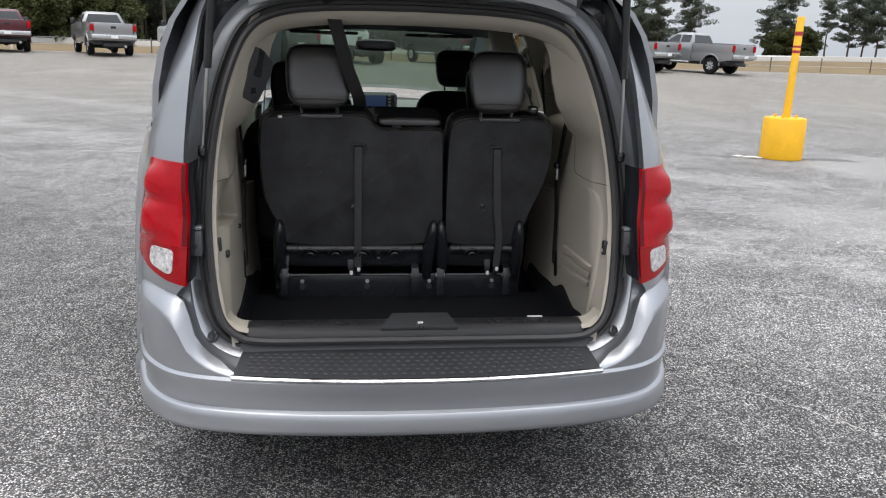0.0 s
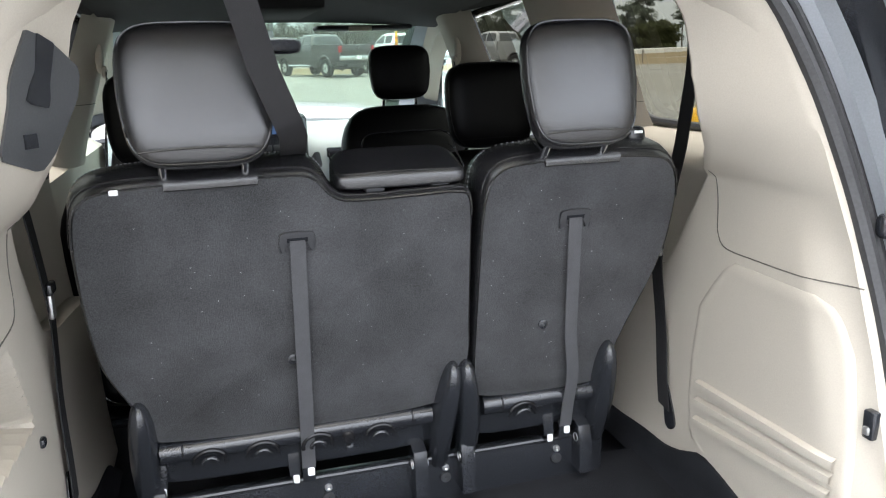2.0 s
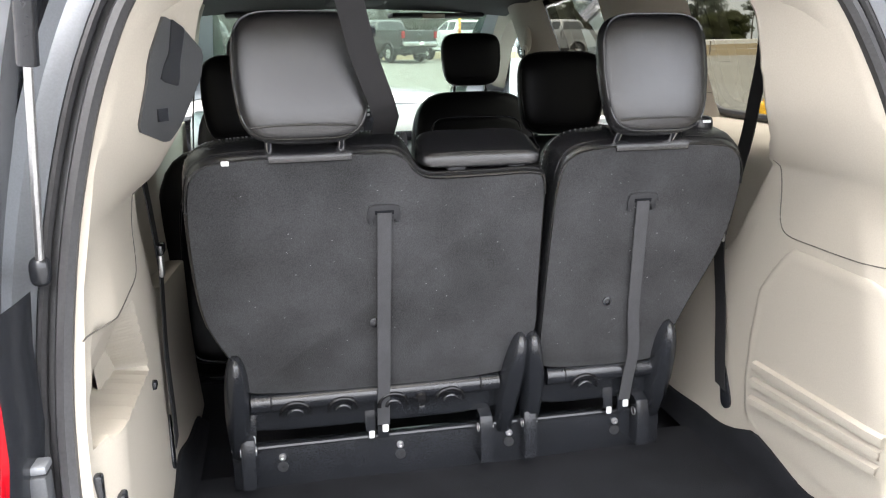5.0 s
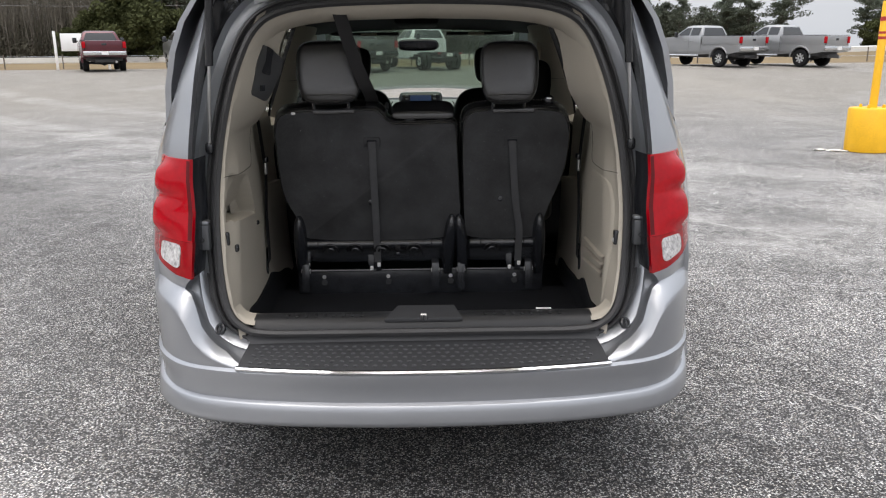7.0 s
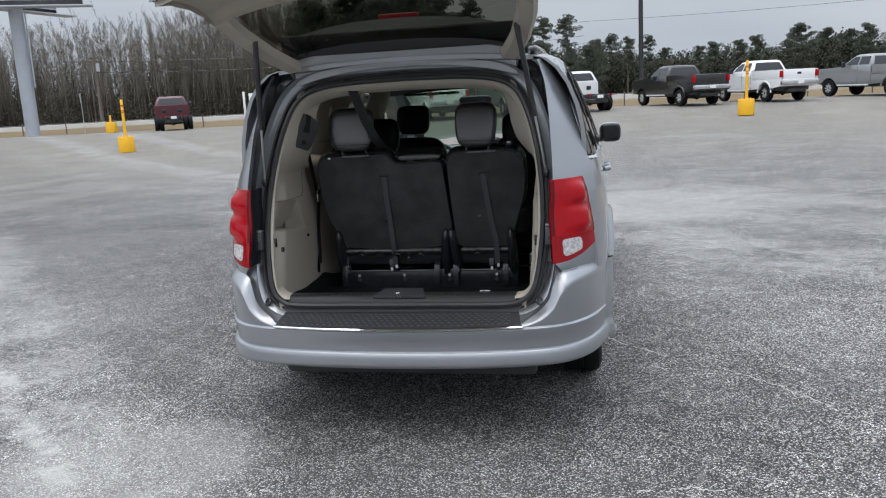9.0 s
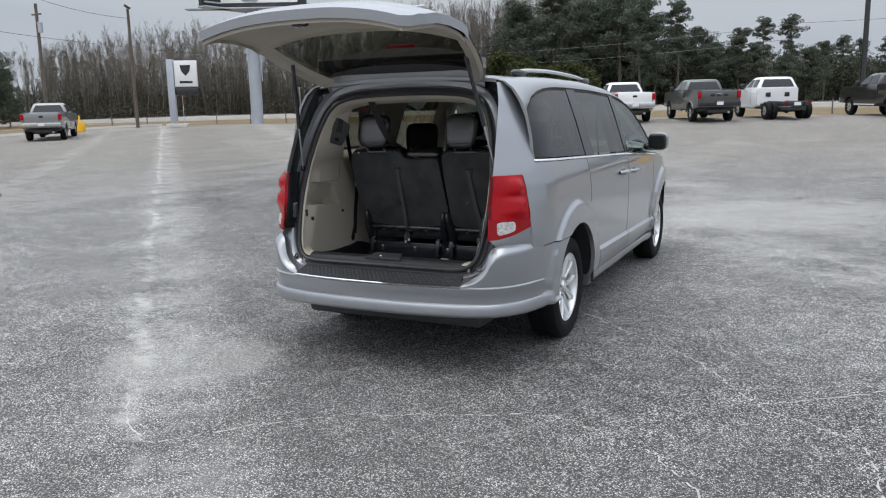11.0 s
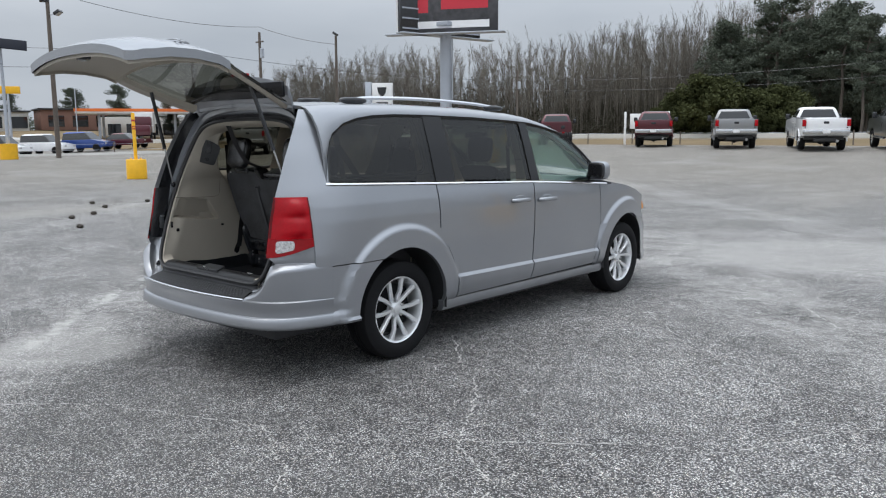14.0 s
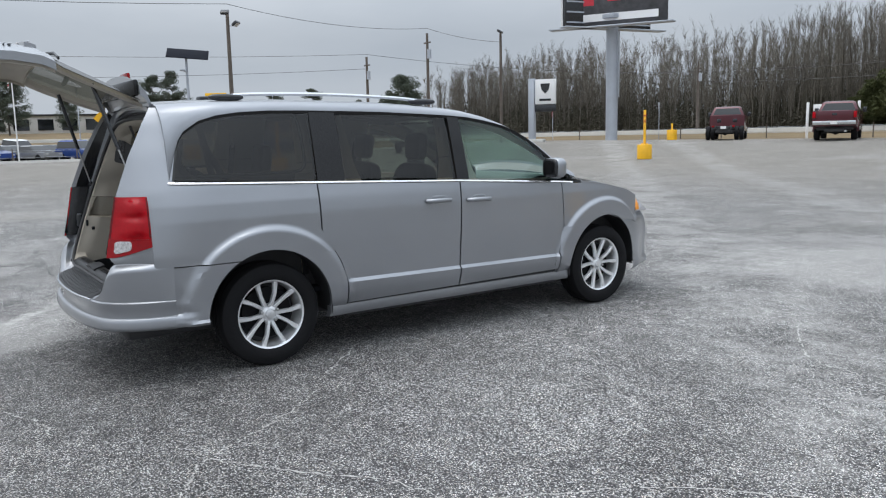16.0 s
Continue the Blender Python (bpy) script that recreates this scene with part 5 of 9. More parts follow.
part("exhaust", tube([(0.60, 0.14, 0.335), (0.56, 0.35, 0.335), (0.45, 0.9, 0.34)], 0.026, 14), PLASTIC_MATT, van, "steel exhaust tailpipe")

# mirrors, rails, aerial
for side in (1, -1):
    mir = part("door_mirror", pillow((side * 1.03, 3.46, 1.215), (0.18, 0.13, 0.165), 3.2, 7), SILVER, van, "silver door mirror with black back")
    part("mirror_frame", pillow((side * 1.03, 3.405, 1.215), (0.165, 0.035, 0.15), 4, 6), PLASTIC, mir)
    # the black colour stands in for the dark van side and ground it would mirror
    part("mirror_glass", pillow((side * 1.03, 3.392, 1.217), (0.14, 0.014, 0.12), 5, 6), GLOSS_BLACK, mir, "mirror glass coloured black for its dark reflection")
    part("mirror_arm", pillow((side * 0.935, 3.49, 1.165), (0.10, 0.07, 0.06), 3, 4), PLASTIC, mir)
    rail_pts = [(side * 0.60, 0.92, 1.765), (side * 0.60, 1.05, 1.790), (side * 0.605, 1.6, 1.797), (side * 0.605, 2.2, 1.778), (side * 0.60, 2.50, 1.752)]
    rail = part("roof_rail", tube(curve(rail_pts, 5), 0.016, 10, flat=0.8), CHROME, van, "bright roof rail with black ends")
    for y, z in ((0.93, 1.765), (2.47, 1.745)):
        part("rail_end", pillow((side * 0.60, y, z + 0.005), (0.055, 0.24, 0.045), 2.6, 5), PLASTIC, rail, "black rail end cap")
part("roof_stripe", box((0.05, 1.0, 1.789), (0.10, 0.16, 0.03), 0.012), PLASTIC, van, "small dark roof aerial base")
part("fender_aerial", tube([(0.80, 3.86, 1.075), (0.80, 3.862, 1.115), (0.80, 3.864, 1.13)], 0.008, 8, radii=[0.014, 0.007, 0.004]), PLASTIC, van, "short black aerial stub")

# ---- minivan: cabin ----
part("cargo_floor", loft([[Vector((x, y, z + 0.003 * math.sin(x * 9 + y * 5))) for x in (-0.66 + 1.32 * k / 14 for k in range(15))] for y, z in ((0.198, 0.646), (0.212, 0.60), (0.228, 0.545), (0.26, 0.526), (0.45, 0.522), (0.65, 0.522), (0.90, 0.522))], close_ring=False), CARPET, van, "black carpet in the deep cargo well")
part("cabin_floor", box((0, 2.4, 0.45), (1.60, 2.9, 0.04), 0.01), CARPET, van, "dark cabin carpet")
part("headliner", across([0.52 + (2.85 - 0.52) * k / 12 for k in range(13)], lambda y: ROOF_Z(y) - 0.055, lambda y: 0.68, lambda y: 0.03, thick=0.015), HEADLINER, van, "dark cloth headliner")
top_idx = [i for i, p in enumerate(ring) if p.z > 1.30]
part("roof_header", loft([[ring_out(d * smooth(1.28, 1.55, ring[i].z), dy)[i] for i in top_idx] for d, dy in ((-0.008, 0.004), (-0.020, 0.012), (-0.036, 0.035), (-0.050, 0.075), (-0.052, 0.13))], close_ring=False), BEIGE, van, "beige trim over the load opening")


def seal_x(z):
    """Half-width of the load opening inside its seal."""
    return interp(z, [0.62, 0.685, 0.80, 0.98, 1.15, 1.30, 1.44, 1.555, 1.66], [0.57, 0.610, 0.634, 0.646, 0.643, 0.624, 0.590, 0.545, 0.50])


def trim_x(y, z):
    """Half-width of the cargo trim: flat below, turning inwards along the rear pillar above."""
    ya = open_y(max(z, 0.62)) + 0.012
    flat = interp(z, [0.50, 0.62, 0.75, 0.90, 1.05, 1.2, 1.26], [0.600, 0.610, 0.617, 0.620, 0.622, 0.628, 0.632]) + 0.05 * (min(y, 0.9) - 0.45)
    lip = 1 - smooth(0.0, 0.11, y - ya)
    low = flat + (max(seal_x(z), flat - 0.02) - flat) * lip
    high = seal_x(z) - interp(z, [1.22, 1.34, 1.42], [0.02, 0.45, 0.60]) * (y - ya)
    return low + (high - low) * smooth(1.10, 1.26, z)


def trim_front(z):
    """Where the trim's front edge stands: far forward below, swept back to a notch under the pillar."""
    return interp(z, [0.50, 0.92, 0.96, 0.995, 1.043, 1.099, 1.168, 1.235, 1.25, 1.285, 1.33, 1.40, 1.515, 1.64],
                  [1.35, 1.35, 0.97, 0.845, 0.802, 0.772, 0.726, 0.672, 0.645, 0.605, 0.577, 0.565, 0.570, 0.62])


def round_outline(pts, n=5):
    return [(p.x, p.z) for p in curve([(x, 0, z) for x, z in pts], n, closed=True)]


def pillar_point(side, y, z, d=0.0):
    """On the rear pillar's trim, which turns inwards from the opening; d stands off the surface."""
    return Vector((side * (trim_x(y, z) - 0.80 * d), y - 0.59 * d, z))


def pocket(y, z):
    """Depth of the open storage bin let into one side's trim."""
    f = (y - 0.262) / 0.385
    zb, zt = 0.950 - 0.046 * f, 1.100 - 0.050 * f
    v = min(1.0, max(0.0, (z - zb) / (zt - zb)))
    lo, hi = 0.262 + 0.062 * v, 0.640 - 0.095 * v
    return (0.078 * (1 - v) ** 0.8 + 0.006) * smooth(lo - 0.002, lo + 0.010, y) * smooth(hi + 0.002, hi - 0.010, y) * smooth(zb - 0.001, zb + 0.006, z) * smooth(zt + 0.002, zt - 0.008, z)


SWITCH = [(0.494, 1.51), (0.531, 1.497), (0.583, 1.459), (0.584, 1.443), (0.56, 1.32), (0.54, 1.321), (0.464, 1.345), (0.46, 1.357), (0.476, 1.459)]
GUIDE = [(0.508, 1.506), (0.535, 1.493), (0.529, 1.408), (0.492, 1.417), (0.509, 1.458)]
BUTTON = [(0.493, 1.376), (0.513, 1.376), (0.522, 1.356), (0.5, 1.356)]
TRIM_SEAM = material("shadowed_trim_joint", (0.10, 0.092, 0.08), rough=0.8, var=0.1, scale=9, fine=300, bump=0)
for side in (1, -1):
    # lower cargo trim from the seal to the third row, ended by a rolled edge
    rows = []
    for j in range(105):
        z = 0.50 + (1.235 - 0.50) * j / 104
        ya, yb = open_y(max(z, 0.62)) + 0.012, trim_front(z)
        ys = [ya + (min(yb, 0.70) - ya) * k / 60 for k in range(60)] + [min(yb, 0.70) + max(0.0, yb - 0.70) * k / 20 for k in range(21)]
        row = [Vector((side * (trim_x(y, z) + (pocket(y, z) if side < 0 else 0.0)), y, z)) for y in ys]
        row.insert(0, row[0] + Vector((side * 0.018, -0.010, 0)))
        tip = row[-1]
        row += [tip + Vector((side * 0.003, 0.008, 0)), tip + Vector((side * 0.014, 0.014, 0)), tip + Vector((side * 0.09, 0.018, 0))]
        rows.append(row)
    trim = part("cargo_trim", loft(rows, close_ring=False), BEIGE, van, "beige moulded cargo side trim")
    # upper trim along the rear pillar
    rows = []
    for j in range(25):
        z = 1.2345 + (1.64 - 1.2345) * j / 24
        ya, yb = open_y(z) + 0.012, trim_front(z)
        row = [pillar_point(side, ya + (yb - ya) * q / 12, z) for q in range(13)]
        row.insert(0, row[0] + Vector((side * 0.018, -0.010, 0)))
        tip = row[-1]
        row += [tip + Vector((side * 0.004, 0.010, 0)), tip + Vector((side * 0.03, 0.020, 0)), tip + Vector((side * 0.13, 0.03, 0))]
        rows.append(row)
    part("pillar_trim", loft(rows, close_ring=False), BEIGE, van, "beige rear pillar trim")
    # recessed panel behind the belt, rising to the ledge under the quarter glass
    part("window_ledge", loft([[Vector((side * x, y, z)) for x, z in ((0.675, 0.80), (0.692, 1.00), (0.698, 1.17), (0.702, 1.205), (0.715, 1.226), (0.74, 1.238), (half_width(y, 1.26) - 0.045, 1.264), (half_width(y, 1.26) - 0.03, 1.268))] for y in (0.50, 0.56, 0.64, 0.72, 0.82, 0.95, 1.05, 1.2, 1.30, 1.40)], close_ring=False), BEIGE, van, "beige recessed panel and ledge under the quarter glass")
    glass_in = [(0.62, 1.274), (0.80, 1.274), (1.0, 1.274), (1.20, 1.276), (1.29, 1.279), (1.335, 1.295), (1.355, 1.33), (1.362, 1.40), (1.362, 1.50), (1.36, 1.58), (1.35, 1.625), (1.32, 1.65), (1.2, 1.655), (1.0, 1.65)]
    part("window_seal", tube([p for p in curve([Vector((side * (half_width(y, z) - 0.032), y, z)) for y, z in glass_in], 4)], 0.011, 8), RUBBER, van, "black seal round the quarter glass")
    # joint between the upper and the lower moulding
    joint = curve([(0.664, 0, 1.232), (0.658, 0, 1.205), (0.656, 0, 1.145), (0.648, 0, 1.105), (0.617, 0, 1.083), (0.52, 0, 1.082), (0.42, 0, 1.084), (0.285, 0, 1.090)], 5)
    part("trim_joint", tube([(side * (trim_x(p.x, p.z) - 0.0002), p.x, p.z) for p in joint], 0.0013, 5), TRIM_SEAM, trim, "fine joint in the moulding")
    # raised field with ribs near the gate
    if side > 0:
        def on_trim(y, z, d):
            return Vector((trim_x(y, z) - d, y, z))
        rows = []
        for j in range(33):
            z = 0.640 + (1.062 - 0.640) * j / 32
            y0 = interp(z, [0.64, 0.70, 0.765, 0.871, 0.975, 1.03, 1.05, 1.062], [0.252, 0.240, 0.241, 0.256, 0.283, 0.312, 0.332, 0.365])
            y1 = interp(z, [0.64, 0.655, 0.733, 0.839, 0.945, 1.0, 1.045, 1.062], [0.655, 0.695, 0.716, 0.713, 0.697, 0.655, 0.615, 0.585])
            row = []
            w = y1 - y0
            for q in [0.0, 0.006, 0.012, 0.018, 0.026, 0.032, 0.038] + [0.038 + (w - 0.076) * k / 16 for k in range(1, 16)] + [w - 0.038, w - 0.032, w - 0.026, w - 0.018, w - 0.012, w - 0.006, w]:
                e = min(q, w - q, (1.062 - z) * 1.0 + 0.001)
                row.append(on_trim(y0 + q, z, interp(e, [0.0, 0.006, 0.012, 0.018, 0.026, 0.032], [0.0005, 0.0036, 0.0048, 0.0048, 0.0036, 0.0032])))
            rows.append(row)
        fld = part("storage_panel", skin(rows, 0.0, -1, fold=(0.012, -0.0, 0)), BEIGE, van, "raised beige storage panel with three ribs")
        for za, zb in ((0.803, 0.779), (0.777, 0.740), (0.747, 0.697)):
            rib = [[on_trim(y, za + (zb - za) * (y - 0.27) / 0.405 + dz, d) for dz, d in ((-0.014, 0.003), (-0.009, 0.013), (0.004, 0.013), (0.009, 0.003))] for y in (0.272 + 0.403 * i / 12 for i in range(13))]
            part("rib", loft(rib, close_ring=False), BEIGE, fld)
        hx = trim_x(0.235, 0.885)
        hook = part("trim_hook", box((hx - 0.003, 0.236, 0.885), (0.016, 0.022, 0.048), 0.004), PLASTIC, van, "black bag hook in the trim")
        part("hook_catch", box((hx - 0.011, 0.236, 0.876), (0.008, 0.012, 0.014), 0.003), STEEL, hook)
    else:
        for y, z, dy, dz in ((0.242, 0.895, 0.016, 0.045), (0.278, 0.855, 0.022, 0.024), (0.66, 0.862, 0.02, 0.016)):
            part("trim_clip", box((-(trim_x(y, z) - 0.002), y, z), (0.012, dy, dz), 0.004), PLASTIC, van)
        # dark switch panel on the pillar
        def patch(poly, d, n=16):
            """A thin plate lying on the pillar's curved trim inside an outline of (y, z)."""
            z0, z1 = min(p[1] for p in poly), max(p[1] for p in poly)
            rows = []
            for j in range(n + 1):
                z = z0 + (z1 - z0) * (0.004 + 0.992 * j / n)
                cut = [p[0] + (q[0] - p[0]) * (z - p[1]) / (q[1] - p[1]) for p, q in zip(poly, poly[1:] + poly[:1]) if (p[1] - z) * (q[1] - z) < 0]
                ya, yb = min(cut), max(cut)
                rows.append([pillar_point(-1, ya + (yb - ya) * k / 8, z, 0.0)] + [pillar_point(-1, ya + (yb - ya) * k / 8, z, d) for k in range(9)] + [pillar_point(-1, yb, z, 0.0)])
            return loft(rows, close_ring=False)
        sw = part("switch_panel", patch(SWITCH, 0.006), SWITCH_GREY, van, "dark grey gate switch panel on the pillar")
        part("belt_guide", patch(GUIDE, 0.009), PLASTIC, sw, "black belt guide slot")
        part("gate_switch", patch(BUTTON, 0.010, 6), PLASTIC, sw, "small black gate switch")
    # the trim's foot, turned in beside the sill plate
    rows = []
    for y in (0.116, 0.122, 0.132, 0.150, 0.170, 0.190, 0.208):
        outer = max(trim_x(max(y, 0.13), 0.70), seal_x(0.66)) - 0.004
        rows.append([Vector((side * (0.540 + (outer - 0.540) * w), y + 0.020 * w * (1 if y < 0.14 else 0), 0.640 + 0.010 * smooth(0.116, 0.14, y) + 0.034 * w ** 3)) for w in (k / 8 for k in range(9))])
    part("trim_foot", loft(rows, close_ring=False), BEIGE, trim)
    # carpet turned up at the foot of the trim
    up = ([0.24, 0.31, 0.45, 0.55, 0.65, 0.735, 0.80, 0.9, 1.2], [0.61, 0.614, 0.602, 0.616, 0.628, 0.598, 0.582, 0.572, 0.565]) if side > 0 else ([0.24, 0.36, 0.60, 0.84, 1.0, 1.2], [0.61, 0.618, 0.600, 0.612, 0.575, 0.535])
    flap = []
    for y in (0.25 + 0.95 * k / 30 for k in range(31)):
        zt = interp(y, *up) + 0.003 * math.sin(y * 23)
        flap.append([Vector((side * (trim_x(y, z) - d), y, z)) for z, d in ((0.515, 0.03), (0.53, 0.016), ((0.53 + zt) / 2, 0.013), (zt - 0.006, 0.011), (zt, 0.007), (zt, -0.004))])
    part("carpet_edge", loft(flap, close_ring=False), CARPET, van, "black carpet turned up the side")
    # outer belts of the third row
    part("seat_belt", ribbon(curve([(side * 0.605, 0.725, 1.62), (side * 0.634, 0.762, 1.45), (side * 0.634, 0.780, 1.34), (side * 0.634, 0.795, 1.266), (side * 0.630, 0.818, 1.178), (side * 0.626, 0.838, 1.088), (side * 0.626, 0.858, 1.01), (side * 0.627, 0.832, 0.86), (side * 0.621, 0.808, 0.74), (side * 0.618, 0.792, 0.675)], 4), 0.044, 0.0025, (0, 1, 0.15)), BELT, van, "dark webbing seat belt")
    part("seat_belt", ribbon([(side * 0.640, 0.745, 1.47), (side * 0.70, 0.79, 1.36), (side * 0.762, 0.83, 1.235)], 0.044, 0.0025, (0.5, 1, 0.1)), BELT, van)
    part("belt_slot", prism(round_outline([(0.752, 0.648), (0.768, 0.628), (0.792, 0.632), (0.803, 0.665), (0.822, 0.72), (0.800, 0.725), (0.775, 0.69)], 3), 0.0, 0.004, lambda u, v, d: Vector((side * (trim_x(u, v) - d - 0.001), u, v)), 0.001), PLASTIC, van, "black belt slot in the trim")
    tongue = part("belt_tongue", box((side * 0.622, 0.846, 1.045), (0.010, 0.026, 0.055), 0.004), STEEL, van, "small bright belt tongue")
    part("tongue_grip", box((side * 0.620, 0.846, 1.075), (0.014, 0.042, 0.022), 0.005), PLASTIC, tongue)

# rear load panel of the floor: black riser under the third row
part("riser_edge", tube([(-0.515, 0.833, 0.620), (0.487, 0.833, 0.620)], 0.006, 8), PLASTIC, van)
part("seat_riser", box((-0.014, 0.850, 0.565), (1.002, 0.036, 0.110), 0.008), PLASTIC, van, "black plastic riser under the third row")
for x in (-0.408, -0.147, 0.108, 0.370):
    for z, r in ((0.594, 0.008), (0.571, 0.012)):
        part("riser_bolt", lathe([(r, 0), (r, 0.005), (r * 0.55, 0.006), (0.001, 0.004)], 10, Matrix.Translation((x, 0.832, z)) @ Euler((radians(90), 0, 0)).to_matrix().to_4x4()), STEEL if r < 0.01 else PLASTIC_MATT, van)
for x in (-0.478, 0.046, 0.150, 0.424):
    hinge = part("seat_hinge", prism([(0.0, 0.545), (0.05, 0.545), (0.055, 0.64), (0.04, 0.665), (0.012, 0.655), (0.0, 0.62)], -0.015, 0.015, lambda u, v, d, x=x: Vector((x + d, 0.790 + u, v)), 0.004), PLASTIC, van, "black seat hinge")
    part("hinge_pin", lathe([(0.010, -0.017), (0.010, 0.017), (0.001, 0.018)], 10, Matrix.Translation((x, 0.812, 0.625)) @ Euler((0, radians(90), 0)).to_matrix().to_4x4()), STEEL, hinge)
for x, z in ((-0.214, 0.652), (0.345, 0.650), (-0.470, 0.668)):
    tab = part("anchor_strap", ribbon([(x, 0.826, z + 0.035), (x, 0.818, z), (x, 0.818, z - 0.012)], 0.022, 0.004, (1, 0, 0)), PLASTIC, van, "short black anchor strap with a white end")
    part("anchor_tag", box((x + 0.002, 0.814, z - 0.018), (0.013, 0.006, 0.018), 0.003), WHITE_PAINT, tab, "small white tag")


def seat_y(z):
    """Back face of the third-row backrests, leaning towards the gate at the top."""
    return 0.672 + (1.20 - z) * 0.294


def back_place(u, v, d):
    return Vector((u, seat_y(v) + d, v))


# a backrest's leather, from the carpet's edge over the crest to the front: (out at the top, out at the sides, forward)
SHELL = [(-0.006, -0.006, 0.008), (0.0005, 0.0005, 0.001), (0.004, 0.003, 0.002), (0.011, 0.006, 0.010), (0.022, 0.009, 0.026), (0.031, 0.011, 0.050), (0.035, 0.012, 0.082), (0.029, 0.010, 0.110), (0.010, 0.002, 0.128), (-0.018, -0.012, 0.137)]


def edge_line(outline, n):
    """The outline with its outward normals."""
    lo = [Vector((u, v)) for u, v in round_outline(outline, n)]
    turn = 1 if sum(p.x * q.y - q.x * p.y for p, q in zip(lo, lo[1:] + lo[:1])) > 0 else -1
    m = len(lo)
    out = []
    for k, p in enumerate(lo):
        t = lo[(k + 2) % m] - lo[k - 2]
        out.append((p, Vector((t.y, -t.x)).normalized() * turn))
    return out


def shell_point(p, nrm, prof, crest):
    top, flank, d = prof
    e = flank + (top - flank) * max(0.0, nrm.y) * crest(p.x)
    if nrm.y < -0.3:
        e = min(e, 0.003)
    return back_place(*(p + nrm * e), d)


def backrest(name, outline, crest, label):
    b = part(name, bmesh.new(), LEATHER, van, label)
    part("carpet_back", prism(round_outline(outline, 7), 0.0, 0.02, back_place, 0.004, 2), SEAT_CARPET, b, "charcoal carpet on the back of the seat")
    line = edge_line(outline, 7)
    part("leather_shell", loft([[shell_point(p, m, pr, crest) for p, m in line] for pr in SHELL]), LEATHER, b, "black leather top and edges", angle=60)
    upper = sorted((e for e in line if e[0].y > 1.17 and e[1].y > -0.2), key=lambda e: e[0].x)
    part("seam", tube([shell_point(p, m, (0.0042, 0.0032, 0.0005), crest) for p, m in upper], 0.0022, 5), LEATHER, b)
    part("seam", tube([shell_point(p, m, (0.0165, 0.0082, 0.0165), crest) for p, m in upper], 0.0013, 5), LEATHER, b)
    # pale stitches along the crest
    path = [shell_point(p, m, (0.0358, 0.0125, 0.082), crest) for p, m in upper if m.y > 0.15]
    run, last = 0.0, path[0]
    for q in path[1:]:
        gap = (q - last).length
        while run + 0.0065 < gap:
            dirn = (q - last).normalized()
            part("stitch", tube([last + dirn * (run + 0.001), last + dirn * (run + 0.0048)], 0.0007, 4), STITCH, b)
            run += 0.0065
        run, last = max(0.0, run - gap) if run > gap else 0.0, q
    return b


left_out = [(-0.44, 0.762), (-0.465, 0.785), (-0.50, 0.86), (-0.535, 0.95), (-0.545, 1.08), (-0.54, 1.205), (-0.515, 1.256), (-0.44, 1.270), (-0.30, 1.273), (-0.19, 1.274), (-0.155, 1.264), (-0.128, 1.235), (-0.09, 1.222), (0.02, 1.223), (0.10, 1.224), (0.123, 1.205), (0.131, 1.10), (0.139, 0.96), (0.144, 0.87), (0.125, 0.80), (0.07, 0.762), (-0.18, 0.752)]
right_out = [(0.180, 0.765), (0.166, 0.81), (0.160, 0.93), (0.156, 1.10), (0.158, 1.205), (0.178, 1.255), (0.24, 1.269), (0.34, 1.271), (0.46, 1.269), (0.525, 1.250), (0.55, 1.17), (0.540, 1.04), (0.495, 0.90), (0.465, 0.80), (0.445, 0.762), (0.32, 0.755)]
WIDE_CREST = lambda x: 1 - 0.70 * smooth(-0.175, -0.120, x)
FULL_CREST = lambda x: 1.0
bench_l = backrest("rear_seat_wide", left_out, WIDE_CREST, "wide black third-row backrest with charcoal carpet back")
bench_r = backrest("rear_seat_narrow", right_out, FULL_CREST, "narrow black third-row backrest with charcoal carpet back")
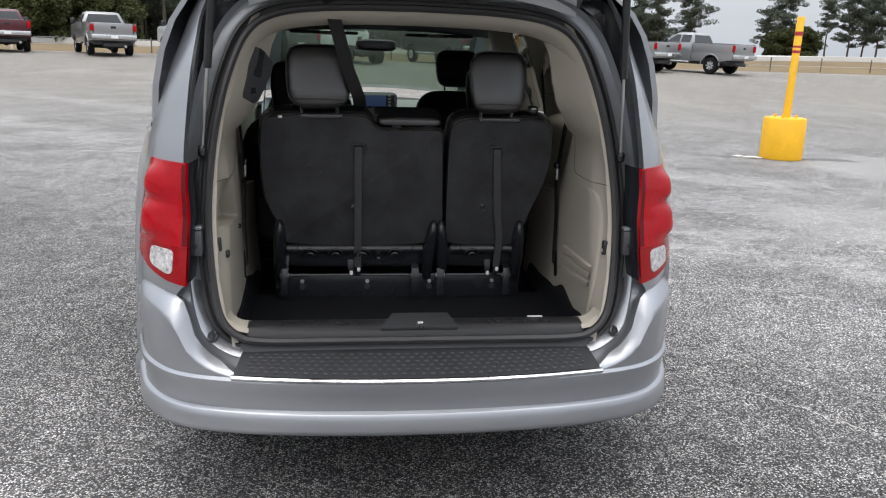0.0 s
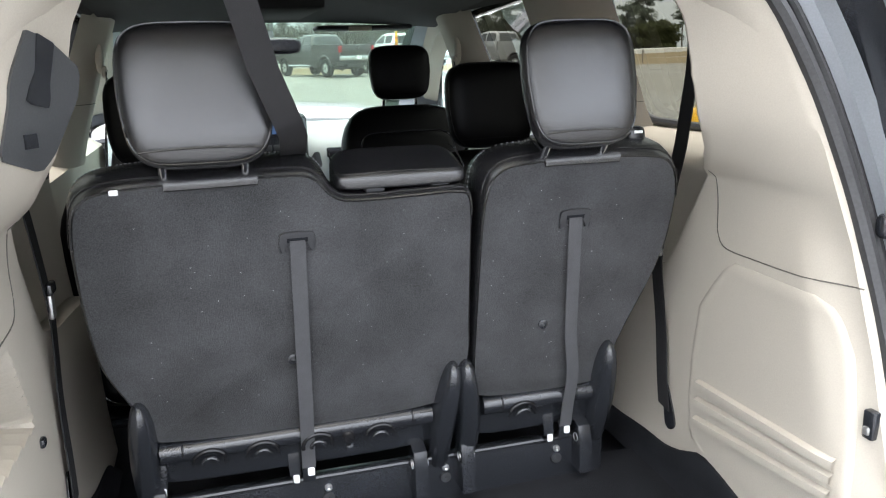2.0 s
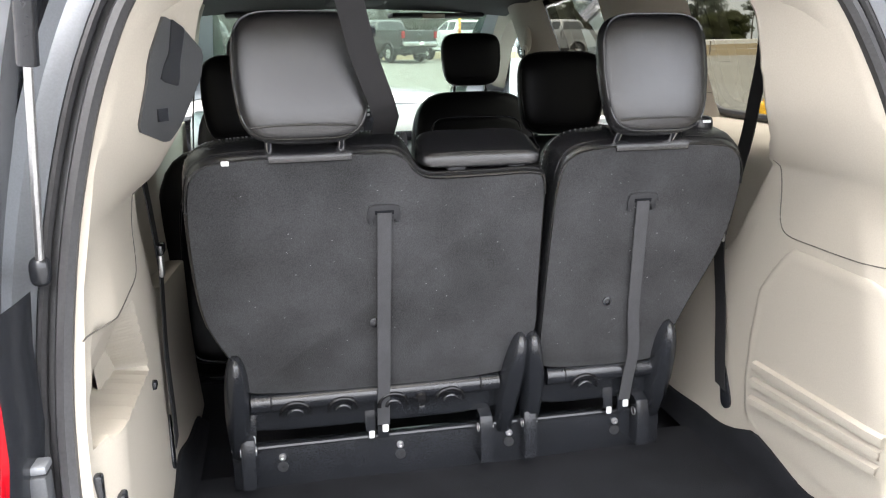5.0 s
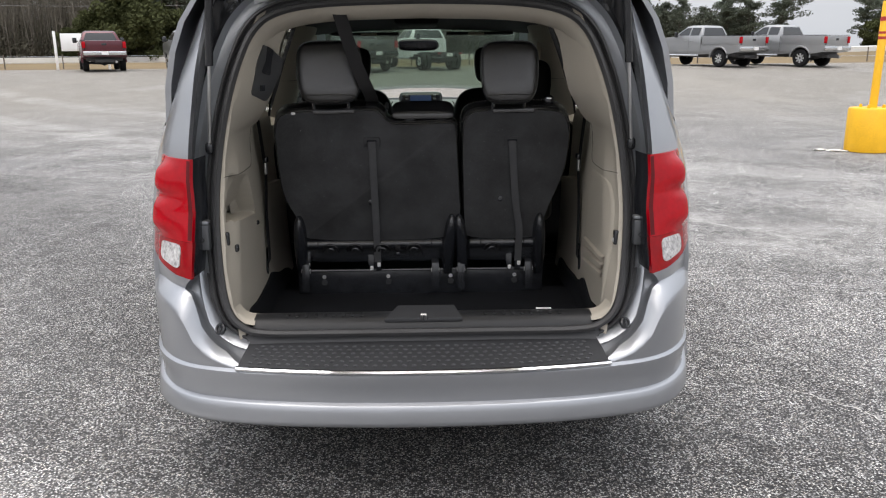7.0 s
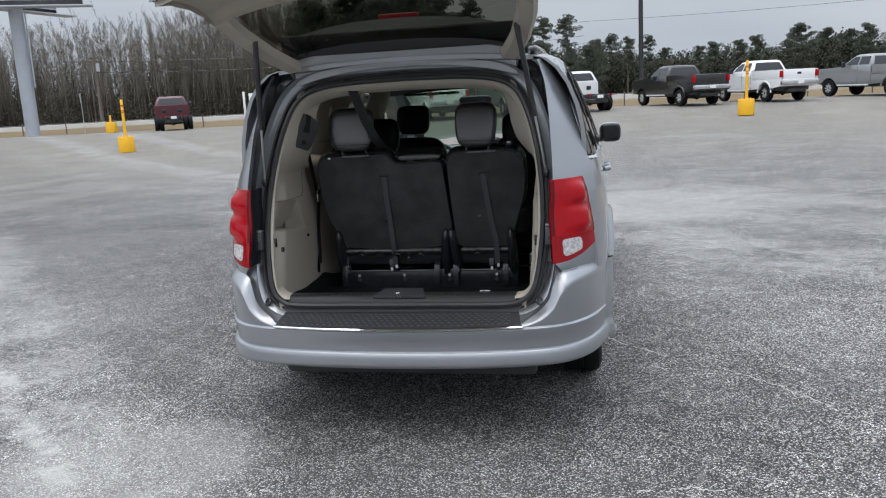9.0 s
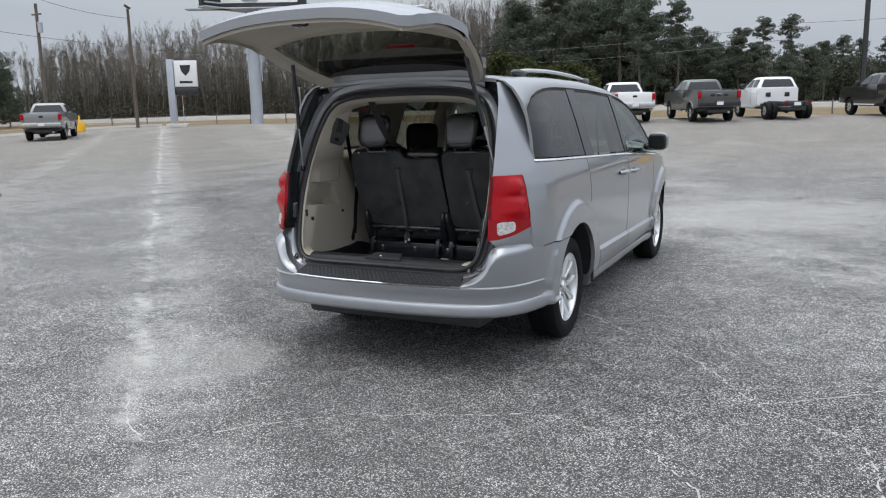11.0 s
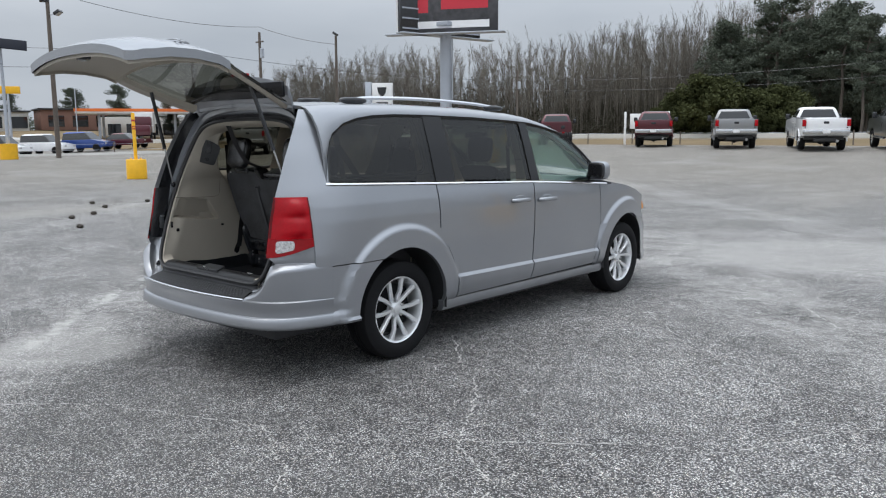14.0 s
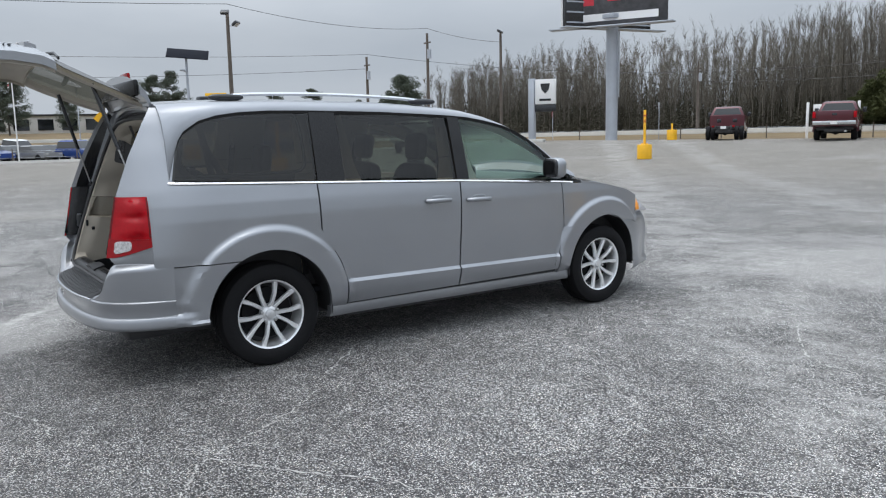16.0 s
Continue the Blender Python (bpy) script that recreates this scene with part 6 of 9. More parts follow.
for b, x0, x1, hooks in ((bench_l, -0.485, 0.086, (-0.374, -0.274, -0.166, -0.039)), (bench_r, 0.167, 0.456, (0.275,))):
    part("hinge_cover", pillow(((x0 + x1) / 2, seat_y(0.70) + 0.030, 0.698), (x1 - x0, 0.05, 0.085), 6, 6), PLASTIC, b, "black plastic trim along the seat foot")
    bar_y = seat_y(0.735) + 0.004
    part("foot_bar", tube([(x0 + 0.020, bar_y, 0.735), (x1 - 0.012, bar_y, 0.735)], 0.021, 18), PLASTIC, b, "glossy black roll along the seat foot")
    for x in (x0 + 0.062, x1 - 0.055):
        part("bar_collar", lathe([(0.0212, -0.002), (0.0222, 0.0), (0.0212, 0.002)], 18, Matrix.Translation((x, bar_y, 0.735)) @ Euler((0, radians(90), 0)).to_matrix().to_4x4()), GLOSS_BLACK, b)
    for x in hooks:
        arch = [(x + 0.031 * c, bar_y - 0.019 - 0.004 * h, 0.712 + 0.026 * h) for c, h in ((math.cos(a) * (1 if abs(math.cos(a)) < 0.8 else 0.96), math.sin(a)) for a in (math.pi * 1.06 - math.pi * 1.12 * k / 14 for k in range(15)))]
        hk = part("tether_hook", tube(arch, 0.0045, 8), GLOSS_BLACK, b, "glossy black arched tether hook")
        part("hook_loop", tube([(x + 0.014 * math.cos(a), bar_y - 0.024 - 0.003 * math.sin(a), 0.710 + 0.014 * math.sin(a)) for a in (math.pi - math.pi * k / 8 for k in range(9))], 0.0042, 8), PLASTIC, hk)
    for x, lean in ((x0 - 0.010, 0.006 if b == bench_l else -0.016), (x1 + 0.010, 0.016 if b == bench_l else -0.006)):
        rings = []
        for z, w, dp in ((0.60, 0.021, 0.030), (0.66, 0.025, 0.042), (0.72, 0.027, 0.050), (0.78, 0.026, 0.050), (0.815, 0.023, 0.046), (0.840, 0.018, 0.038), (0.855, 0.012, 0.026), (0.863, 0.005, 0.010)):
            c = Vector((x + lean * smooth(0.66, 0.86, z), seat_y(z) + 0.006, z))
            rings.append([c + Vector((w * math.copysign(abs(math.cos(a)) ** 0.8, math.cos(a)), dp * math.sin(a), 0)) for a in (2 * math.pi * k / 18 for k in range(18))])
        part("side_bracket", loft(rings), PLASTIC, b, "glossy black horn-shaped hinge cover")
catch = part("bar_catch", lathe([(0.0125, -0.004), (0.0125, 0.006), (0.009, 0.010), (0.001, 0.011)], 14, Matrix.Translation((-0.104, seat_y(0.735) - 0.016, 0.722)) @ Euler((radians(90), 0, 0)).to_matrix().to_4x4()), GLOSS_BLACK, bench_l, "small round release catch")
part("catch_slot", box((-0.104, seat_y(0.735) - 0.024, 0.700), (0.016, 0.012, 0.016), 0.003), PLASTIC, catch)
STRAP = material("grey_strap_webbing", (0.055, 0.056, 0.060), rough=0.8, var=0.25, scale=40, fine=700, bump=0.5, depth=0.001)
# pull straps with their slots
for b, xt, xb, zt, zb, sx, sz in ((bench_l, -0.188, -0.186, 1.160, 0.66, -0.205, 0.917), (bench_r, 0.338, 0.380, 1.158, 0.655, 0.302, 0.925)):
    slot = part("strap_slot", prism(round_outline([(xt - 0.030, zt - 0.020), (xt - 0.031, zt), (xt - 0.028, zt + 0.014), (xt, zt + 0.016), (xt + 0.028, zt + 0.014), (xt + 0.031, zt), (xt + 0.030, zt - 0.020), (xt + 0.022, zt - 0.021), (xt + 0.019, zt - 0.004), (xt - 0.019, zt - 0.004), (xt - 0.022, zt - 0.021)], 2), -0.005, 0.004, back_place, 0.0015), PLASTIC_MATT, b, "black plastic strap slot")
    part("slot_mouth", prism([(xt - 0.018, zt - 0.003), (xt + 0.018, zt - 0.003), (xt + 0.018, zt + 0.005), (xt - 0.018, zt + 0.005)], -0.006, 0.0, back_place), CARPET, slot)
    part("seat_screw", lathe([(0.010, 0.0), (0.010, 0.004), (0.006, 0.005), (0.005, 0.002), (0.001, 0.002)], 12, Matrix.Translation((sx, seat_y(sz), sz)) @ Euler((radians(90), 0, 0)).to_matrix().to_4x4()), PLASTIC, b)
    strap = part("pull_strap", ribbon(curve([(xt, seat_y(zt) - 0.006, zt), (xt + (xb - xt) * 0.25, seat_y(1.04) - 0.011, 1.04), (xt + (xb - xt) * 0.6, seat_y(0.90) - 0.013, 0.90), (xb, seat_y(0.80) - 0.018, 0.80), (xb, seat_y(0.72) - 0.020, 0.72), (xb, 0.806, 0.66)], 4), 0.027, 0.0025, (1, 0, 0)), STRAP, b, "grey webbing pull strap")
    part("strap_anchor", box((xb, 0.815, 0.648), (0.026, 0.012, 0.045), 0.004), PLASTIC, strap)
    part("strap_tag", box((xb + 0.004, 0.806, 0.650), (0.014, 0.006, 0.018), 0.003), WHITE_PAINT, strap, "small white strap tag")
# leather flaps folded over the crest under the head restraints
for b, outline, xa, xb in ((bench_l, left_out, -0.395, -0.248), (bench_r, right_out, 0.262, 0.412)):
    rim = sorted((e for e in edge_line(outline, 7) if e[1].y > 0.8), key=lambda e: e[0].x)
    rings = []
    for k in range(13):
        x = xa + (xb - xa) * k / 12
        z = interp(x, [e[0].x for e in rim], [e[0].y for e in rim])
        outer = [(-0.008, -0.0035), (-0.006, -0.0060), (0.000, -0.0060), (0.006, -0.003), (0.0145, 0.006), (0.0255, 0.023), (0.0345, 0.049), (0.0385, 0.082), (0.033, 0.111)]
        inner = [(0.029, 0.108), (0.0345, 0.082), (0.0305, 0.050), (0.0215, 0.026), (0.010, 0.010), (0.002, 0.001), (-0.006, -0.0015)]
        rings.append([back_place(x, z + e, d) for e, d in outer + inner])
    part("leather_flap", loft(rings), LEATHER, b, "leather flap under the head restraint")


def headrest(parent, c, s, tilt=0.0, posts=True, name="head_restraint", post_y=0.012, hide=LEATHER):
    m = Matrix.Translation(c) @ Euler((radians(tilt), 0, 0)).to_matrix().to_4x4()
    bm = pillow((0, 0, 0), s, 4.6, 10)
    for v in bm.verts:
        v.co.x *= 1.0 - 0.10 * max(0.0, -v.co.z / s[2] * 2)
        v.co.y *= 1.0 - 0.12 * abs(v.co.z / s[2] * 2) ** 3
        v.co.x *= 1.0 - 0.25 * max(0.0, v.co.y / s[1] * 2)
        v.co = m @ v.co
    hr = part(name, bm, hide, parent, "rounded black leather head restraint")
    pts = []
    for k in range(41):
        a = 2 * math.pi * k / 40
        e = 2 / 4.6
        x = s[0] / 2 * 0.965 * abs(math.cos(a)) ** e * (1 if math.cos(a) >= 0 else -1)
        z = s[2] / 2 * 0.965 * abs(math.sin(a)) ** e * (1 if math.sin(a) >= 0 else -1)
        x *= 1.0 - 0.10 * max(0.0, -z / s[2] * 2)
        pts.append(m @ Vector((x, -s[1] * 0.325, z)))
    part("seam", tube(pts, 0.0016, 5), hide, hr)
    bar = [m @ Vector((s[0] * 0.39 * u, -s[1] * (0.505 - 0.05 * abs(u) ** 4), -s[2] * (0.385 + 0.015 * u * u))) for u in (2 * k / 16 - 1 for k in range(17))]
    part("seam", tube(bar, 0.0016, 5), hide, hr)
    if posts:
        for k in (-1, 1):
            foot = Vector((c[0] + k * s[0] * 0.27, c[1] + post_y, c[2] - s[2] / 2 - 0.055))
            part("post", tube([foot, m @ Vector((k * s[0] * 0.27, 0, -s[2] * 0.40))], 0.007, 10), CHROME, hr, "bright steel post")
            part("post_guide", lathe([(0.016, 0), (0.016, 0.01), (0.010, 0.014), (0.008, 0.014)], 12, Matrix.Translation(foot)), PLASTIC, hr)
    return hr


headrest(bench_l, Vector((-0.330, 0.645, 1.412)), (0.236, 0.09, 0.225), -13, post_y=0.045)
headrest(bench_r, Vector((0.320, 0.645, 1.407)), (0.212, 0.09, 0.225), -13, post_y=0.045)
pad_rings = []
for y, w, lo_h, up_h in ((0.682, 0.095, 0.008, 0.006), (0.684, 0.110, 0.012, 0.012), (0.690, 0.117, 0.014, 0.017), (0.705, 0.120, 0.014, 0.023), (0.73, 0.121, 0.014, 0.034), (0.755, 0.120, 0.014, 0.045), (0.775, 0.117, 0.013, 0.050), (0.787, 0.110, 0.011, 0.044), (0.791, 0.09, 0.008, 0.03)):
    pad_rings.append([Vector((0.004 + w * math.copysign(abs(math.cos(a)) ** 0.35, math.cos(a)), y, 1.253 + (up_h if math.sin(a) > 0 else lo_h) * math.copysign(abs(math.sin(a)) ** 0.45, math.sin(a)))) for a in (2 * math.pi * k / 32 for k in range(32))])
mid = part("centre_armrest", loft(pad_rings), LEATHER, bench_l, "padded black leather centre pad lying flat")
part("seam", tube([(0.004 + 0.116 * u, 0.6865 + 0.010 * abs(u) ** 8, 1.2685 - 0.003 * u * u) for u in (2 * k / 18 - 1 for k in range(19))], 0.0018, 5), LEATHER, mid)
for sx in (-1, 1):
    part("seam", tube([(0.004 + sx * w, y, z) for w, y, z in ((0.1165, 0.692, 1.268), (0.1185, 0.72, 1.280), (0.1185, 0.75, 1.294), (0.114, 0.778, 1.300))], 0.0016, 5), LEATHER, mid)
for k in (-0.045, 0.075):
    part("pad_foot", pillow((k, 0.703, 1.238), (0.038, 0.03, 0.018), 4, 3), PLASTIC_MATT, mid)
part("pad_arm", box((0, 0, 0), (0.012, 0.07, 0.030), 0.005, m=Matrix.Translation((-0.137, 0.80, 1.272)) @ Euler((radians(-30), 0, radians(12))).to_matrix().to_4x4()), PLASTIC_MATT, mid, "dark hinge arm of the pad")
tab = part("release_tab", pillow((0.475, 0.715, 1.300), (0.040, 0.040, 0.045), 4, 4), PLASTIC, bench_r, "black release lever")
part("release_mark", box((0.475, 0.6935, 1.312), (0.018, 0.003, 0.006), 0.001), WHITE_PAINT, tab)
part("release_tab", pillow((-0.475, 0.70, 1.285), (0.06, 0.04, 0.02), 4, 4), PLASTIC, bench_l)
part("release_tag", box((-0.470, 0.650, 1.268), (0.014, 0.006, 0.009), 0.002), WHITE_PAINT, bench_l, "small pale release tag")
for b, xc, w in ((bench_l, -0.20, 0.66), (bench_r, 0.345, 0.40)):
    part("seat_cushion", pillow((xc, 1.12, 0.86), (w, 0.50, 0.16), 4.5, 6), LEATHER, b, "black leather cushion")
# pale lint on the seat backs
rng = random.Random(91)
for b, xa, xb in ((bench_l, -0.50, 0.11), (bench_r, 0.17, 0.46)):
    verts, faces = [], []
    for k in range(60):
        x, z, a = rng.uniform(xa, xb), rng.uniform(0.80, 1.22), rng.uniform(0, math.pi)
        ln, w = rng.uniform(0.0004, 0.0013), 0.0004
        c, dx, dz = len(verts), math.cos(a), math.sin(a)
        for e, g, h in ((-ln, -w, 0), (ln, -w, 0), (ln, w, 0), (-ln, w, 0), (0, 0, 0.0012)):
            verts.append(back_place(x + dx * e - dz * g, z + dz * e + dx * g, -0.0012 - h))
        faces += [(c, c + 1, c + 4), (c + 1, c + 2, c + 4), (c + 2, c + 3, c + 4), (c + 3, c, c + 4)]
    me = bpy.data.meshes.new("lint")
    me.from_pydata([tuple(v) for v in verts], [], faces)
    me.materials.append(STITCH)
    lint = new("lint", me)
    lint.parent = b
    tagged(lint, kind="stuff")
# centre belt from the roof
part("centre_belt", ribbon([(-0.292, 0.50, 1.68), (-0.271, 0.52, 1.60), (-0.249, 0.54, 1.52), (-0.230, 0.562, 1.45), (-0.214, 0.577, 1.41), (-0.200, 0.589, 1.375), (-0.188, 0.615, 1.343), (-0.183, 0.69, 1.315), (-0.182, 0.76, 1.28), (-0.182, 0.775, 1.20)], 0.046, 0.003, (1, 0.1, 0.15)), BELT, van, "dark centre belt from the roof")


# second and first row, their leather darkened to carry the cabin's shade
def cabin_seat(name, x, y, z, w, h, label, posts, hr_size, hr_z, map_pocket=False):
    s = part(name, bmesh.new(), SHADED_LEATHER, van, label)
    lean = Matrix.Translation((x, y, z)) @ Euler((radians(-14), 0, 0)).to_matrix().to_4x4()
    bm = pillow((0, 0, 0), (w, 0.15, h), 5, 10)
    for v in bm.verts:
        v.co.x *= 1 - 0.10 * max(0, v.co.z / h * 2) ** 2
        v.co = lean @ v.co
    part("backrest", bm, SHADED_LEATHER, s)
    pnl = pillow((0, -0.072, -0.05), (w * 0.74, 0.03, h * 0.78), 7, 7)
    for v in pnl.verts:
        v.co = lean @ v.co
    part("back_panel", pnl, SHADED_LEATHER, s, "stitched leather back panel")
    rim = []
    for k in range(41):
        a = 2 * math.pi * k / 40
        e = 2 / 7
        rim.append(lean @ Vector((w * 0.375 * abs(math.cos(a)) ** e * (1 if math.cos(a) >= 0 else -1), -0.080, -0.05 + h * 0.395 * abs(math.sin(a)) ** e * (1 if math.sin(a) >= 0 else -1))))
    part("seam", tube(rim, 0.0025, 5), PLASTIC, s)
    part("cushion", pillow((x, y + 0.30, z - h / 2 - 0.02), (w, 0.55, 0.17), 5, 6), SHADED_LEATHER, s)
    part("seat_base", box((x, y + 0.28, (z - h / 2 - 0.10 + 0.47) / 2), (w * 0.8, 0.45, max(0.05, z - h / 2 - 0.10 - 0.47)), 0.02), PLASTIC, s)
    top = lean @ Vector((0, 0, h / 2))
    hr = headrest(s, Vector((top.x, top.y, hr_z)), hr_size, -6, hide=SHADED_LEATHER)
    part("armrest", pillow((x - math.copysign(w / 2 + 0.035, x), y + 0.17, z - 0.10), (0.06, 0.32, 0.065), 4, 5), SHADED_LEATHER, s, "fold-down armrest")
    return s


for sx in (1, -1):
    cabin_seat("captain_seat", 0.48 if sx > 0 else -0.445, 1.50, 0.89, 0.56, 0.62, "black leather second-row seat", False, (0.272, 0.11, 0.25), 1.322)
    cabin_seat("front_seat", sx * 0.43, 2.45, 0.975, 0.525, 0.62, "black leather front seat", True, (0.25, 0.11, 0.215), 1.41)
# dashboard
dash = part("dashboard", loft([[Vector((x, y, z)) for y, z in ((3.36, 0.70), (3.28, 0.90), (3.30, 1.03), (3.36, 1.11), (3.48, 1.16 - 0.02 * abs(x)), (3.85, 1.14), (3.88, 0.8))] for x in (-0.80 + 1.60 * k / 24 for k in range(25))], close_ring=False), DASH, van, "grey moulded dashboard")
part("centre_console", box((-0.02, 3.30, 1.10), (0.30, 0.10, 0.24), 0.03, 3), PLASTIC, dash, "black centre stack")
part("touch_screen", box((-0.02, 3.247, 1.165), (0.145, 0.008, 0.075), 0.003), SCREEN, dash, "lit blue touch screen")
for s in (-1, 1):
    for k in range(4):
        part("button", box((-0.02 + s * 0.095, 3.246, 1.135 + 0.022 * k), (0.02, 0.008, 0.012), 0.002), DASH, dash)
for k in range(3):
    part("vent", box((-0.07 + 0.05 * k, 3.246, 1.06), (0.04, 0.008, 0.03), 0.002), PLASTIC_MATT, dash)
part("glove_box", box((0.42, 3.285, 1.02), (0.40, 0.02, 0.05), 0.008), PLASTIC, dash, "dark glove box slot")
wheel_m = Matrix.Translation((-0.40, 3.10, 1.02)) @ Euler((radians(65), 0, 0)).to_matrix().to_4x4()
sw = part("steering_wheel", tube([wheel_m @ Vector((0.185 * math.cos(a), 0.185 * math.sin(a), 0)) for a in (2 * math.pi * k / 36 for k in range(37))], 0.016, 10), LEATHER, van, "black leather steering wheel")
part("wheel_centre", pillow((0, 0, 0), (0.17, 0.12, 0.05), 3, 5, wheel_m), PLASTIC, sw)
for a in (0.0, math.pi, -math.pi / 2):
    part("wheel_spoke", tube([wheel_m @ Vector((0.05 * math.cos(a), 0.05 * math.sin(a), 0)), wheel_m @ Vector((0.18 * math.cos(a), 0.18 * math.sin(a), 0))], 0.014, 8), PLASTIC, sw)
mir = part("inside_mirror", pillow((-0.03, 3.02, 1.535), (0.26, 0.045, 0.075), 4, 7), PLASTIC, van, "black inside mirror")
part("mirror_stem", tube([(-0.03, 3.03, 1.55), (-0.03, 3.06, 1.60)], 0.012, 8), PLASTIC, mir)
part("console", box((0, 2.95, 0.66), (0.24, 0.65, 0.34), 0.04), PLASTIC_MATT, van, "dark floor console")
part("gear_lever", tube([(-0.12, 3.24, 1.02), (-0.13, 3.20, 1.10)], 0.012, 8), PLASTIC, dash)
part("gear_knob", pillow((-0.13, 3.195, 1.12), (0.04, 0.04, 0.05), 2.5, 4), PLASTIC, dash)
# overhead console and visors
part("overhead_console", box((-0.03, 2.45, 1.66), (0.24, 0.7, 0.05), 0.015), HEADLINER, van, "dark overhead console")
for s in (-1, 1):
    vis = part("sun_visor", box((s * 0.36, 2.90, 1.603), (0.42, 0.16, 0.018), 0.008), HEADLINER, van, "dark folded sun visor")
    part("visor_label", box((s * 0.335, 2.817, 1.597), (0.10, 0.006, 0.018), 0.001), BEIGE, vis, "pale label")
# side trims of the doors and posts
for side in (1, -1):
    part("door_trim", loft([[Vector((side * x, y, z)) for x, z in ((0.80, 0.46), (0.82, 0.75), (0.84, 0.95), (0.84, 1.10), (0.90, 1.135))] for y in (1.66, 2.0, 2.5, 3.0, 3.5)], close_ring=False), BEIGE, van, "beige door trim")
    for ya, yb in ((1.385, 1.70), (2.54, 2.69)):
        rows = []
        for j in range(9):
            z = 1.10 + 0.56 * j / 8
            w = interp(z, [1.1, 1.3, 1.66], [0.10, 0.03, 0.0])
            rows.append([Vector((side * (half_width(y, z) - q), y, z)) for y, q in ((ya - w - 0.06, 0.045), (ya + 0.03, 0.135), (ya + 0.09, 0.145), (yb, 0.14), (yb + w, 0.04))])
        part("post_trim", loft(rows, close_ring=False), BEIGE, van, "beige window post trim")
        part("post_seam", tube([Vector((side * (half_width(y, 1.33) - q + 0.0005), y, 1.33)) for y, q in ((ya - 0.085, 0.046), (ya + 0.03, 0.135), (ya + 0.09, 0.145), (yb, 0.14))], 0.0018, 5), TRIM_SEAM, van, "fine joint in the post trim")
        bx = half_width((ya + 0.03), 1.45) - 0.150
        adj = part("belt_adjuster", pillow((side * bx, (ya + 0.03), 1.50), (0.03, 0.045, 0.12), 3, 5), BEIGE, van, "beige belt height adjuster")
        part("belt_ring", pillow((side * (bx - 0.012), (ya + 0.03), 1.445), (0.02, 0.05, 0.05), 2.5, 4), BEIGE, adj)
        part("seat_belt", ribbon([(side * (bx - 0.02), (ya + 0.03), 1.45), (side * (bx + 0.01), (ya + 0.03) - 0.02, 1.2), (side * (bx + 0.03), (ya + 0.03) - 0.03, 0.9), (side * (bx + 0.03), (ya + 0.03) - 0.03, 0.55)], 0.045, 0.003, (0, 1, 0.15)), BELT, van, "dark webbing seat belt")
    # front pillar trims and inner cant rail
    part("pillar_trim", loft([[Vector((side * (half_width(y, max(1.1, ROOF_Z(y) - 0.06)) - q), y, ROOF_Z(y) - 0.06 - c)) for q, c in ((0.02, 0.05), (0.09, 0.03), (0.12, -0.03))] for y in (2.75, 2.95, 3.15, 3.35, 3.55)], close_ring=False), BEIGE, van)
    part("cant_trim", loft([[Vector((side * x, y, z)) for x, z in ((0.745, 1.655), (0.70, 1.645), (0.66, 1.675))] for y in (0.62, 1.2, 1.9, 2.7)], close_ring=False), HEADLINER, van)

# ---- parked trucks and cars ----
def paint(name, color, metal=0.4):
    return material(name, color, rough=0.32, metal=metal, var=0.05, scale=1.5, fine=60, bump=0, coat=0.8)


MAROON = paint("maroon_truck_paint", (0.080, 0.006, 0.014), 0.3)
GREY = paint("grey_truck_paint", (0.26, 0.265, 0.27))
DARK_GREY = paint("dark_grey_truck_paint", (0.10, 0.105, 0.105))
WHITE = paint("white_truck_paint", (0.80, 0.81, 0.82), 0.0)
BLACK = paint("black_truck_paint", (0.012, 0.012, 0.013), 0.2)
TRUCK_CHROME = material("truck_chrome", (0.60, 0.61, 0.62), rough=0.22, metal=0.9, var=0.1, scale=5, fine=40, bump=0)


def simple_wheel(parent, m, r=0.40, w=0.27, rim_mat=ALLOY, spokes=8):
    wh = part("wheel", bmesh.new(), TYRE, parent)
    wh.matrix_basis = m
    part("tyre", lathe([(0.20, -w / 2), (r - 0.03, -w / 2), (r, -w * 0.35), (r, w * 0.35), (r - 0.03, w / 2), (0.235, w / 2), (0.22, w * 0.3)], 24), TYRE, wh)
    part("rim", lathe([(0.23, w * 0.47), (0.215, w * 0.28), (0.19, w * 0.1), (0.05, w * 0.16), (0.045, w * 0.42), (0.001, w * 0.44)], 20), TYRE, wh)
    for k in range(spokes):
        a = 2 * math.pi * k / spokes
        d, t = Vector((math.cos(a), math.sin(a), 0)), Vector((-math.sin(a), math.cos(a), 0))
        rings = [[d * r0 + t * 0.03 + Vector((0, 0, z)), d * r0 - t * 0.03 + Vector((0, 0, z)), d * r0 - t * 0.03 + Vector((0, 0, z - 0.04)), d * r0 + t * 0.03 + Vector((0, 0, z - 0.04))] for r0, z in ((0.03, w * 0.40), (0.225, w * 0.45))]
        part("spoke", loft(rings), rim_mat, wh)
    return wh


def side_place(x0, x1, tilt=0.0):
    return lambda u, v, d: Vector((d, u, v))


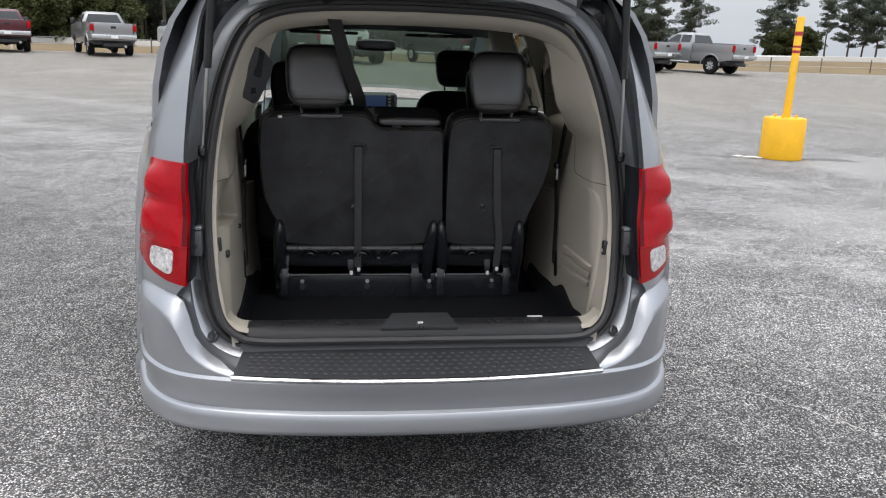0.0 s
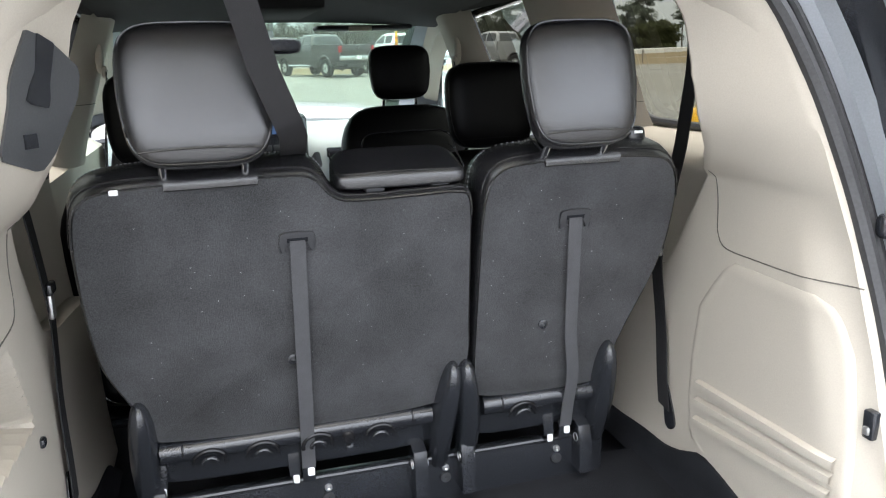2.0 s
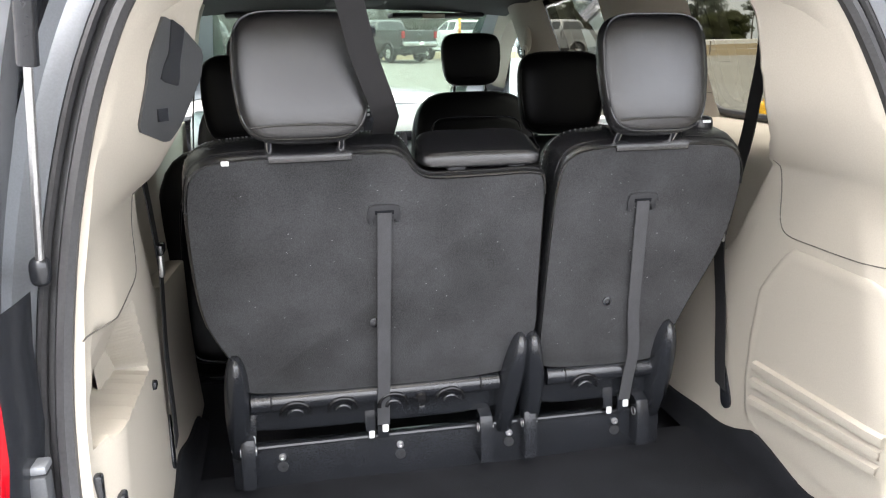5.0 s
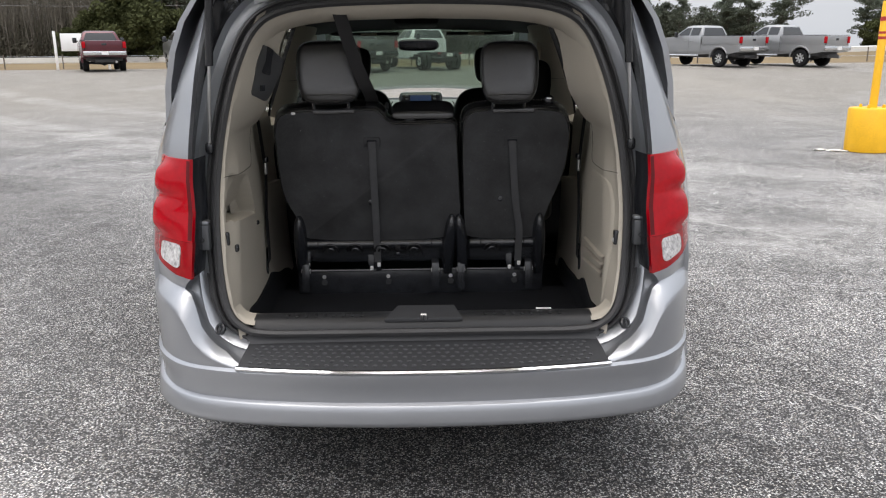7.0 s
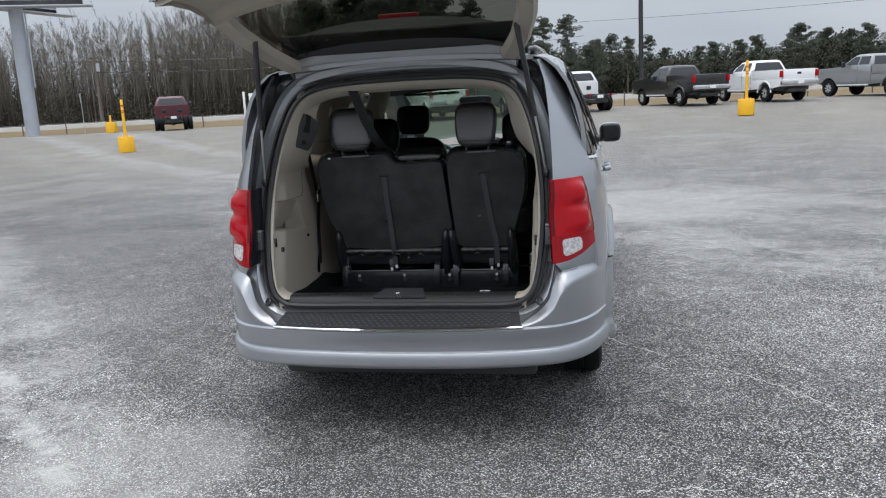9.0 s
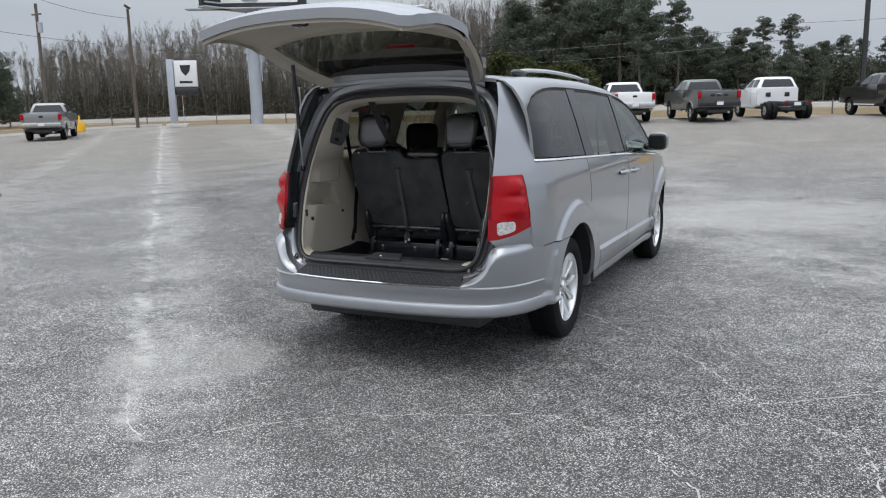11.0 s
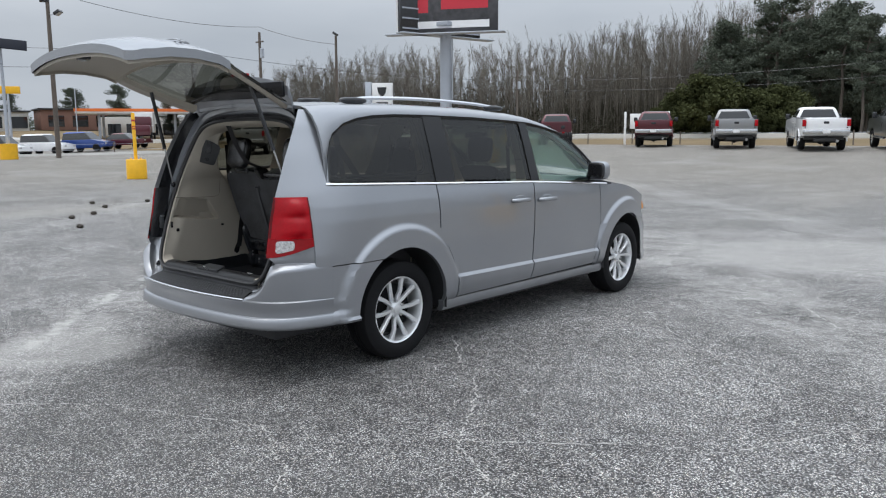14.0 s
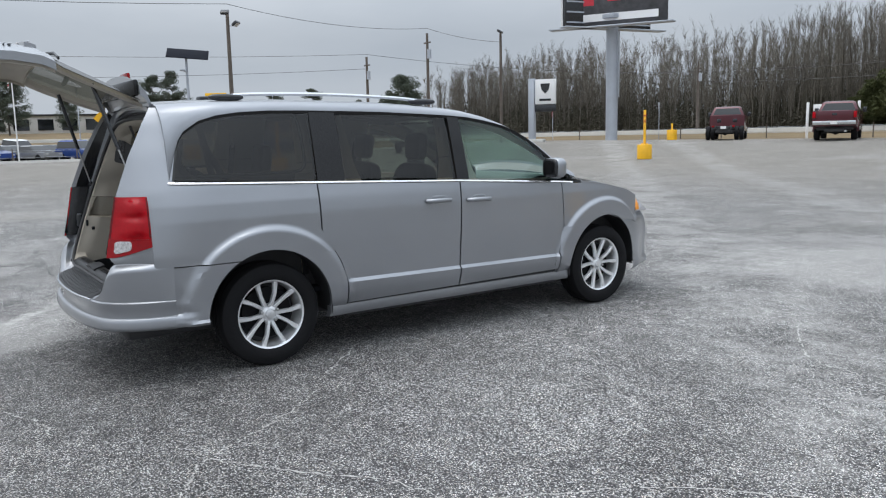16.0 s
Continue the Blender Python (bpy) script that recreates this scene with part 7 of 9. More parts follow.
def pickup(mat, label, bed=True, trim_chrome=True, plain_tail=True):
    """A full-size crew-cab truck; its tail towards -y, origin on the ground at its middle."""
    t = thing("pickup_truck" if bed else "chassis_cab_truck", label, "truck", group="trucks parked along the lot edge")
    L, W = 2.95, 0.98
    hubs = (-1.75, 1.95)
    low, fl = 0.62, 1.02

    def arch(c, r=0.50, z=0.42):
        return [(c + r * math.cos(a), z + r * math.sin(a)) for a in (math.pi * k / 10 for k in range(11))]
    if bed:
        prof = [(-L, 0.70)] + arch(hubs[0])[::-1][0:0] + [(hubs[0] - 0.50, low)] + arch(hubs[0])[::-1][1:-1] + [(hubs[0] + 0.50, low), (-0.55, 0.56), (hubs[1] - 0.50, 0.56)] + arch(hubs[1])[::-1][1:-1] + [(hubs[1] + 0.50, 0.60), (L - 0.08, 0.62), (L, 0.80), (L - 0.02, 1.18), (L - 0.20, 1.32), (1.25, 1.40), (0.95, 1.42), (-0.62, 1.42), (-0.62, fl), (-L, fl)]
    else:
        prof = [(-0.62, low), (-0.55, 0.56), (hubs[1] - 0.50, 0.56)] + arch(hubs[1])[::-1][1:-1] + [(hubs[1] + 0.50, 0.60), (L - 0.08, 0.62), (L, 0.80), (L - 0.02, 1.18), (L - 0.20, 1.32), (1.25, 1.40), (0.95, 1.42), (-0.62, 1.42)]
    part("body", prism(prof, -W, W, side_place(0, 0), 0.04, 2), mat, t)
    # cab
    rings = []
    for z, ya, yb, hw in ((1.38, -0.62, 1.30, 0.96), (1.45, -0.61, 1.22, 0.94), (1.70, -0.52, 0.90, 0.83), (1.88, -0.44, 0.62, 0.75), (1.94, -0.34, 0.48, 0.66), (1.955, -0.15, 0.30, 0.45)):
        rings.append([Vector(p) for p in ((-hw, ya + 0.05, z), (-hw + 0.08, ya, z), (hw - 0.08, ya, z), (hw, ya + 0.05, z), (hw, yb - 0.12, z), (hw - 0.12, yb, z), (-hw + 0.12, yb, z), (-hw, yb - 0.12, z))])
    part("cab", loft(rings), mat, t)

    def lerp_cab(z):
        return (interp(z, [1.45, 1.70, 1.88], [-0.61, -0.52, -0.44]), interp(z, [1.45, 1.70, 1.88], [1.22, 0.90, 0.62]), interp(z, [1.45, 1.70, 1.88], [0.94, 0.83, 0.75]))
    zs = (1.47, 1.60, 1.72, 1.84)
    part("rear_window", loft([[Vector((s * (lerp_cab(z)[2] - 0.14), lerp_cab(z)[0] - 0.006, z)) for s in (-1, 1)] for z in zs], close_ring=False), TRUCK_GLASS, t, "dark rear cab window")
    part("windscreen", loft([[Vector((s * (lerp_cab(z)[2] - 0.12), lerp_cab(z)[1] + 0.010, z)) for s in (-1, 1)] for z in zs], close_ring=False), TRUCK_GLASS, t)
    for s in (-1, 1):
        for ya, yb in ((-0.42, 0.14), (0.22, 0.95)):
            part("side_window", loft([[Vector((s * (lerp_cab(z)[2] + 0.008), min(y, lerp_cab(z)[1] - 0.20), z)) for y in (ya, yb)] for z in zs], close_ring=False), TRUCK_GLASS, t, "dark side window")
        mir = part("door_mirror", box((s * 1.14, 0.88, 1.50), (0.20, 0.09, 0.26), 0.03), PLASTIC, t)
        part("mirror_arm", box((s * 1.02, 0.90, 1.46), (0.10, 0.05, 0.05), 0.01), PLASTIC, mir)
        part("side_step", tube([(s * 1.0, -0.55, 0.52), (s * 1.0, 1.35, 0.52)], 0.05, 8), TRUCK_CHROME if trim_chrome else PLASTIC, t)
        for yh in (0.02, 0.40):
            part("door_handle", box((s * 0.992, yh - 0.02, 1.20), (0.03, 0.16, 0.035), 0.01), mat, t)
        for yg in (0.18, -0.60):
            part("door_gap", box((s * 0.9815, yg, 1.0), (0.004, 0.012, 0.76)), PLASTIC, t)
        part("headlight", box((s * 0.78, L - 0.03, 1.05), (0.30, 0.10, 0.20), 0.04), CLEAR_LENS, t)
        for hub in hubs:
            if bed or hub > 0:
                simple_wheel(t, Matrix.Translation((s * 0.84, hub, 0.40)) @ Euler((0, radians(90 * s), 0)).to_matrix().to_4x4())
    part("grille", box((0, L - 0.01, 1.0), (1.15, 0.06, 0.38), 0.03), PLASTIC, t)
    part("front_bumper", box((0, L + 0.02, 0.72), (1.96, 0.16, 0.26), 0.05), TRUCK_CHROME if trim_chrome else mat, t)
    part("chassis", box((0, -0.4, 0.50), (0.9, 4.9, 0.16), 0.03), RUBBER, t, "black chassis rails")
    part("underbody", box((0, 0.9 if not bed else 0.0, 0.60), (1.62, 3.3 if not bed else 5.1, 0.22), 0.03), RUBBER, t)
    part("rear_axle", tube([(-0.80, hubs[0], 0.40), (-0.15, hubs[0], 0.40), (0, hubs[0], 0.40), (0.15, hubs[0], 0.40), (0.80, hubs[0], 0.40)], 0.07, 8, radii=[0.06, 0.08, 0.15, 0.08, 0.06]), RUBBER, t)
    if bed:
        for s in (-1, 1):
            bedp = [(-L + 0.02, fl - 0.02), (-0.66, fl - 0.02), (-0.66, 1.46), (-L + 0.02, 1.44)]
            part("bed_side", prism(bedp, s * (W - 0.10), s * W, side_place(0, 0), 0.015), mat, t)
            part("wheel_arch", tube([(s * (W + 0.005), hubs[0] + 0.53 * math.cos(a), 0.42 + 0.53 * math.sin(a)) for a in (math.pi * k / 14 for k in range(15))], 0.035, 8), mat, t)
            part("bed_rail", box((s * (W - 0.05), -1.80, 1.465), (0.12, 2.28, 0.02), 0.006), PLASTIC, t)
            part("tail_light", box((s * (W - 0.075), -L + 0.005, 1.25), (0.155, 0.10, 0.30), 0.02), RED_LENS, t, "red tail light")
        gatep = part("tailgate", box((0, -L + 0.04, 1.22), (1.64, 0.09, 0.46), 0.025), mat, t)
        part("tailgate_handle", box((0, -L - 0.008, 1.27), (0.22, 0.012, 0.10), 0.01), PLASTIC if plain_tail else TRUCK_CHROME, gatep, "plain handle panel")
        if not plain_tail:
            for k in range(3):
                part("tailgate_bar", box((-0.30 + 0.30 * k, -L - 0.009, 1.24), (0.22, 0.01, 0.12), 0.01), BLACK, gatep, "plain dark raised bar")
        part("rear_bumper", box((0, -L - 0.07, 0.86), (1.92, 0.20, 0.20), 0.04), TRUCK_CHROME if trim_chrome else PLASTIC, t, "rear step bumper")
        part("licence_plate", box((0, -L - 0.175, 0.87), (0.30, 0.01, 0.15)), WHITE_PAINT, t, "pale licence plate")
        part("bed_floor", box((0, -1.80, 1.03), (1.76, 2.26, 0.04)), PLASTIC, t)
        part("muffler", tube([(0.5, -L + 0.1, 0.45), (0.5, -0.5, 0.48)], 0.06, 8), STEEL, t)
    else:
        for s in (-1, 1):
            for off in (0.0, -0.28):
                simple_wheel(t, Matrix.Translation((s * (0.93 + off), hubs[0], 0.40)) @ Euler((0, radians(90 * s), 0)).to_matrix().to_4x4(), w=0.23)
            part("frame_rail", box((s * 0.42, -1.75, 0.72), (0.09, 2.45, 0.20), 0.015), RUBBER, t, "bare black frame rail")
            part("tail_light", box((s * 0.55, -L + 0.02, 0.78), (0.14, 0.05, 0.10), 0.01), RED_DEEP, t)
            part("cab_vent", box((s * 0.45, -0.63, 1.12), (0.24, 0.02, 0.20), 0.01), PLASTIC, t)
        part("axle", tube([(-0.75, hubs[0], 0.42), (0.75, hubs[0], 0.42)], 0.09, 8), RUBBER, t)
        for k in range(3):
            part("cross_member", box((0, -1.0 - 0.85 * k, 0.72), (0.8, 0.10, 0.14), 0.01), RUBBER, t)
        part("tow_plate", box((0, -L + 0.05, 0.66), (0.50, 0.05, 0.22), 0.01), RUBBER, t)
        part("licence_plate", box((0.0, -L + 0.01, 0.72), (0.30, 0.01, 0.15)), WHITE_PAINT, t, "pale licence plate")
    return t


def stand(x, y, heading):
    """A pose on the ground whose +y points along heading (degrees from +x)."""
    return pose(x, y, ground_z(x, y) + 0.005, 0, 0, heading - 90)


def park(x, y, heading):
    """A vehicle's pose, tilted with the ground under its wheels."""
    a = radians(heading)
    ahead, behind = (ground_z(x + k * 1.8 * math.cos(a), y + k * 1.8 * math.sin(a)) for k in (1, -1))
    return pose(x, y, (ahead + behind) / 2 + 0.004, 0, 0, heading - 90) @ Euler((math.atan2(ahead - behind, 3.6), 0, 0)).to_matrix().to_4x4()


ROW_TURN = 115
maroon_pickup = pickup(MAROON, "maroon crew-cab pickup with chrome bumper, parked by the verge")
maroon_pickup.matrix_basis = park(-16.6, 39.6, ROW_TURN)
grey_pickup = pickup(GREY, "grey crew-cab pickup with chrome bumper, parked by the verge")
grey_pickup.matrix_basis = park(-11.7, 38.6, ROW_TURN)
white_pickup = pickup(WHITE, "white crew-cab pickup with chrome bumper, parked by the verge")
white_pickup.matrix_basis = park(-7.3, 37.6, ROW_TURN)
dark_pickup = pickup(DARK_GREY, "dark grey off-road pickup with black bumper and raised tailgate bars", trim_chrome=False, plain_tail=False)
dark_pickup.matrix_basis = park(-3.4, 37.4, ROW_TURN)
white_chassis = pickup(WHITE, "white chassis-cab truck with bare black frame rails", bed=False)
white_chassis.matrix_basis = park(-0.1, 38.2, ROW_TURN)
black_pickup = pickup(BLACK, "black crew-cab pickup with chrome bumper, parked by the verge")
black_pickup.matrix_basis = park(5.0, 38.8, ROW_TURN)
copy_thing(white_pickup, park(9.0, 38.8, ROW_TURN - 3))
copy_thing(grey_pickup, park(14.1, 38.4, ROW_TURN + 4))
copy_thing(grey_pickup, park(17.8, 38.0, ROW_TURN + 6))
red_chassis = pickup(MAROON, "maroon chassis-cab truck with bare frame and twin rear wheels", bed=False)
red_chassis.matrix_basis = park(-24.0, 40.6, ROW_TURN + 6)
copy_thing(grey_pickup, park(-36.6, 26.5, ROW_TURN + 18))


def far_car(mat, label, tall=False, group="cars on the far lot"):
    """A plain saloon or off-road car seen far away."""
    c = thing("off_road_car" if tall else "car", label, "car", group=group)
    h = 1.82 if tall else 1.45
    prof = [(-2.2, 0.45), (-1.75, 0.35)] + [(-1.3 + 0.40 * math.cos(a), 0.35 + 0.40 * math.sin(a)) for a in (math.pi - math.pi * k / 8 for k in range(9))] + [(0.9, 0.32)] + [(1.35 + 0.40 * math.cos(a), 0.35 + 0.40 * math.sin(a)) for a in (math.pi - math.pi * k / 8 for k in range(9))] + [(2.25, 0.45), (2.22, 0.85), (1.0, h * 0.60), (-2.0, h * 0.62), (-2.25, 0.85)]
    part("body", prism(prof, -0.88, 0.88, side_place(0, 0), 0.05, 2), mat, c)
    rings = [[Vector(p) for p in ((-hw, ya, z), (hw, ya, z), (hw, yb, z), (-hw, yb, z))] for z, ya, yb, hw in ((h * 0.60, -2.0 if tall else -1.7, 0.95, 0.83), (h * 0.95, -1.9 if tall else -1.05, 0.25, 0.68), (h, -1.6 if tall else -0.8, 0.1, 0.60))]
    part("cabin", loft(rings), TRUCK_GLASS, c)
    rings = [[Vector(p) for p in ((-hw, ya, z), (hw, ya, z), (hw, yb, z), (-hw, yb, z))] for z, ya, yb, hw in ((h * 0.94, -1.92 if tall else -1.08, 0.27, 0.70), (h * 1.005, -1.6 if tall else -0.8, 0.1, 0.61))]
    part("roof", loft(rings), mat, c)
    for s in (-1, 1):
        for y in (-1.3, 1.35):
            w = part("wheel", lathe([(0.001, 0.10), (0.20, 0.10), (0.21, 0.12), (0.34, 0.10), (0.36, 0.05), (0.36, -0.08)], 16, Matrix.Translation((s * 0.78, y, 0.36)) @ Euler((0, radians(90 * s), 0)).to_matrix().to_4x4()), TYRE, c)
        part("headlight", box((s * 0.65, 2.20, 0.72), (0.30, 0.08, 0.14), 0.02), CLEAR_LENS, c)
        part("tail_light", box((s * 0.68, -2.21, 0.80), (0.26, 0.06, 0.16), 0.02), RED_DEEP, c)
    return c


BLUE = paint("blue_car_paint", (0.02, 0.06, 0.25))
far_kinds = [far_car(WHITE, "white off-road car in a far dealer row", True), far_car(BLACK, "black car in a far dealer row"), far_car(GREY, "grey car in a far dealer row"), far_car(MAROON, "dark red car in a far dealer row"), far_car(BLUE, "blue off-road car in a far dealer row", True)]
rng = random.Random(7)
spots = []
for k in range(13):
    spots.append((-67.5 - 0.35 * k, 33.5 - 3.5 * k))
for row in range(3):
    for k in range(11):
        spots.append((-76.5 - 6.0 * row - 0.3 * k, 14 - 3.3 * k - 2 * row))
used = set()
for i, (x, y) in enumerate(spots):
    j = rng.choice([0, 0, 1, 2, 2, 3, 4, 0])
    m = park(x, y, 32 + rng.uniform(-3, 3))
    if j not in used:
        far_kinds[j].matrix_basis = m
        used.add(j)
    else:
        copy_thing(far_kinds[j], m)

# ---- yellow bollards ----
def bollard(tall=True, lean=0.0):
    b = thing("bollard", "yellow painted guard post with red bands in a concrete base" if tall else "yellow painted concrete base with a short stub", "bollard", group="yellow posts on the lot")
    base = lathe([(0.001, 0.0), (0.318, 0.0), (0.323, 0.03), (0.320, 0.62), (0.303, 0.645), (0.001, 0.65)], 36)
    part("base", base, YELLOW, b, "round yellow concrete base")
    top = 2.17 if tall else 1.05
    lm = Euler((0, radians(lean), 0)).to_matrix().to_4x4()
    p = part("post", lathe([(0.057, 0.63), (0.057, top - 0.01), (0.05, top), (0.001, top)], 20, lm), YELLOW, b)
    if tall:
        for z, h in ((top - 0.28, 0.06), (top - 0.46, 0.032), (top - 0.54, 0.042)):
            part("band", lathe([(0.0575, z), (0.059, z), (0.059, z + h), (0.0575, z + h)], 20, lm), RED_BAND, p, "red reflective band")
        for k in range(4):
            a = math.pi / 4 + k * math.pi / 2
            part("bolt", lathe([(0.022, 0.645), (0.022, 0.69), (0.001, 0.70)], 8, Matrix.Translation((0.16 * math.cos(a), 0.16 * math.sin(a), 0))), YELLOW, b)
    return b


post_a = bollard(True, 1.0)
post_a.matrix_basis = stand(6.68, 9.5, 90)
for x, y in ((-20.5, 10.2), (-18.4, 26.8), (6.9, 30.8)):
    copy_thing(post_a, stand(x, y, 30))
stub = bollard(False)
stub.matrix_basis = stand(-28.0, 40.4, 90)
low_block = thing("low_bollard", "low yellow painted block with a thin yellow post", "bollard", stand(-34.2, 21.0, 60))
part("block", box((0, 0, 0.17), (1.35, 0.7, 0.34), 0.05), YELLOW, low_block)
part("post", lathe([(0.04, 0.3), (0.04, 1.15), (0.001, 1.16)], 12), YELLOW, low_block)
copy_thing(stub, stand(-41.0, 32.0, 90))

# ---- verge: low concrete road edge, wire fence posts ----
edge_pts = curve([(x, y, 0) for x, y in ((140, 57), (90, 58), (50, 59), (10, 60), (-20, 60), (-40, 58), (-58, 54), (-80, 45), (-97, 28), (-103, 5), (-110, -25), (-126, -70))], 8)


for name, prof, mat, label, cat in (
        ("road", ((0.0, 0.30), (-9.5, 0.36)), ROAD, "pale concrete highway behind the grass verge", "road"),
        ("kerb", ((0.35, -0.05), (0.32, 0.34), (0.0, 0.36), (0.0, 0.0)), CONCRETE, "low pale concrete edge wall of the highway", "kerb")):
    rows = []
    for i, p in enumerate(edge_pts):
        d = edge_pts[min(i + 1, len(edge_pts) - 1)] - edge_pts[max(i - 1, 0)]
        n = Vector((-d.y, d.x, 0)).normalized()
        z = ground_z(p.x, p.y) - 0.06
        rows.append([p + n * o + Vector((0, 0, z + h)) for o, h in prof])
    tagged(link_mesh(name, loft(rows, close_ring=False), mat), label, cat, kind="structure")

fence = thing("wire_fence", "low weathered wire fence along the grass verge", "fence")
fence_line = [(40 - 3.4 * k, 45.5) for k in range(25)] + [(-45.5, 42 - 3.4 * k) for k in range(14)]
for x, y in fence_line:
    z = ground_z(x, y) - 0.06
    part("post", tube([(x, y, z), (x, y, z + 0.85)], 0.04, 6), WOOD_POLE, fence)
for h in (0.35, 0.72):
    part("wire", tube([(x, y, ground_z(x, y) - 0.06 + h) for x, y in fence_line], 0.008, 4), GALV, fence, "thin fence wire")
tagged(link_mesh("kerb", loft([[Vector((x, y, ground_z(x, y) + h)) for x, h in ((LOT_LEFT - 0.25, -0.08), (LOT_LEFT - 0.25, 0.13), (LOT_LEFT + 0.02, 0.14), (LOT_LEFT + 0.06, -0.02))] for y in (-90, -50, -20, 0, 12, 20, 26, 30, 34, 38, 42)], close_ring=False), CONCRETE), "weathered concrete kerb along the lot edge", "kerb", kind="structure")


# ---- poles, signs ----
def pole(name, label, category, x, y, h, r=0.13, mat=None, lean=0.0):
    t = thing(name, label, category, stand(x, y, 90))
    part("pole", tube([(0, 0, -0.3), (lean * 0.5, 0, h / 2), (lean, 0, h)], r, 10, radii=[r, r * 0.9, r * 0.7]), mat or WOOD_POLE, t)
    return t


def flood(parent, x, y, z, turn):
    m = Matrix.Translation((x, y, z)) @ Euler((radians(35), 0, radians(turn))).to_matrix().to_4x4()
    f = part("floodlight", box((0, 0, 0), (0.46, 0.34, 0.16), 0.03, m=m), PLASTIC, parent, "dark floodlight head")
    part("flood_glass", box((0, 0, -0.082), (0.38, 0.27, 0.01), m=m), CLEAR_LENS, f)


lamp_a = pole("light_pole", "wooden pole with two floodlights beside the kerb", "light pole", -38.6, 15.2, 8.1)
flood(lamp_a, -0.1, -0.1, 8.15, 60)
flood(lamp_a, 0.35, 0.35, 7.5, -50)
part("bracket", tube([(0, 0, 7.4), (0.35, 0.35, 7.4)], 0.03, 6), GALV, lamp_a)
solar = pole("solar_light_pole", "steel pole with a tilted dark solar panel on a yellow base", "light pole", -38.5, 12.7, 5.5, 0.09, GALV)
part("solar_panel", box((0, 0, 0), (2.2, 1.2, 0.05), 0.01, m=Matrix.Translation((0, 0.1, 5.75)) @ Euler((radians(28), radians(4), radians(70))).to_matrix().to_4x4()), SOLAR, solar, "dark tilted solar panel")
part("lamp_arm", tube([(0, 0, 4.8), (0.25, -0.2, 4.8), (0.55, -0.4, 4.85)], 0.04, 8), GALV, solar)
part("lamp_head", box((0.60, -0.42, 4.83), (0.35, 0.22, 0.09), 0.03), GALV, solar)
part("base", lathe([(0.001, 0), (0.42, 0), (0.42, 0.78), (0.001, 0.80)], 20), YELLOW, solar, "yellow concrete base")
lamp_b = pole("light_pole", "wooden pole with floodlights beside the sign", "light pole", -41.0, 36.8, 8.0)
flood(lamp_b, 0.25, -0.25, 8.1, 120)
for x, y, h in ((-54.5, 33.0, 7.7), (-46.0, 33.6, 8.5), (-45.8, 66.0, 7.0)):
    u = pole("utility_pole", "dark wooden utility pole with a small transformer", "utility pole", x, y, h, 0.14)
    part("transformer", lathe([(0.001, h - 1.9), (0.16, h - 1.9), (0.16, h - 1.2), (0.001, h - 1.15)], 12, Matrix.Translation((0.25, 0, 0))), GALV, u)
    part("crossarm", box((0, 0, h - 0.7), (0.9, 0.08, 0.10)), WOOD_POLE, u)
pole("light_pole", "tall dark mast beyond the truck row", "light pole", 4.6, 64.0, 14.5, 0.2, PLASTIC)
wires = thing("overhead_wires", "thin dark overhead wires strung between the poles", "wire")


def wire(a, b, sag):
    pts = [Vector(a).lerp(Vector(b), k / 14) - Vector((0, 0, sag * 4 * (k / 14) * (1 - k / 14))) for k in range(15)]
    part("wire", tube(pts, 0.016, 4), PLASTIC, wires)


wire((-38.6, 15.2, 9.0), (-46.0, 33.6, 9.6), 0.5)
wire((-46.0, 33.6, 9.6), (-41.0, 36.8, 8.2), 0.2)
wire((-38.6, 15.2, 9.0), (-34, -40, 9.0), 1.2)
wire((-54.5, 33.0, 8.4), (-75, -45, 11.0), 1.5)
wire((-54.5, 33.0, 7.2), (-75, -45, 8.5), 1.5)
wire((-54.5, 33.0, 8.4), (-45.8, 66.0, 7.2), 0.6)
wire((-45.8, 66.0, 7.2), (0, 70, 8.0), 0.8)
wire((-45.8, 66.0, 6.2), (0, 70, 6.8), 0.8)
wire((60, 62, 9.6), (140, 40, 12.0), 0.8)
wire((60, 62, 8.9), (140, 40, 11.2), 0.8)
wire((0, 70, 8.0), (60, 62, 9.6), 0.8)

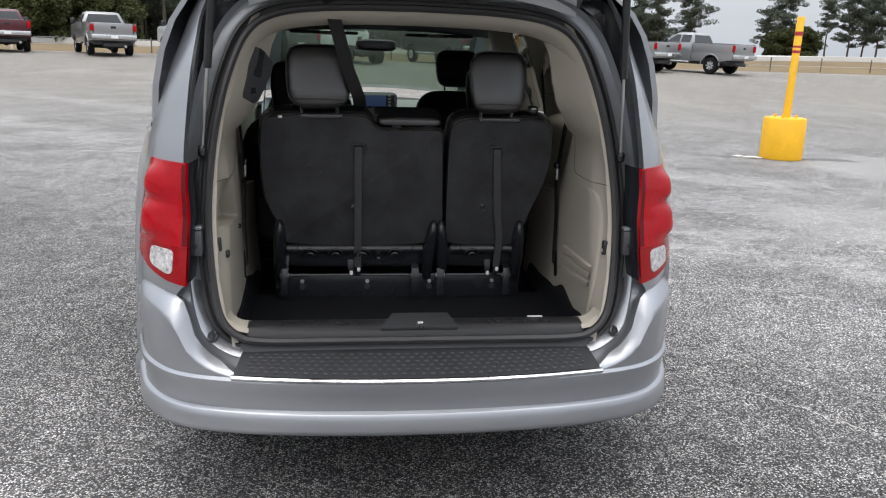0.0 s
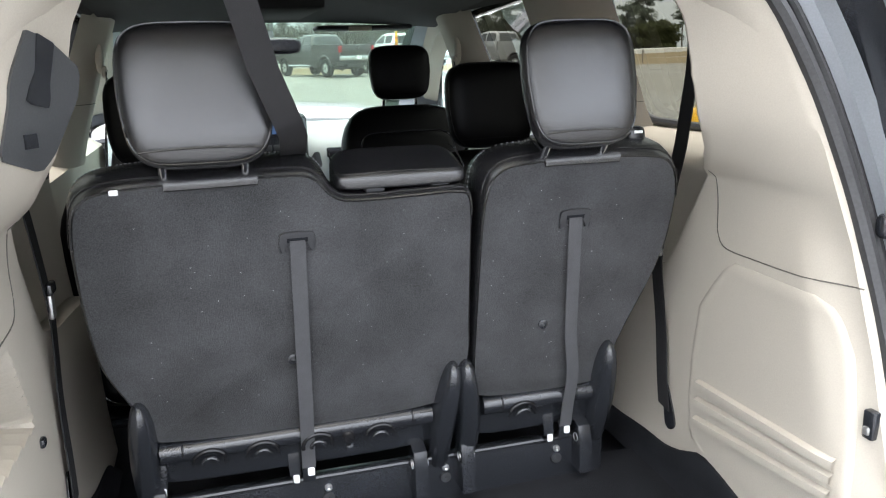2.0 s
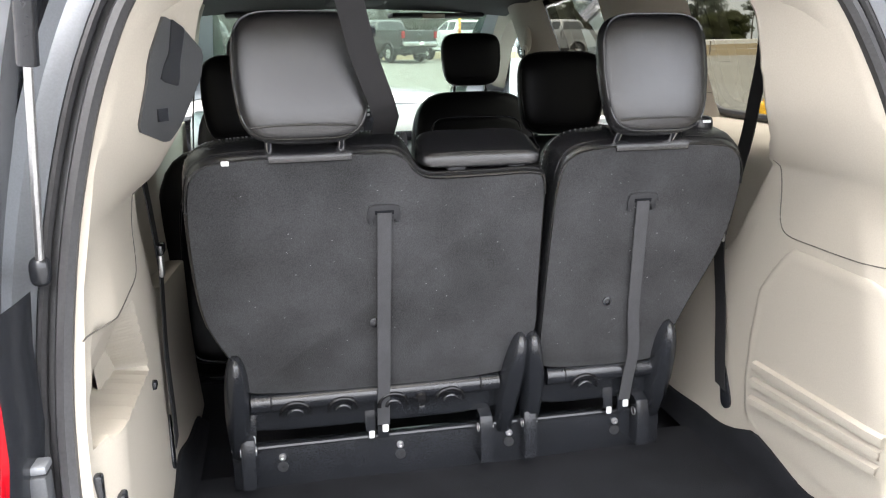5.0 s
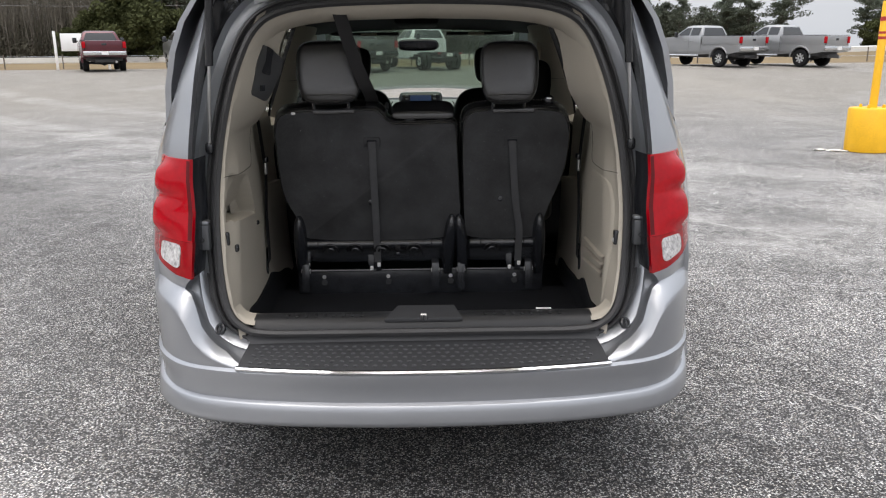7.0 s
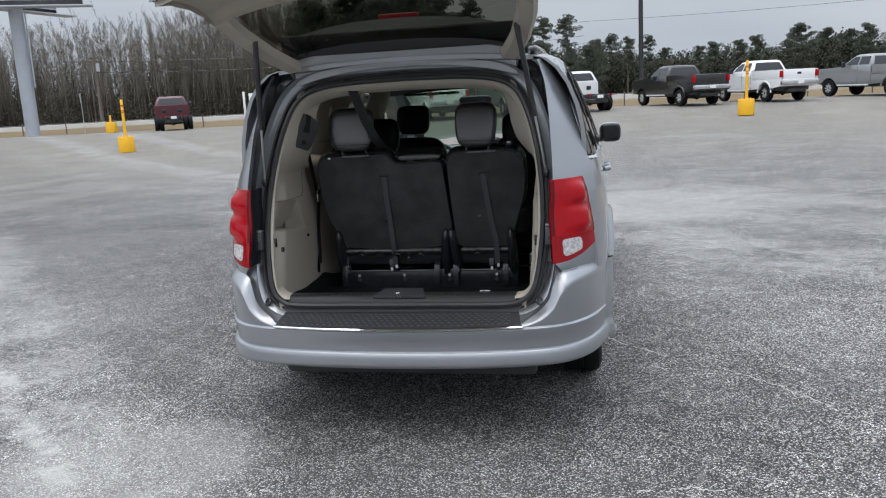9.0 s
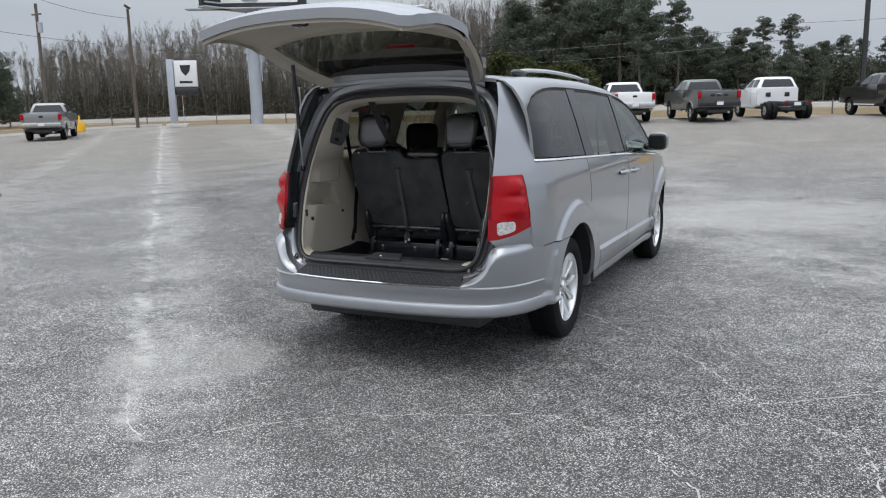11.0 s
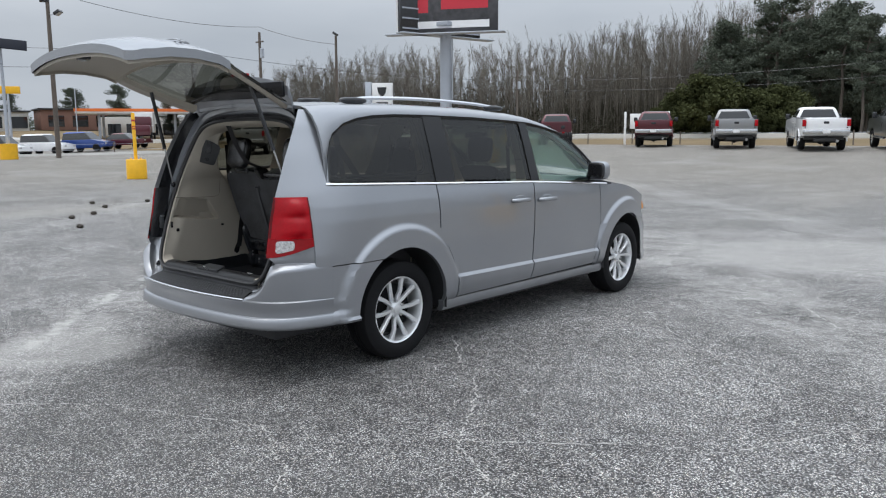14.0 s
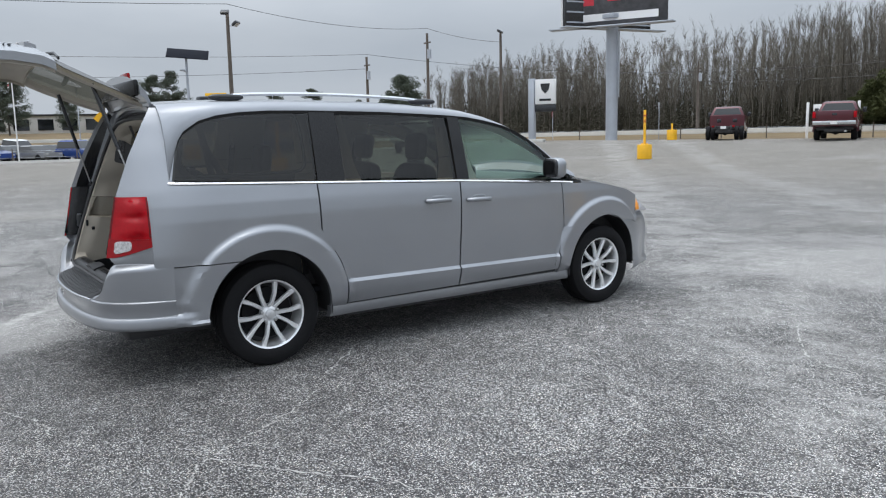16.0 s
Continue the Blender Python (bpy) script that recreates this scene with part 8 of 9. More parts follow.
# billboard on one steel column
bb = thing("billboard", "tall steel billboard with a printed red and black face", "billboard", stand(-34.2, 41.4, 90))
part("column", tube([(0, 0, -0.3), (0, 0, 8.1)], 0.42, 20), GALV, bb, "pale round steel column")
part("ladder", tube([(0.55, 0.1, 3.0), (0.55, 0.1, 7.6)], 0.05, 6), GALV, bb)
BB_FACE = material("billboard_print", (0.05, 0.05, 0.055), rough=0.5, var=0.6, scale=0.7, fine=3, bump=0)
for k, turn in enumerate((28, 80)):
    m = Matrix.Translation((0, 0, 9.6)) @ Euler((0, 0, radians(turn))).to_matrix().to_4x4()
    yoff = -0.9 if k == 0 else 0.9
    side_x = 0.3
    part("panel", box((side_x, yoff, 0), (7.4, 0.20, 3.4), 0.03, m=m), PLASTIC if k else BB_FACE, bb, "printed billboard face" if not k else "dark back of the billboard")
    if not k:
        part("print_red", box((side_x - 2.3, yoff - 0.105, 0.55), (1.9, 0.012, 1.7), m=m), FLAG_RED, bb)
        part("print_red", box((side_x + 1.3, yoff - 0.105, 0.35), (3.4, 0.012, 0.9), m=m), FLAG_RED, bb, "red printed patch")
        part("print_bar", box((side_x, yoff - 0.108, -1.15), (6.2, 0.012, 0.50), m=m), WHITE_PAINT, bb, "plain pale lettering bar")
        part("frame_edge", box((side_x - 3.65, yoff - 0.02, 0), (0.12, 0.26, 3.5), m=m), WHITE_PAINT, bb)
    else:
        for q in range(5):
            part("back_slat", box((side_x, yoff - 0.13, -1.4 + 0.7 * q), (7.2, 0.05, 0.10), m=m), GALV, bb)
    part("catwalk", box((side_x, yoff - 0.7, -1.85), (8.6, 0.8, 0.10), 0.02, m=m), GALV, bb, "steel catwalk")
part("truss", box((0, 0, 8.5), (2.2, 2.2, 0.30), 0.04), GALV, bb)

# dealer pylon sign
pyl = thing("pylon_sign", "white and grey dealer pylon sign with a dark plain emblem", "sign", stand(-37.6, 37.6, 90) @ Euler((0, 0, radians(35))).to_matrix().to_4x4())
part("fin", box((-0.55, 0, 2.2), (0.45, 0.5, 4.6), 0.03), GALV, pyl, "silver vertical fin")
part("face", box((0.45, 0, 3.55), (1.5, 0.34, 1.75), 0.04), WHITE_PAINT, pyl)
part("emblem", prism([(0.10, 4.12), (0.80, 4.12), (0.72, 3.70), (0.45, 3.40), (0.18, 3.70)], -0.185, -0.172, lambda u, v, d: Vector((u, d, v)), 0), PLASTIC, pyl, "plain dark emblem shape")
part("word_bar", box((0.45, -0.176, 2.98), (0.85, 0.012, 0.16)), PLASTIC, pyl)
part("lower_panel", box((0.45, 0, 2.38), (1.5, 0.30, 0.50), 0.02), PLASTIC, pyl, "dark lower panel")
part("foot", box((-0.35, 0, 0.05), (1.4, 0.8, 0.30), 0.03), CONCRETE, pyl)

# road signs
def road_sign(name, label, x, y, h, outline, mat, r=0.38, turn=120):
    s = thing(name, label, "road sign", stand(x, y, turn + 90))
    part("post", tube([(0, 0.03, -0.2), (0, 0.03, h)], 0.03, 6), GALV, s)
    part("plate", prism([(r * u, h - 0.1 + r * v) for u, v in outline], -0.01, 0.01, lambda u, v, d: Vector((u, d, v)), 0), mat, s)
    return s


octagon = [(math.cos(a), math.sin(a)) for a in (math.pi / 8 + math.pi / 4 * k for k in range(8))]
stop = road_sign("stop_sign", "red octagonal road sign on a thin post", -46.5, 47.0, 2.3, octagon, RED_BAND, turn=310)
part("inner_bar", box((0, -0.014, 2.2), (0.50, 0.006, 0.16)), WHITE_PAINT, stop, "pale lettering bar")
road_sign("yield_sign", "back of a grey triangular road sign", -33.5, 45.6, 2.4, [(-0.9, 0.6), (0.9, 0.6), (0, -0.9)], GALV, 0.5, 300)
board = thing("sign_board", "white wooden board on two posts beside the maroon truck", "sign", stand(-19.3, 43.8, 90) @ Euler((0, 0, radians(18))).to_matrix().to_4x4())
for u in (-1.35, 1.35):
    part("post", box((u, 0, 0.95), (0.14, 0.14, 2.2), 0.02), WHITE_PAINT, board)
part("panel", box((0, 0, 1.45), (2.1, 0.06, 0.95), 0.01), WHITE_PAINT, board)
part("panel_mark", box((0.55, -0.035, 1.5), (0.55, 0.01, 0.30)), PLASTIC_MATT, board, "plain dark printed bar")
road_sign("warning_sign", "yellow diamond road sign on a thin post", -47.5, 10.0, 2.7, [(0, 1), (1, 0), (0, -1), (-1, 0)], YELLOW, 0.55, 250)
# flag pole far left
flagp = pole("flagpole", "leaning white flagpole with a striped flag", "flagpole", -64.0, 7.0, 7.0, 0.06, WHITE_PAINT)
for k in range(6):
    part("flag_stripe", box((0.35, -0.3, 6.7 - 0.16 * k), (0.9, 0.02, 0.08)), FLAG_RED if k % 2 == 0 else WHITE_PAINT, flagp)
part("flag_canton", box((0.10, -0.3, 6.58), (0.4, 0.03, 0.45)), FLAG_BLUE, flagp)

# filling station far left, with canopy, and a lorry
ORANGE = material("orange_canopy_trim", (0.75, 0.17, 0.03), rough=0.5, var=0.08, scale=0.5, fine=5, bump=0)
st = thing("filling_station", "filling station with an orange-edged flat canopy", "filling station", pose(-110, 60, ground_z(-110, 60) - 0.06, 0, 0, 58))
part("canopy", box((0, 0, 4.0), (22, 9, 0.7), 0.05), WHITE_PAINT, st, "flat pale canopy")
part("canopy_band", box((0, 0, 4.15), (22.2, 9.2, 0.42)), ORANGE, st, "orange canopy band")
for u in (-8, -2.7, 2.7, 8):
    for v in (-2.5, 2.5):
        part("column", box((u, v, 1.9), (0.35, 0.35, 3.8)), GALV, st)
part("shop", box((0, 11, 1.7), (18, 7, 3.4), 0.05), CONCRETE, st, "low pale shop building")
for k in range(6):
    part("shop_window", box((-7 + 2.8 * k, 7.46, 1.4), (2.0, 0.08, 1.8)), TRUCK_GLASS, st)
lor = thing("lorry", "white box trailer behind a dark red tractor unit", "lorry", pose(-99, 52, ground_z(-99, 52) - 0.06, 0, 0, 150))
part("trailer", box((1.5, 0, 2.3), (13, 2.5, 2.6), 0.04), WHITE_PAINT, lor, "white box trailer")
part("tractor", box((-7.2, 0, 1.75), (3.0, 2.4, 2.5), 0.2), MAROON, lor)
part("tractor_hood", box((-9.3, 0, 1.25), (1.6, 2.2, 1.3), 0.2), MAROON, lor)
for u in (-9.0, -6.8, 5.5, 6.8):
    for v in (-1.1, 1.1):
        part("wheel", lathe([(0.001, 0.14), (0.30, 0.14), (0.5, 0.12), (0.5, -0.12), (0.001, -0.14)], 16, Matrix.Translation((u, v, 0.5)) @ Euler((radians(90), 0, 0)).to_matrix().to_4x4()), TYRE, lor)
# low shops and signs further left
BRICK = material("far_brown_brick", (0.20, 0.11, 0.085), rough=0.9, var=0.2, scale=0.8, fine=12, bump=0)
for x, y, w, h, mat, label in ((-146, 66, 18, 3.6, BRICK, "low brown brick shop across the highway"), (-152, 46, 20, 3.4, CONCRETE, "low pale shop building across the highway"), (-160, 22, 26, 3.2, CONCRETE, "low grey shop building across the highway"), (-176, -5, 34, 3.8, GALV, "long grey building across the highway")):
    sh = thing("shop", label, "building", pose(x, y, ground_z(x, y) - 0.06, 0, 0, 75))
    part("wall", box((0, 0, h / 2), (w, 10, h), 0.05), mat, sh)
    part("roof", box((0, 0, h + 0.15), (w + 0.8, 10.8, 0.3), 0.03), PLASTIC_MATT, sh)
    for k in range(int(w // 4)):
        part("shop_window", box((-w / 2 + 2.5 + 4 * k, -5.03, 1.6), (2.6, 0.08, 2.0)), TRUCK_GLASS, sh)
ysig = pole("shop_sign", "yellow panel sign on a tall post", "sign", -108, 38, 6.0, 0.2, GALV)
part("panel", box((0, 0, 6.4), (3.0, 0.3, 0.95), 0.03, m=Euler((0, 0, radians(60))).to_matrix().to_4x4()), YELLOW, ysig, "yellow sign panel")
rsig = pole("shop_sign", "red and white panel sign on a post", "sign", -112, 33, 3.0, 0.2, GALV)
part("panel", box((0, 0, 3.4), (1.6, 0.3, 2.0), 0.03, m=Euler((0, 0, radians(60))).to_matrix().to_4x4()), FLAG_RED, rsig, "red sign panel")
for x, y, h in ((-100, 18, 6.5), (-104, 45, 7.0), (-120, 30, 7.5), (-95, -6, 7.0), (-98, -14, 7.0)):
    q = pole("street_lamp", "slim grey street lamp", "street lamp", x, y, h, 0.08, GALV)
    part("lamp_head", box((0.4, 0, h), (1.0, 0.2, 0.1), 0.02), GALV, q)


# ---- trees ----
class Cloud:
    """Gathers many small shapes into one mesh."""
    def __init__(self):
        self.v, self.f = [], []

    def limb(self, a, b, ra, rb, n=3):
        a, b = Vector(a), Vector(b)
        d = (b - a).normalized()
        u = Vector((0, 0, 1)) if abs(d.z) < 0.9 else Vector((1, 0, 0))
        p = d.cross(u).normalized()
        q = p.cross(d)
        i = len(self.v)
        for c, r in ((a, ra), (b, rb)):
            for k in range(n):
                t = 2 * math.pi * k / n
                self.v.append(c + r * (math.cos(t) * p + math.sin(t) * q))
        for k in range(n):
            self.f.append((i + k, i + (k + 1) % n, i + n + (k + 1) % n, i + n + k))

    def leaf(self, c, s, rng):
        a = Vector((rng.gauss(0, 1), rng.gauss(0, 1), rng.gauss(0, 1))).normalized()
        b = a.orthogonal().normalized()
        e = a.cross(b)
        i = len(self.v)
        self.v += [c + s * b, c - 0.6 * s * b + 0.5 * s * e, c - 0.5 * s * b - 0.6 * s * e]
        self.f.append((i, i + 1, i + 2))

    def twig(self, a, d, w):
        """One sliver from a along d."""
        p = d.orthogonal().normalized() * w
        i = len(self.v)
        self.v += [a - p, a + p, a + d]
        self.f.append((i, i + 1, i + 2))

    def clump(self, c, r, n, size, rng):
        for _ in range(n):
            d = Vector((rng.gauss(0, 1), rng.gauss(0, 1), rng.gauss(0, 1))).normalized() * (0.35 + 0.65 * rng.random() ** 0.5)
            self.leaf(Vector(c) + Vector((d.x * r[0], d.y * r[1], d.z * r[2])), size * rng.uniform(0.6, 1.3), rng)

    def make(self, name, mat, parent=None):
        me = bpy.data.meshes.new(name)
        me.from_pydata([tuple(p) for p in self.v], [], self.f)
        me.materials.append(mat)
        ob = new(name, me)
        if parent:
            ob.parent = parent
        return ob


def bare_tree(cloud, x, y, z, h, rng):
    lean = Vector((rng.uniform(-0.04, 0.04), rng.uniform(-0.04, 0.04), 1))
    r = 0.0062 * h * rng.uniform(0.7, 1.2)
    pts = [Vector((x, y, z - 0.2)) + lean * h * k / 5 + Vector((rng.uniform(-0.1, 0.1), rng.uniform(-0.1, 0.1), 0)) for k in range(6)]
    for k in range(5):
        cloud.limb(pts[k], pts[k + 1], r * (1 - k / 5.3), r * (1 - (k + 1) / 5.3), 4)
    for _ in range(rng.randint(11, 16)):
        t = rng.uniform(0.25, 0.97)
        base = pts[0].lerp(pts[5], t)
        a = rng.uniform(0, 2 * math.pi)
        ln = h * rng.uniform(0.10, 0.24) * (1.15 - t * 0.5)
        tip = base + Vector((math.cos(a) * ln * 0.26, math.sin(a) * ln * 0.26, ln * rng.uniform(0.85, 1.2)))
        cloud.limb(base, tip, r * 0.26 * (1.1 - t * 0.6), r * 0.07)
        for _ in range(4):
            s = base.lerp(tip, rng.uniform(0.3, 0.9))
            a2 = a + rng.uniform(-1.2, 1.2)
            l2 = ln * rng.uniform(0.25, 0.5)
            cloud.limb(s, s + Vector((math.cos(a2) * l2 * 0.45, math.sin(a2) * l2 * 0.45, l2 * rng.uniform(0.6, 1.0))), r * 0.10, r * 0.04)
        for _ in range(13):
            s = base.lerp(tip, rng.uniform(0.25, 1.0))
            a2, l2 = rng.uniform(0, 2 * math.pi), rng.uniform(0.35, 1.1)
            cloud.twig(s, Vector((math.cos(a2) * 0.55, math.sin(a2) * 0.55, rng.uniform(0.1, 1.0))) * l2, rng.uniform(0.006, 0.014))


def sapling(cloud, x, y, z, h, w, rng):
    """A thin upright stem of the understorey, with short ascending side shoots."""
    top = Vector((x + rng.gauss(0, 0.03) * h, y + rng.gauss(0, 0.03) * h, z + h))
    foot = Vector((x, y, z - 0.2))
    cloud.limb(foot, top, w, w * 0.3)
    for _ in range(3):
        s = foot.lerp(top, rng.uniform(0.25, 0.9))
        a, ln = rng.uniform(0, 2 * math.pi), h * rng.uniform(0.10, 0.25)
        cloud.limb(s, s + Vector((math.cos(a) * ln * 0.4, math.sin(a) * ln * 0.4, ln)), w * 0.7, w * 0.25)


rng = random.Random(3)
woods, brush = Cloud(), Cloud()
# a belt of bare trees behind the highway, following its bend
belt = curve([(x, y, 0) for x, y in ((-22, 83), (-30, 82), (-40, 80.5), (-48, 78), (-62, 70), (-74, 61.5), (-84, 57.5))], 10)


def belt_spot(lo, hi, power):
    t = rng.random() * (len(belt) - 1)
    p = belt[int(t)].lerp(belt[min(int(t) + 1, len(belt) - 1)], t % 1)
    back = lo + (hi - lo) * rng.random() ** power
    return p, back, p.x - back * 0.45 * smooth(-20, -60, p.x), p.y + back


for i in range(1150):
    p, back, x, y = belt_spot(0, 26, 1.3)
    h = rng.uniform(8.4, 12.8) * interp(p.x, [-84, -74, -50, -30, -12], [0.66, 0.80, 0.92, 1.10, 1.16]) + back * 0.10
    bare_tree(woods, x, y, ground_z(x, y), h, rng)
tagged(woods.make("bare_woods", TWIG), "dense belt of bare grey-brown winter trees", "woods", kind="stuff")
for i in range(5200):
    p, back, x, y = belt_spot(-1, 24, 1.0)
    h = (2.2 + 7.0 * rng.random() ** 1.5) * interp(p.x, [-84, -74, -50, -22], [0.62, 0.75, 0.9, 1.1])
    sapling(brush, x, y, ground_z(x, y), h, rng.uniform(0.018, 0.045), rng)
for i in range(1900):
    p, back, x, y = belt_spot(-2, 24, 0.8)
    hh = rng.uniform(0.3, 1.0) * (2.4 + back * 0.24)
    brush.clump((x, y, ground_z(x, y) + hh * 0.7), (1.5, 1.3, hh * 0.75), 60, 0.17, rng)
tagged(brush.make("undergrowth", BRUSH), "dark tangled winter undergrowth below the bare trees", "undergrowth", kind="stuff")


def evergreen(name, label, h, spread, first, rng, dense=1.0, leafmat=None, size=0.17, dome=False):
    """A pine with layered pads of needles on a bare trunk, or, as a dome, a broad tree filled from near the ground."""
    t = thing(name, label, "tree", group="evergreen trees beyond the highway")
    tr, cr = Cloud(), Cloud()
    pts = [Vector((rng.uniform(-0.12, 0.12) * k, rng.uniform(-0.12, 0.12) * k, h * k / 5 - 0.2)) for k in range(6)]
    for k in range(5):
        tr.limb(pts[k], pts[k + 1], 0.017 * h * (1 - k / 5.6), 0.017 * h * (1 - (k + 1) / 5.6), 6)
    for _ in range(int((40 if dome else 34) * dense)):
        f = rng.random() ** (0.9 if dome else 0.85)
        u = first + (1 - first) * f
        base = pts[0].lerp(pts[5], u)
        a = rng.uniform(0, 2 * math.pi)
        wide = math.sqrt(max(0.02, 1 - (2 * f - 0.75) ** 2 / 1.6)) if dome else math.sin(math.pi * (0.20 + 0.66 * f)) ** 0.7
        ln = spread * wide * rng.uniform(0.35, 1.0)
        tip = base + Vector((math.cos(a) * ln, math.sin(a) * ln, ln * rng.uniform(0.05, 0.40)))
        tr.limb(base, tip, 0.005 * h, 0.0018 * h)
        for q in (0.4, 0.72, 1.0):
            c = base.lerp(tip, q) + Vector((rng.gauss(0, 0.25), rng.gauss(0, 0.25), 0.15 + rng.gauss(0, 0.15)))
            r = (0.34 + 0.26 * q) * (0.55 + 0.15 * spread) * rng.uniform(0.8, 1.3)
            cr.clump(c, (r * 1.2, r * 1.2, r * (0.85 if dome else 0.66)), int((84 if dome else 100) * dense), size * (0.82 if dome else 0.80), rng)
    for _ in range(5):
        cr.clump(pts[5] + Vector((rng.gauss(0, 0.4), rng.gauss(0, 0.4), rng.uniform(-0.7, 0.25))), (spread * 0.30, spread * 0.30, spread * 0.20), int(90 * dense), size * 0.75, rng)
    tr.make("trunk", BARK, t)
    cr.make("crown", leafmat or PINE, t)
    return t


pines = [evergreen("pine_tree", "tall dark green pine with a bare lower trunk", 12.5, 2.6, 0.42, rng, 1.0), evergreen("pine_tree", "tall dark green pine with an uneven open crown", 11.0, 3.0, 0.30, rng, 1.1), evergreen("pine_tree", "slender dark green pine with a tufted top", 13.5, 2.2, 0.55, rng, 0.8)]
wide_pines = [evergreen("pine_tree", "broad old pine with a full rounded crown", 10.5, 4.1, 0.26, rng, 1.15, size=0.19), evergreen("pine_tree", "broad old pine with heavy layered limbs", 11.0, 3.6, 0.18, rng, 1.15, size=0.19)]
oaks = [evergreen("evergreen_tree", "broad dense dark green tree", 11.5, 4.2, 0.10, rng, 1.7, size=0.15, dome=True), evergreen("evergreen_tree", "tall dense dark green tree with a ragged crown", 13.0, 3.6, 0.16, rng, 1.6, size=0.15, dome=True)]
first_used = set()


def plant(kind, key, az, dist, scale, origin=(0.0, 0.0)):
    x, y = origin[0] + dist * math.cos(radians(az)), origin[1] + dist * math.sin(radians(az))
    m = pose(x, y, ground_z(x, y) - 0.1, 0, 0, rng.uniform(0, 360))
    if key not in first_used:
        first_used.add(key)
        kind.matrix_basis = m
        kind.scale = (scale,) * 3
        return
    c = copy_thing(kind, m)
    c.scale = (scale * rng.uniform(0.92, 1.08),) * 3


# evergreens behind the middle trucks: tall pines with ragged gaps, broader trees below
def top_at(az):
    """Height angle of the tree line, seen from the lot."""
    return interp(az, [72, 76, 79, 81.5, 84, 87, 89, 91.5, 93.5, 95.8, 98.2, 100.6, 102.8, 105.0, 107.4, 111, 113.5], [3.3, 3.8, 3.1, 3.7, 3.2, 3.4, 4.2, 4.6, 4.0, 4.4, 5.2, 6.3, 7.0, 8.7, 8.6, 7.6, 5.5])


def tall(az, dist, full, share=1.0):
    return share * (0.4 + dist * math.tan(radians(top_at(az)))) / full


for az in np.arange(93.8, 112.0, 1.25):
    k = rng.randint(0, 2)
    d = rng.uniform(76, 94)
    plant(pines[k], ("pine", k), az + rng.uniform(-0.5, 0.5), d, tall(az, d, 12.3, rng.uniform(0.82, 1.05)), (3.3, -4.1))
for az in np.arange(92.5, 112.5, 1.25):
    k = rng.randint(0, 1)
    d = rng.uniform(84, 98)
    plant(oaks[k], ("oak", k), az + rng.uniform(-0.6, 0.6), d, tall(az, d, 12.2, rng.uniform(0.74, 0.98) if az < 106 else rng.uniform(0.55, 0.86)), (3.3, -4.1))
# open pine rows to the right, far off
for az in list(np.arange(70.0, 93.5, 1.35)):
    k = rng.randint(0, 2)
    d = rng.uniform(135, 165)
    plant(pines[k], ("pine", k), az + rng.uniform(-0.5, 0.5), d, tall(az, d, 12.3, rng.uniform(0.8, 1.08)), (0.9, -3.3))
for kind, key, az, d, share in ((wide_pines[0], 0, 66.1, 150, 1.02), (wide_pines[1], 1, 68.2, 148, 0.86), (wide_pines[1], 1, 69.6, 150, 0.92), (wide_pines[0], 0, 60.35, 150, 0.96), (wide_pines[1], 1, 61.3, 154, 0.70), (wide_pines[1], 1, 56.4, 152, 0.90), (wide_pines[0], 0, 55.6, 156, 0.98), (wide_pines[1], 1, 54.8, 150, 0.96), (wide_pines[0], 0, 53.6, 152, 0.94), (wide_pines[1], 1, 52.6, 156, 0.92), (wide_pines[0], 0, 51.2, 150, 0.9), (wide_pines[1], 1, 49.6, 152, 0.95)):
    plant(kind, ("wide", key), az, d, share, (-0.2, -2.0))
plant(pines[0], ("pine", 0), 57.7, 150, 0.76, (-0.2, -2.0))
thicket = Cloud()
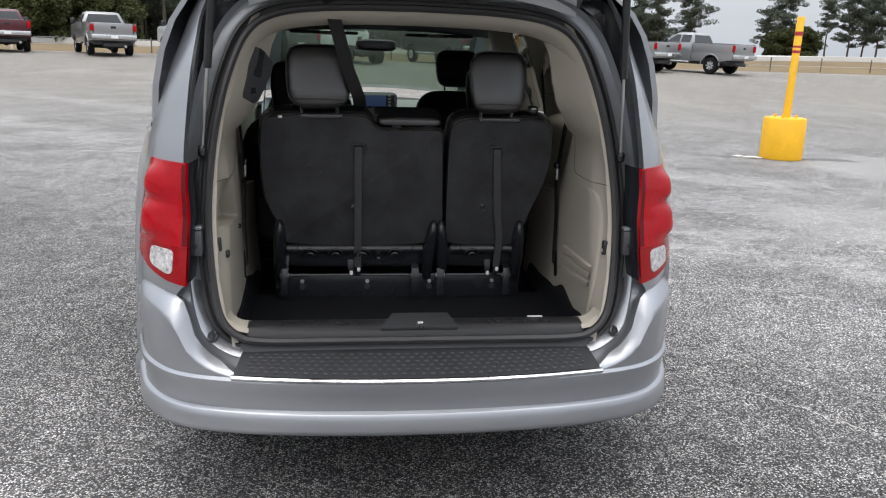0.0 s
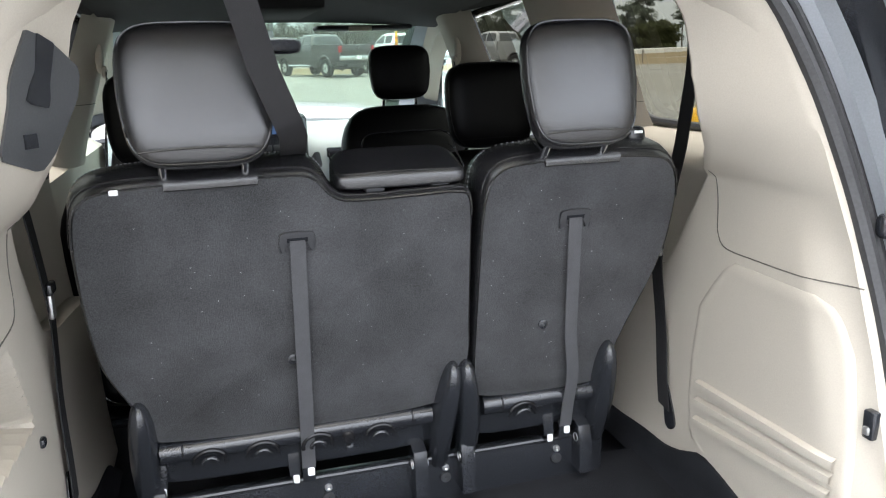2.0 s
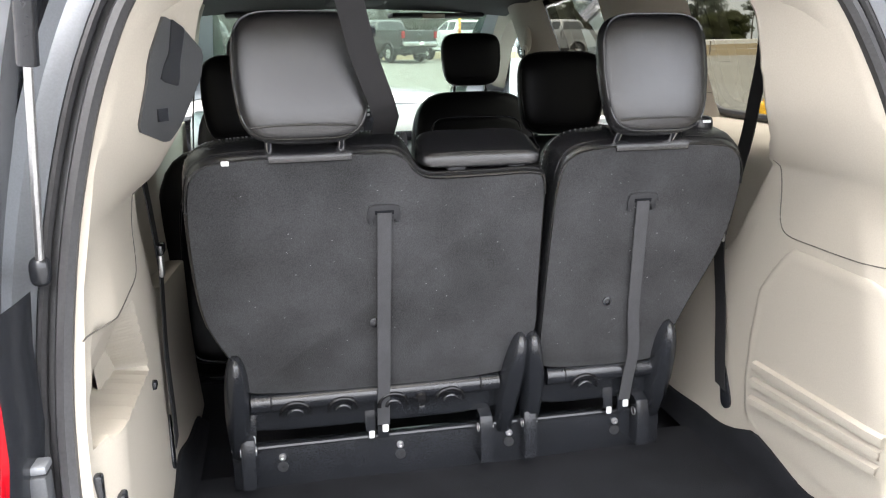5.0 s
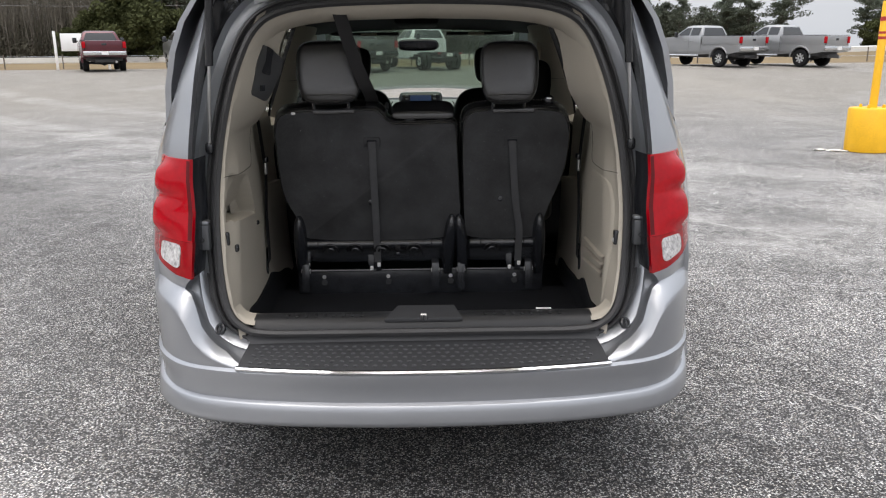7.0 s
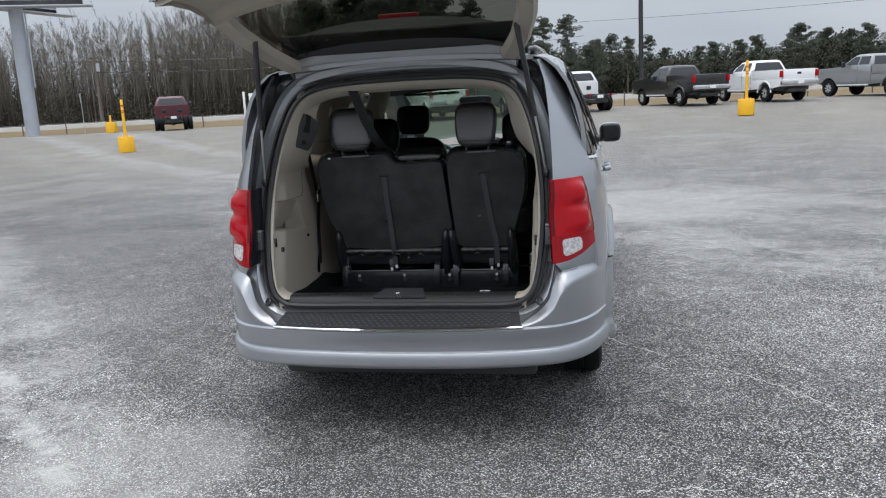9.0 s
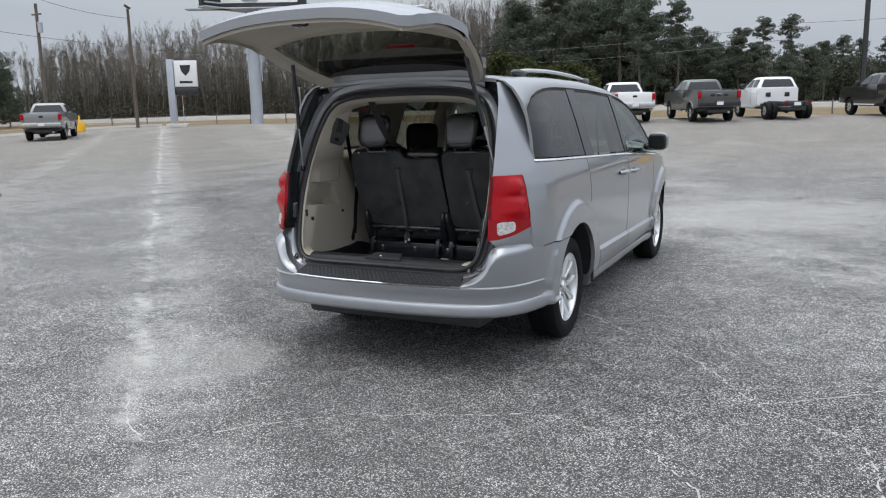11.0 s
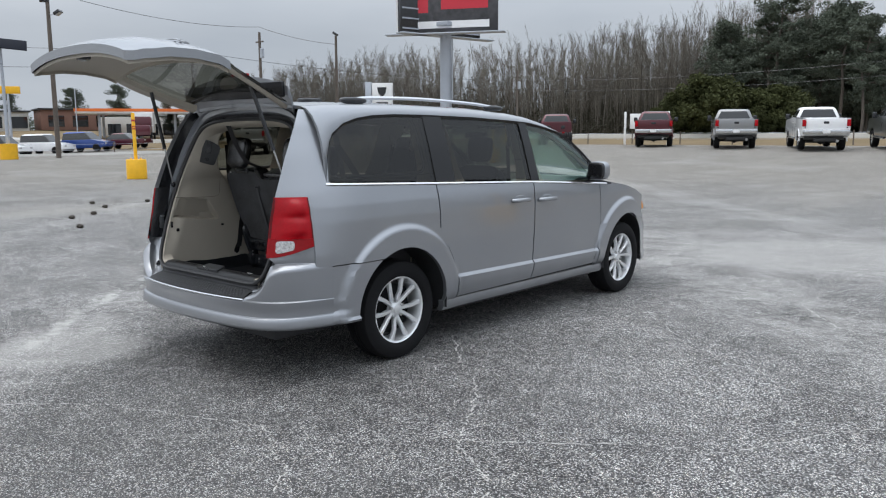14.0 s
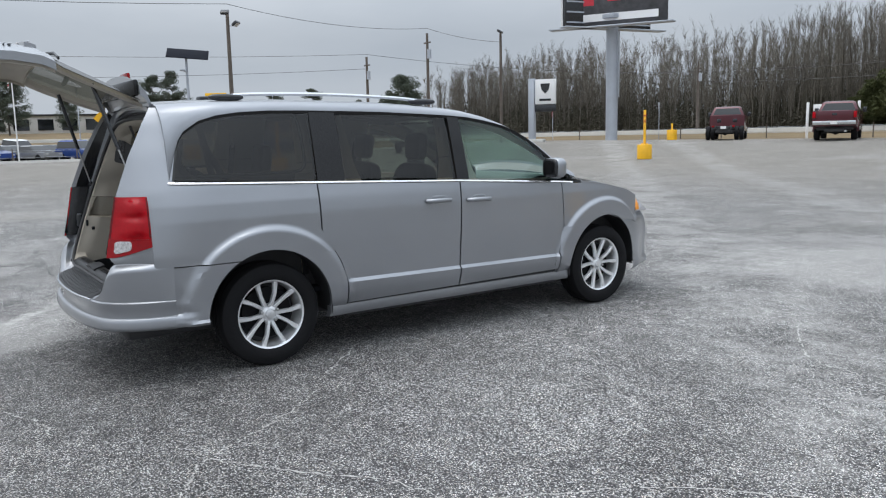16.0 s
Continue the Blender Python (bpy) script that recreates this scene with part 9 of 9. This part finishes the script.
for i in range(1900):
    az = rng.uniform(69, 112)
    d = rng.uniform(150, 180) if az < 93 else rng.uniform(92, 108)
    x, y = 2 + d * math.cos(radians(az)), -4 + d * math.sin(radians(az))
    hh = d * math.tan(radians(top_at(az))) * (rng.uniform(0.30, 0.80) if az < 93 else rng.uniform(0.35, 0.78))
    thicket.clump((x, y, ground_z(x, y) + hh * 0.5), (2.2, 2.0, hh * 0.60), 180, 0.25 if az < 93 else 0.20, rng)
tagged(thicket.make("thicket", BRUSH_GREEN), "dark green and brown thicket under the pines", "undergrowth", kind="stuff")
# evergreens far left
for az, d, s in ((144.6, 88, 0.46), (145.5, 84, 0.56), (146.2, 86, 0.44), (147.0, 130, 0.46), (148.2, 130, 0.44), (149.6, 130, 0.48), (150.6, 140, 0.40), (153, 150, 0.6), (156, 170, 0.7), (159.5, 170, 0.55), (162.5, 150, 0.85), (163.8, 150, 0.8), (166, 170, 0.6), (169.0, 150, 0.55), (172.5, 140, 0.8), (174.0, 150, 0.8), (176, 160, 0.7)):
    k = rng.randint(0, 1)
    plant(oaks[k], ("oak", k), az, d, s, (3.3, -4.1))
# olive shrubs by the verge
shrub_a = evergreen("shrub", "large rounded olive green shrub beyond the highway", 4.6, 3.0, 0.05, rng, 1.5, SHRUB, 0.20, dome=True)
plant(shrub_a, ("shrub", 0), 113.2, 69, 1.0, (4.9, -2.3))
for az, d, s in ((110.6, 70, 0.85), (115.0, 71, 0.7), (108.8, 72, 0.8), (116.6, 73, 0.55), (60.6, 138, 0.85), (59.7, 140, 1.0), (58.9, 138, 0.95)):
    plant(shrub_a, ("shrub", 0), az, d, s, (4.9, -2.3) if az > 90 else (-0.2, -2.3))
# distant wooded skyline
sky_wood = Cloud()
for i in range(420):
    az = rng.choice((rng.uniform(20, 46), rng.uniform(72, 215), rng.uniform(72, 215), rng.uniform(72, 215)))
    d = rng.uniform(300, 360)
    x, y = d * math.cos(radians(az)), d * math.sin(radians(az))
    hh = rng.uniform(4, 9)
    sky_wood.clump((x, y, 1 + hh * 0.5), (6, 6, hh * 0.7), 190, 0.62, rng)
tagged(sky_wood.make("far_woods", PINE), "distant dark wooded skyline", "woods", kind="stuff")
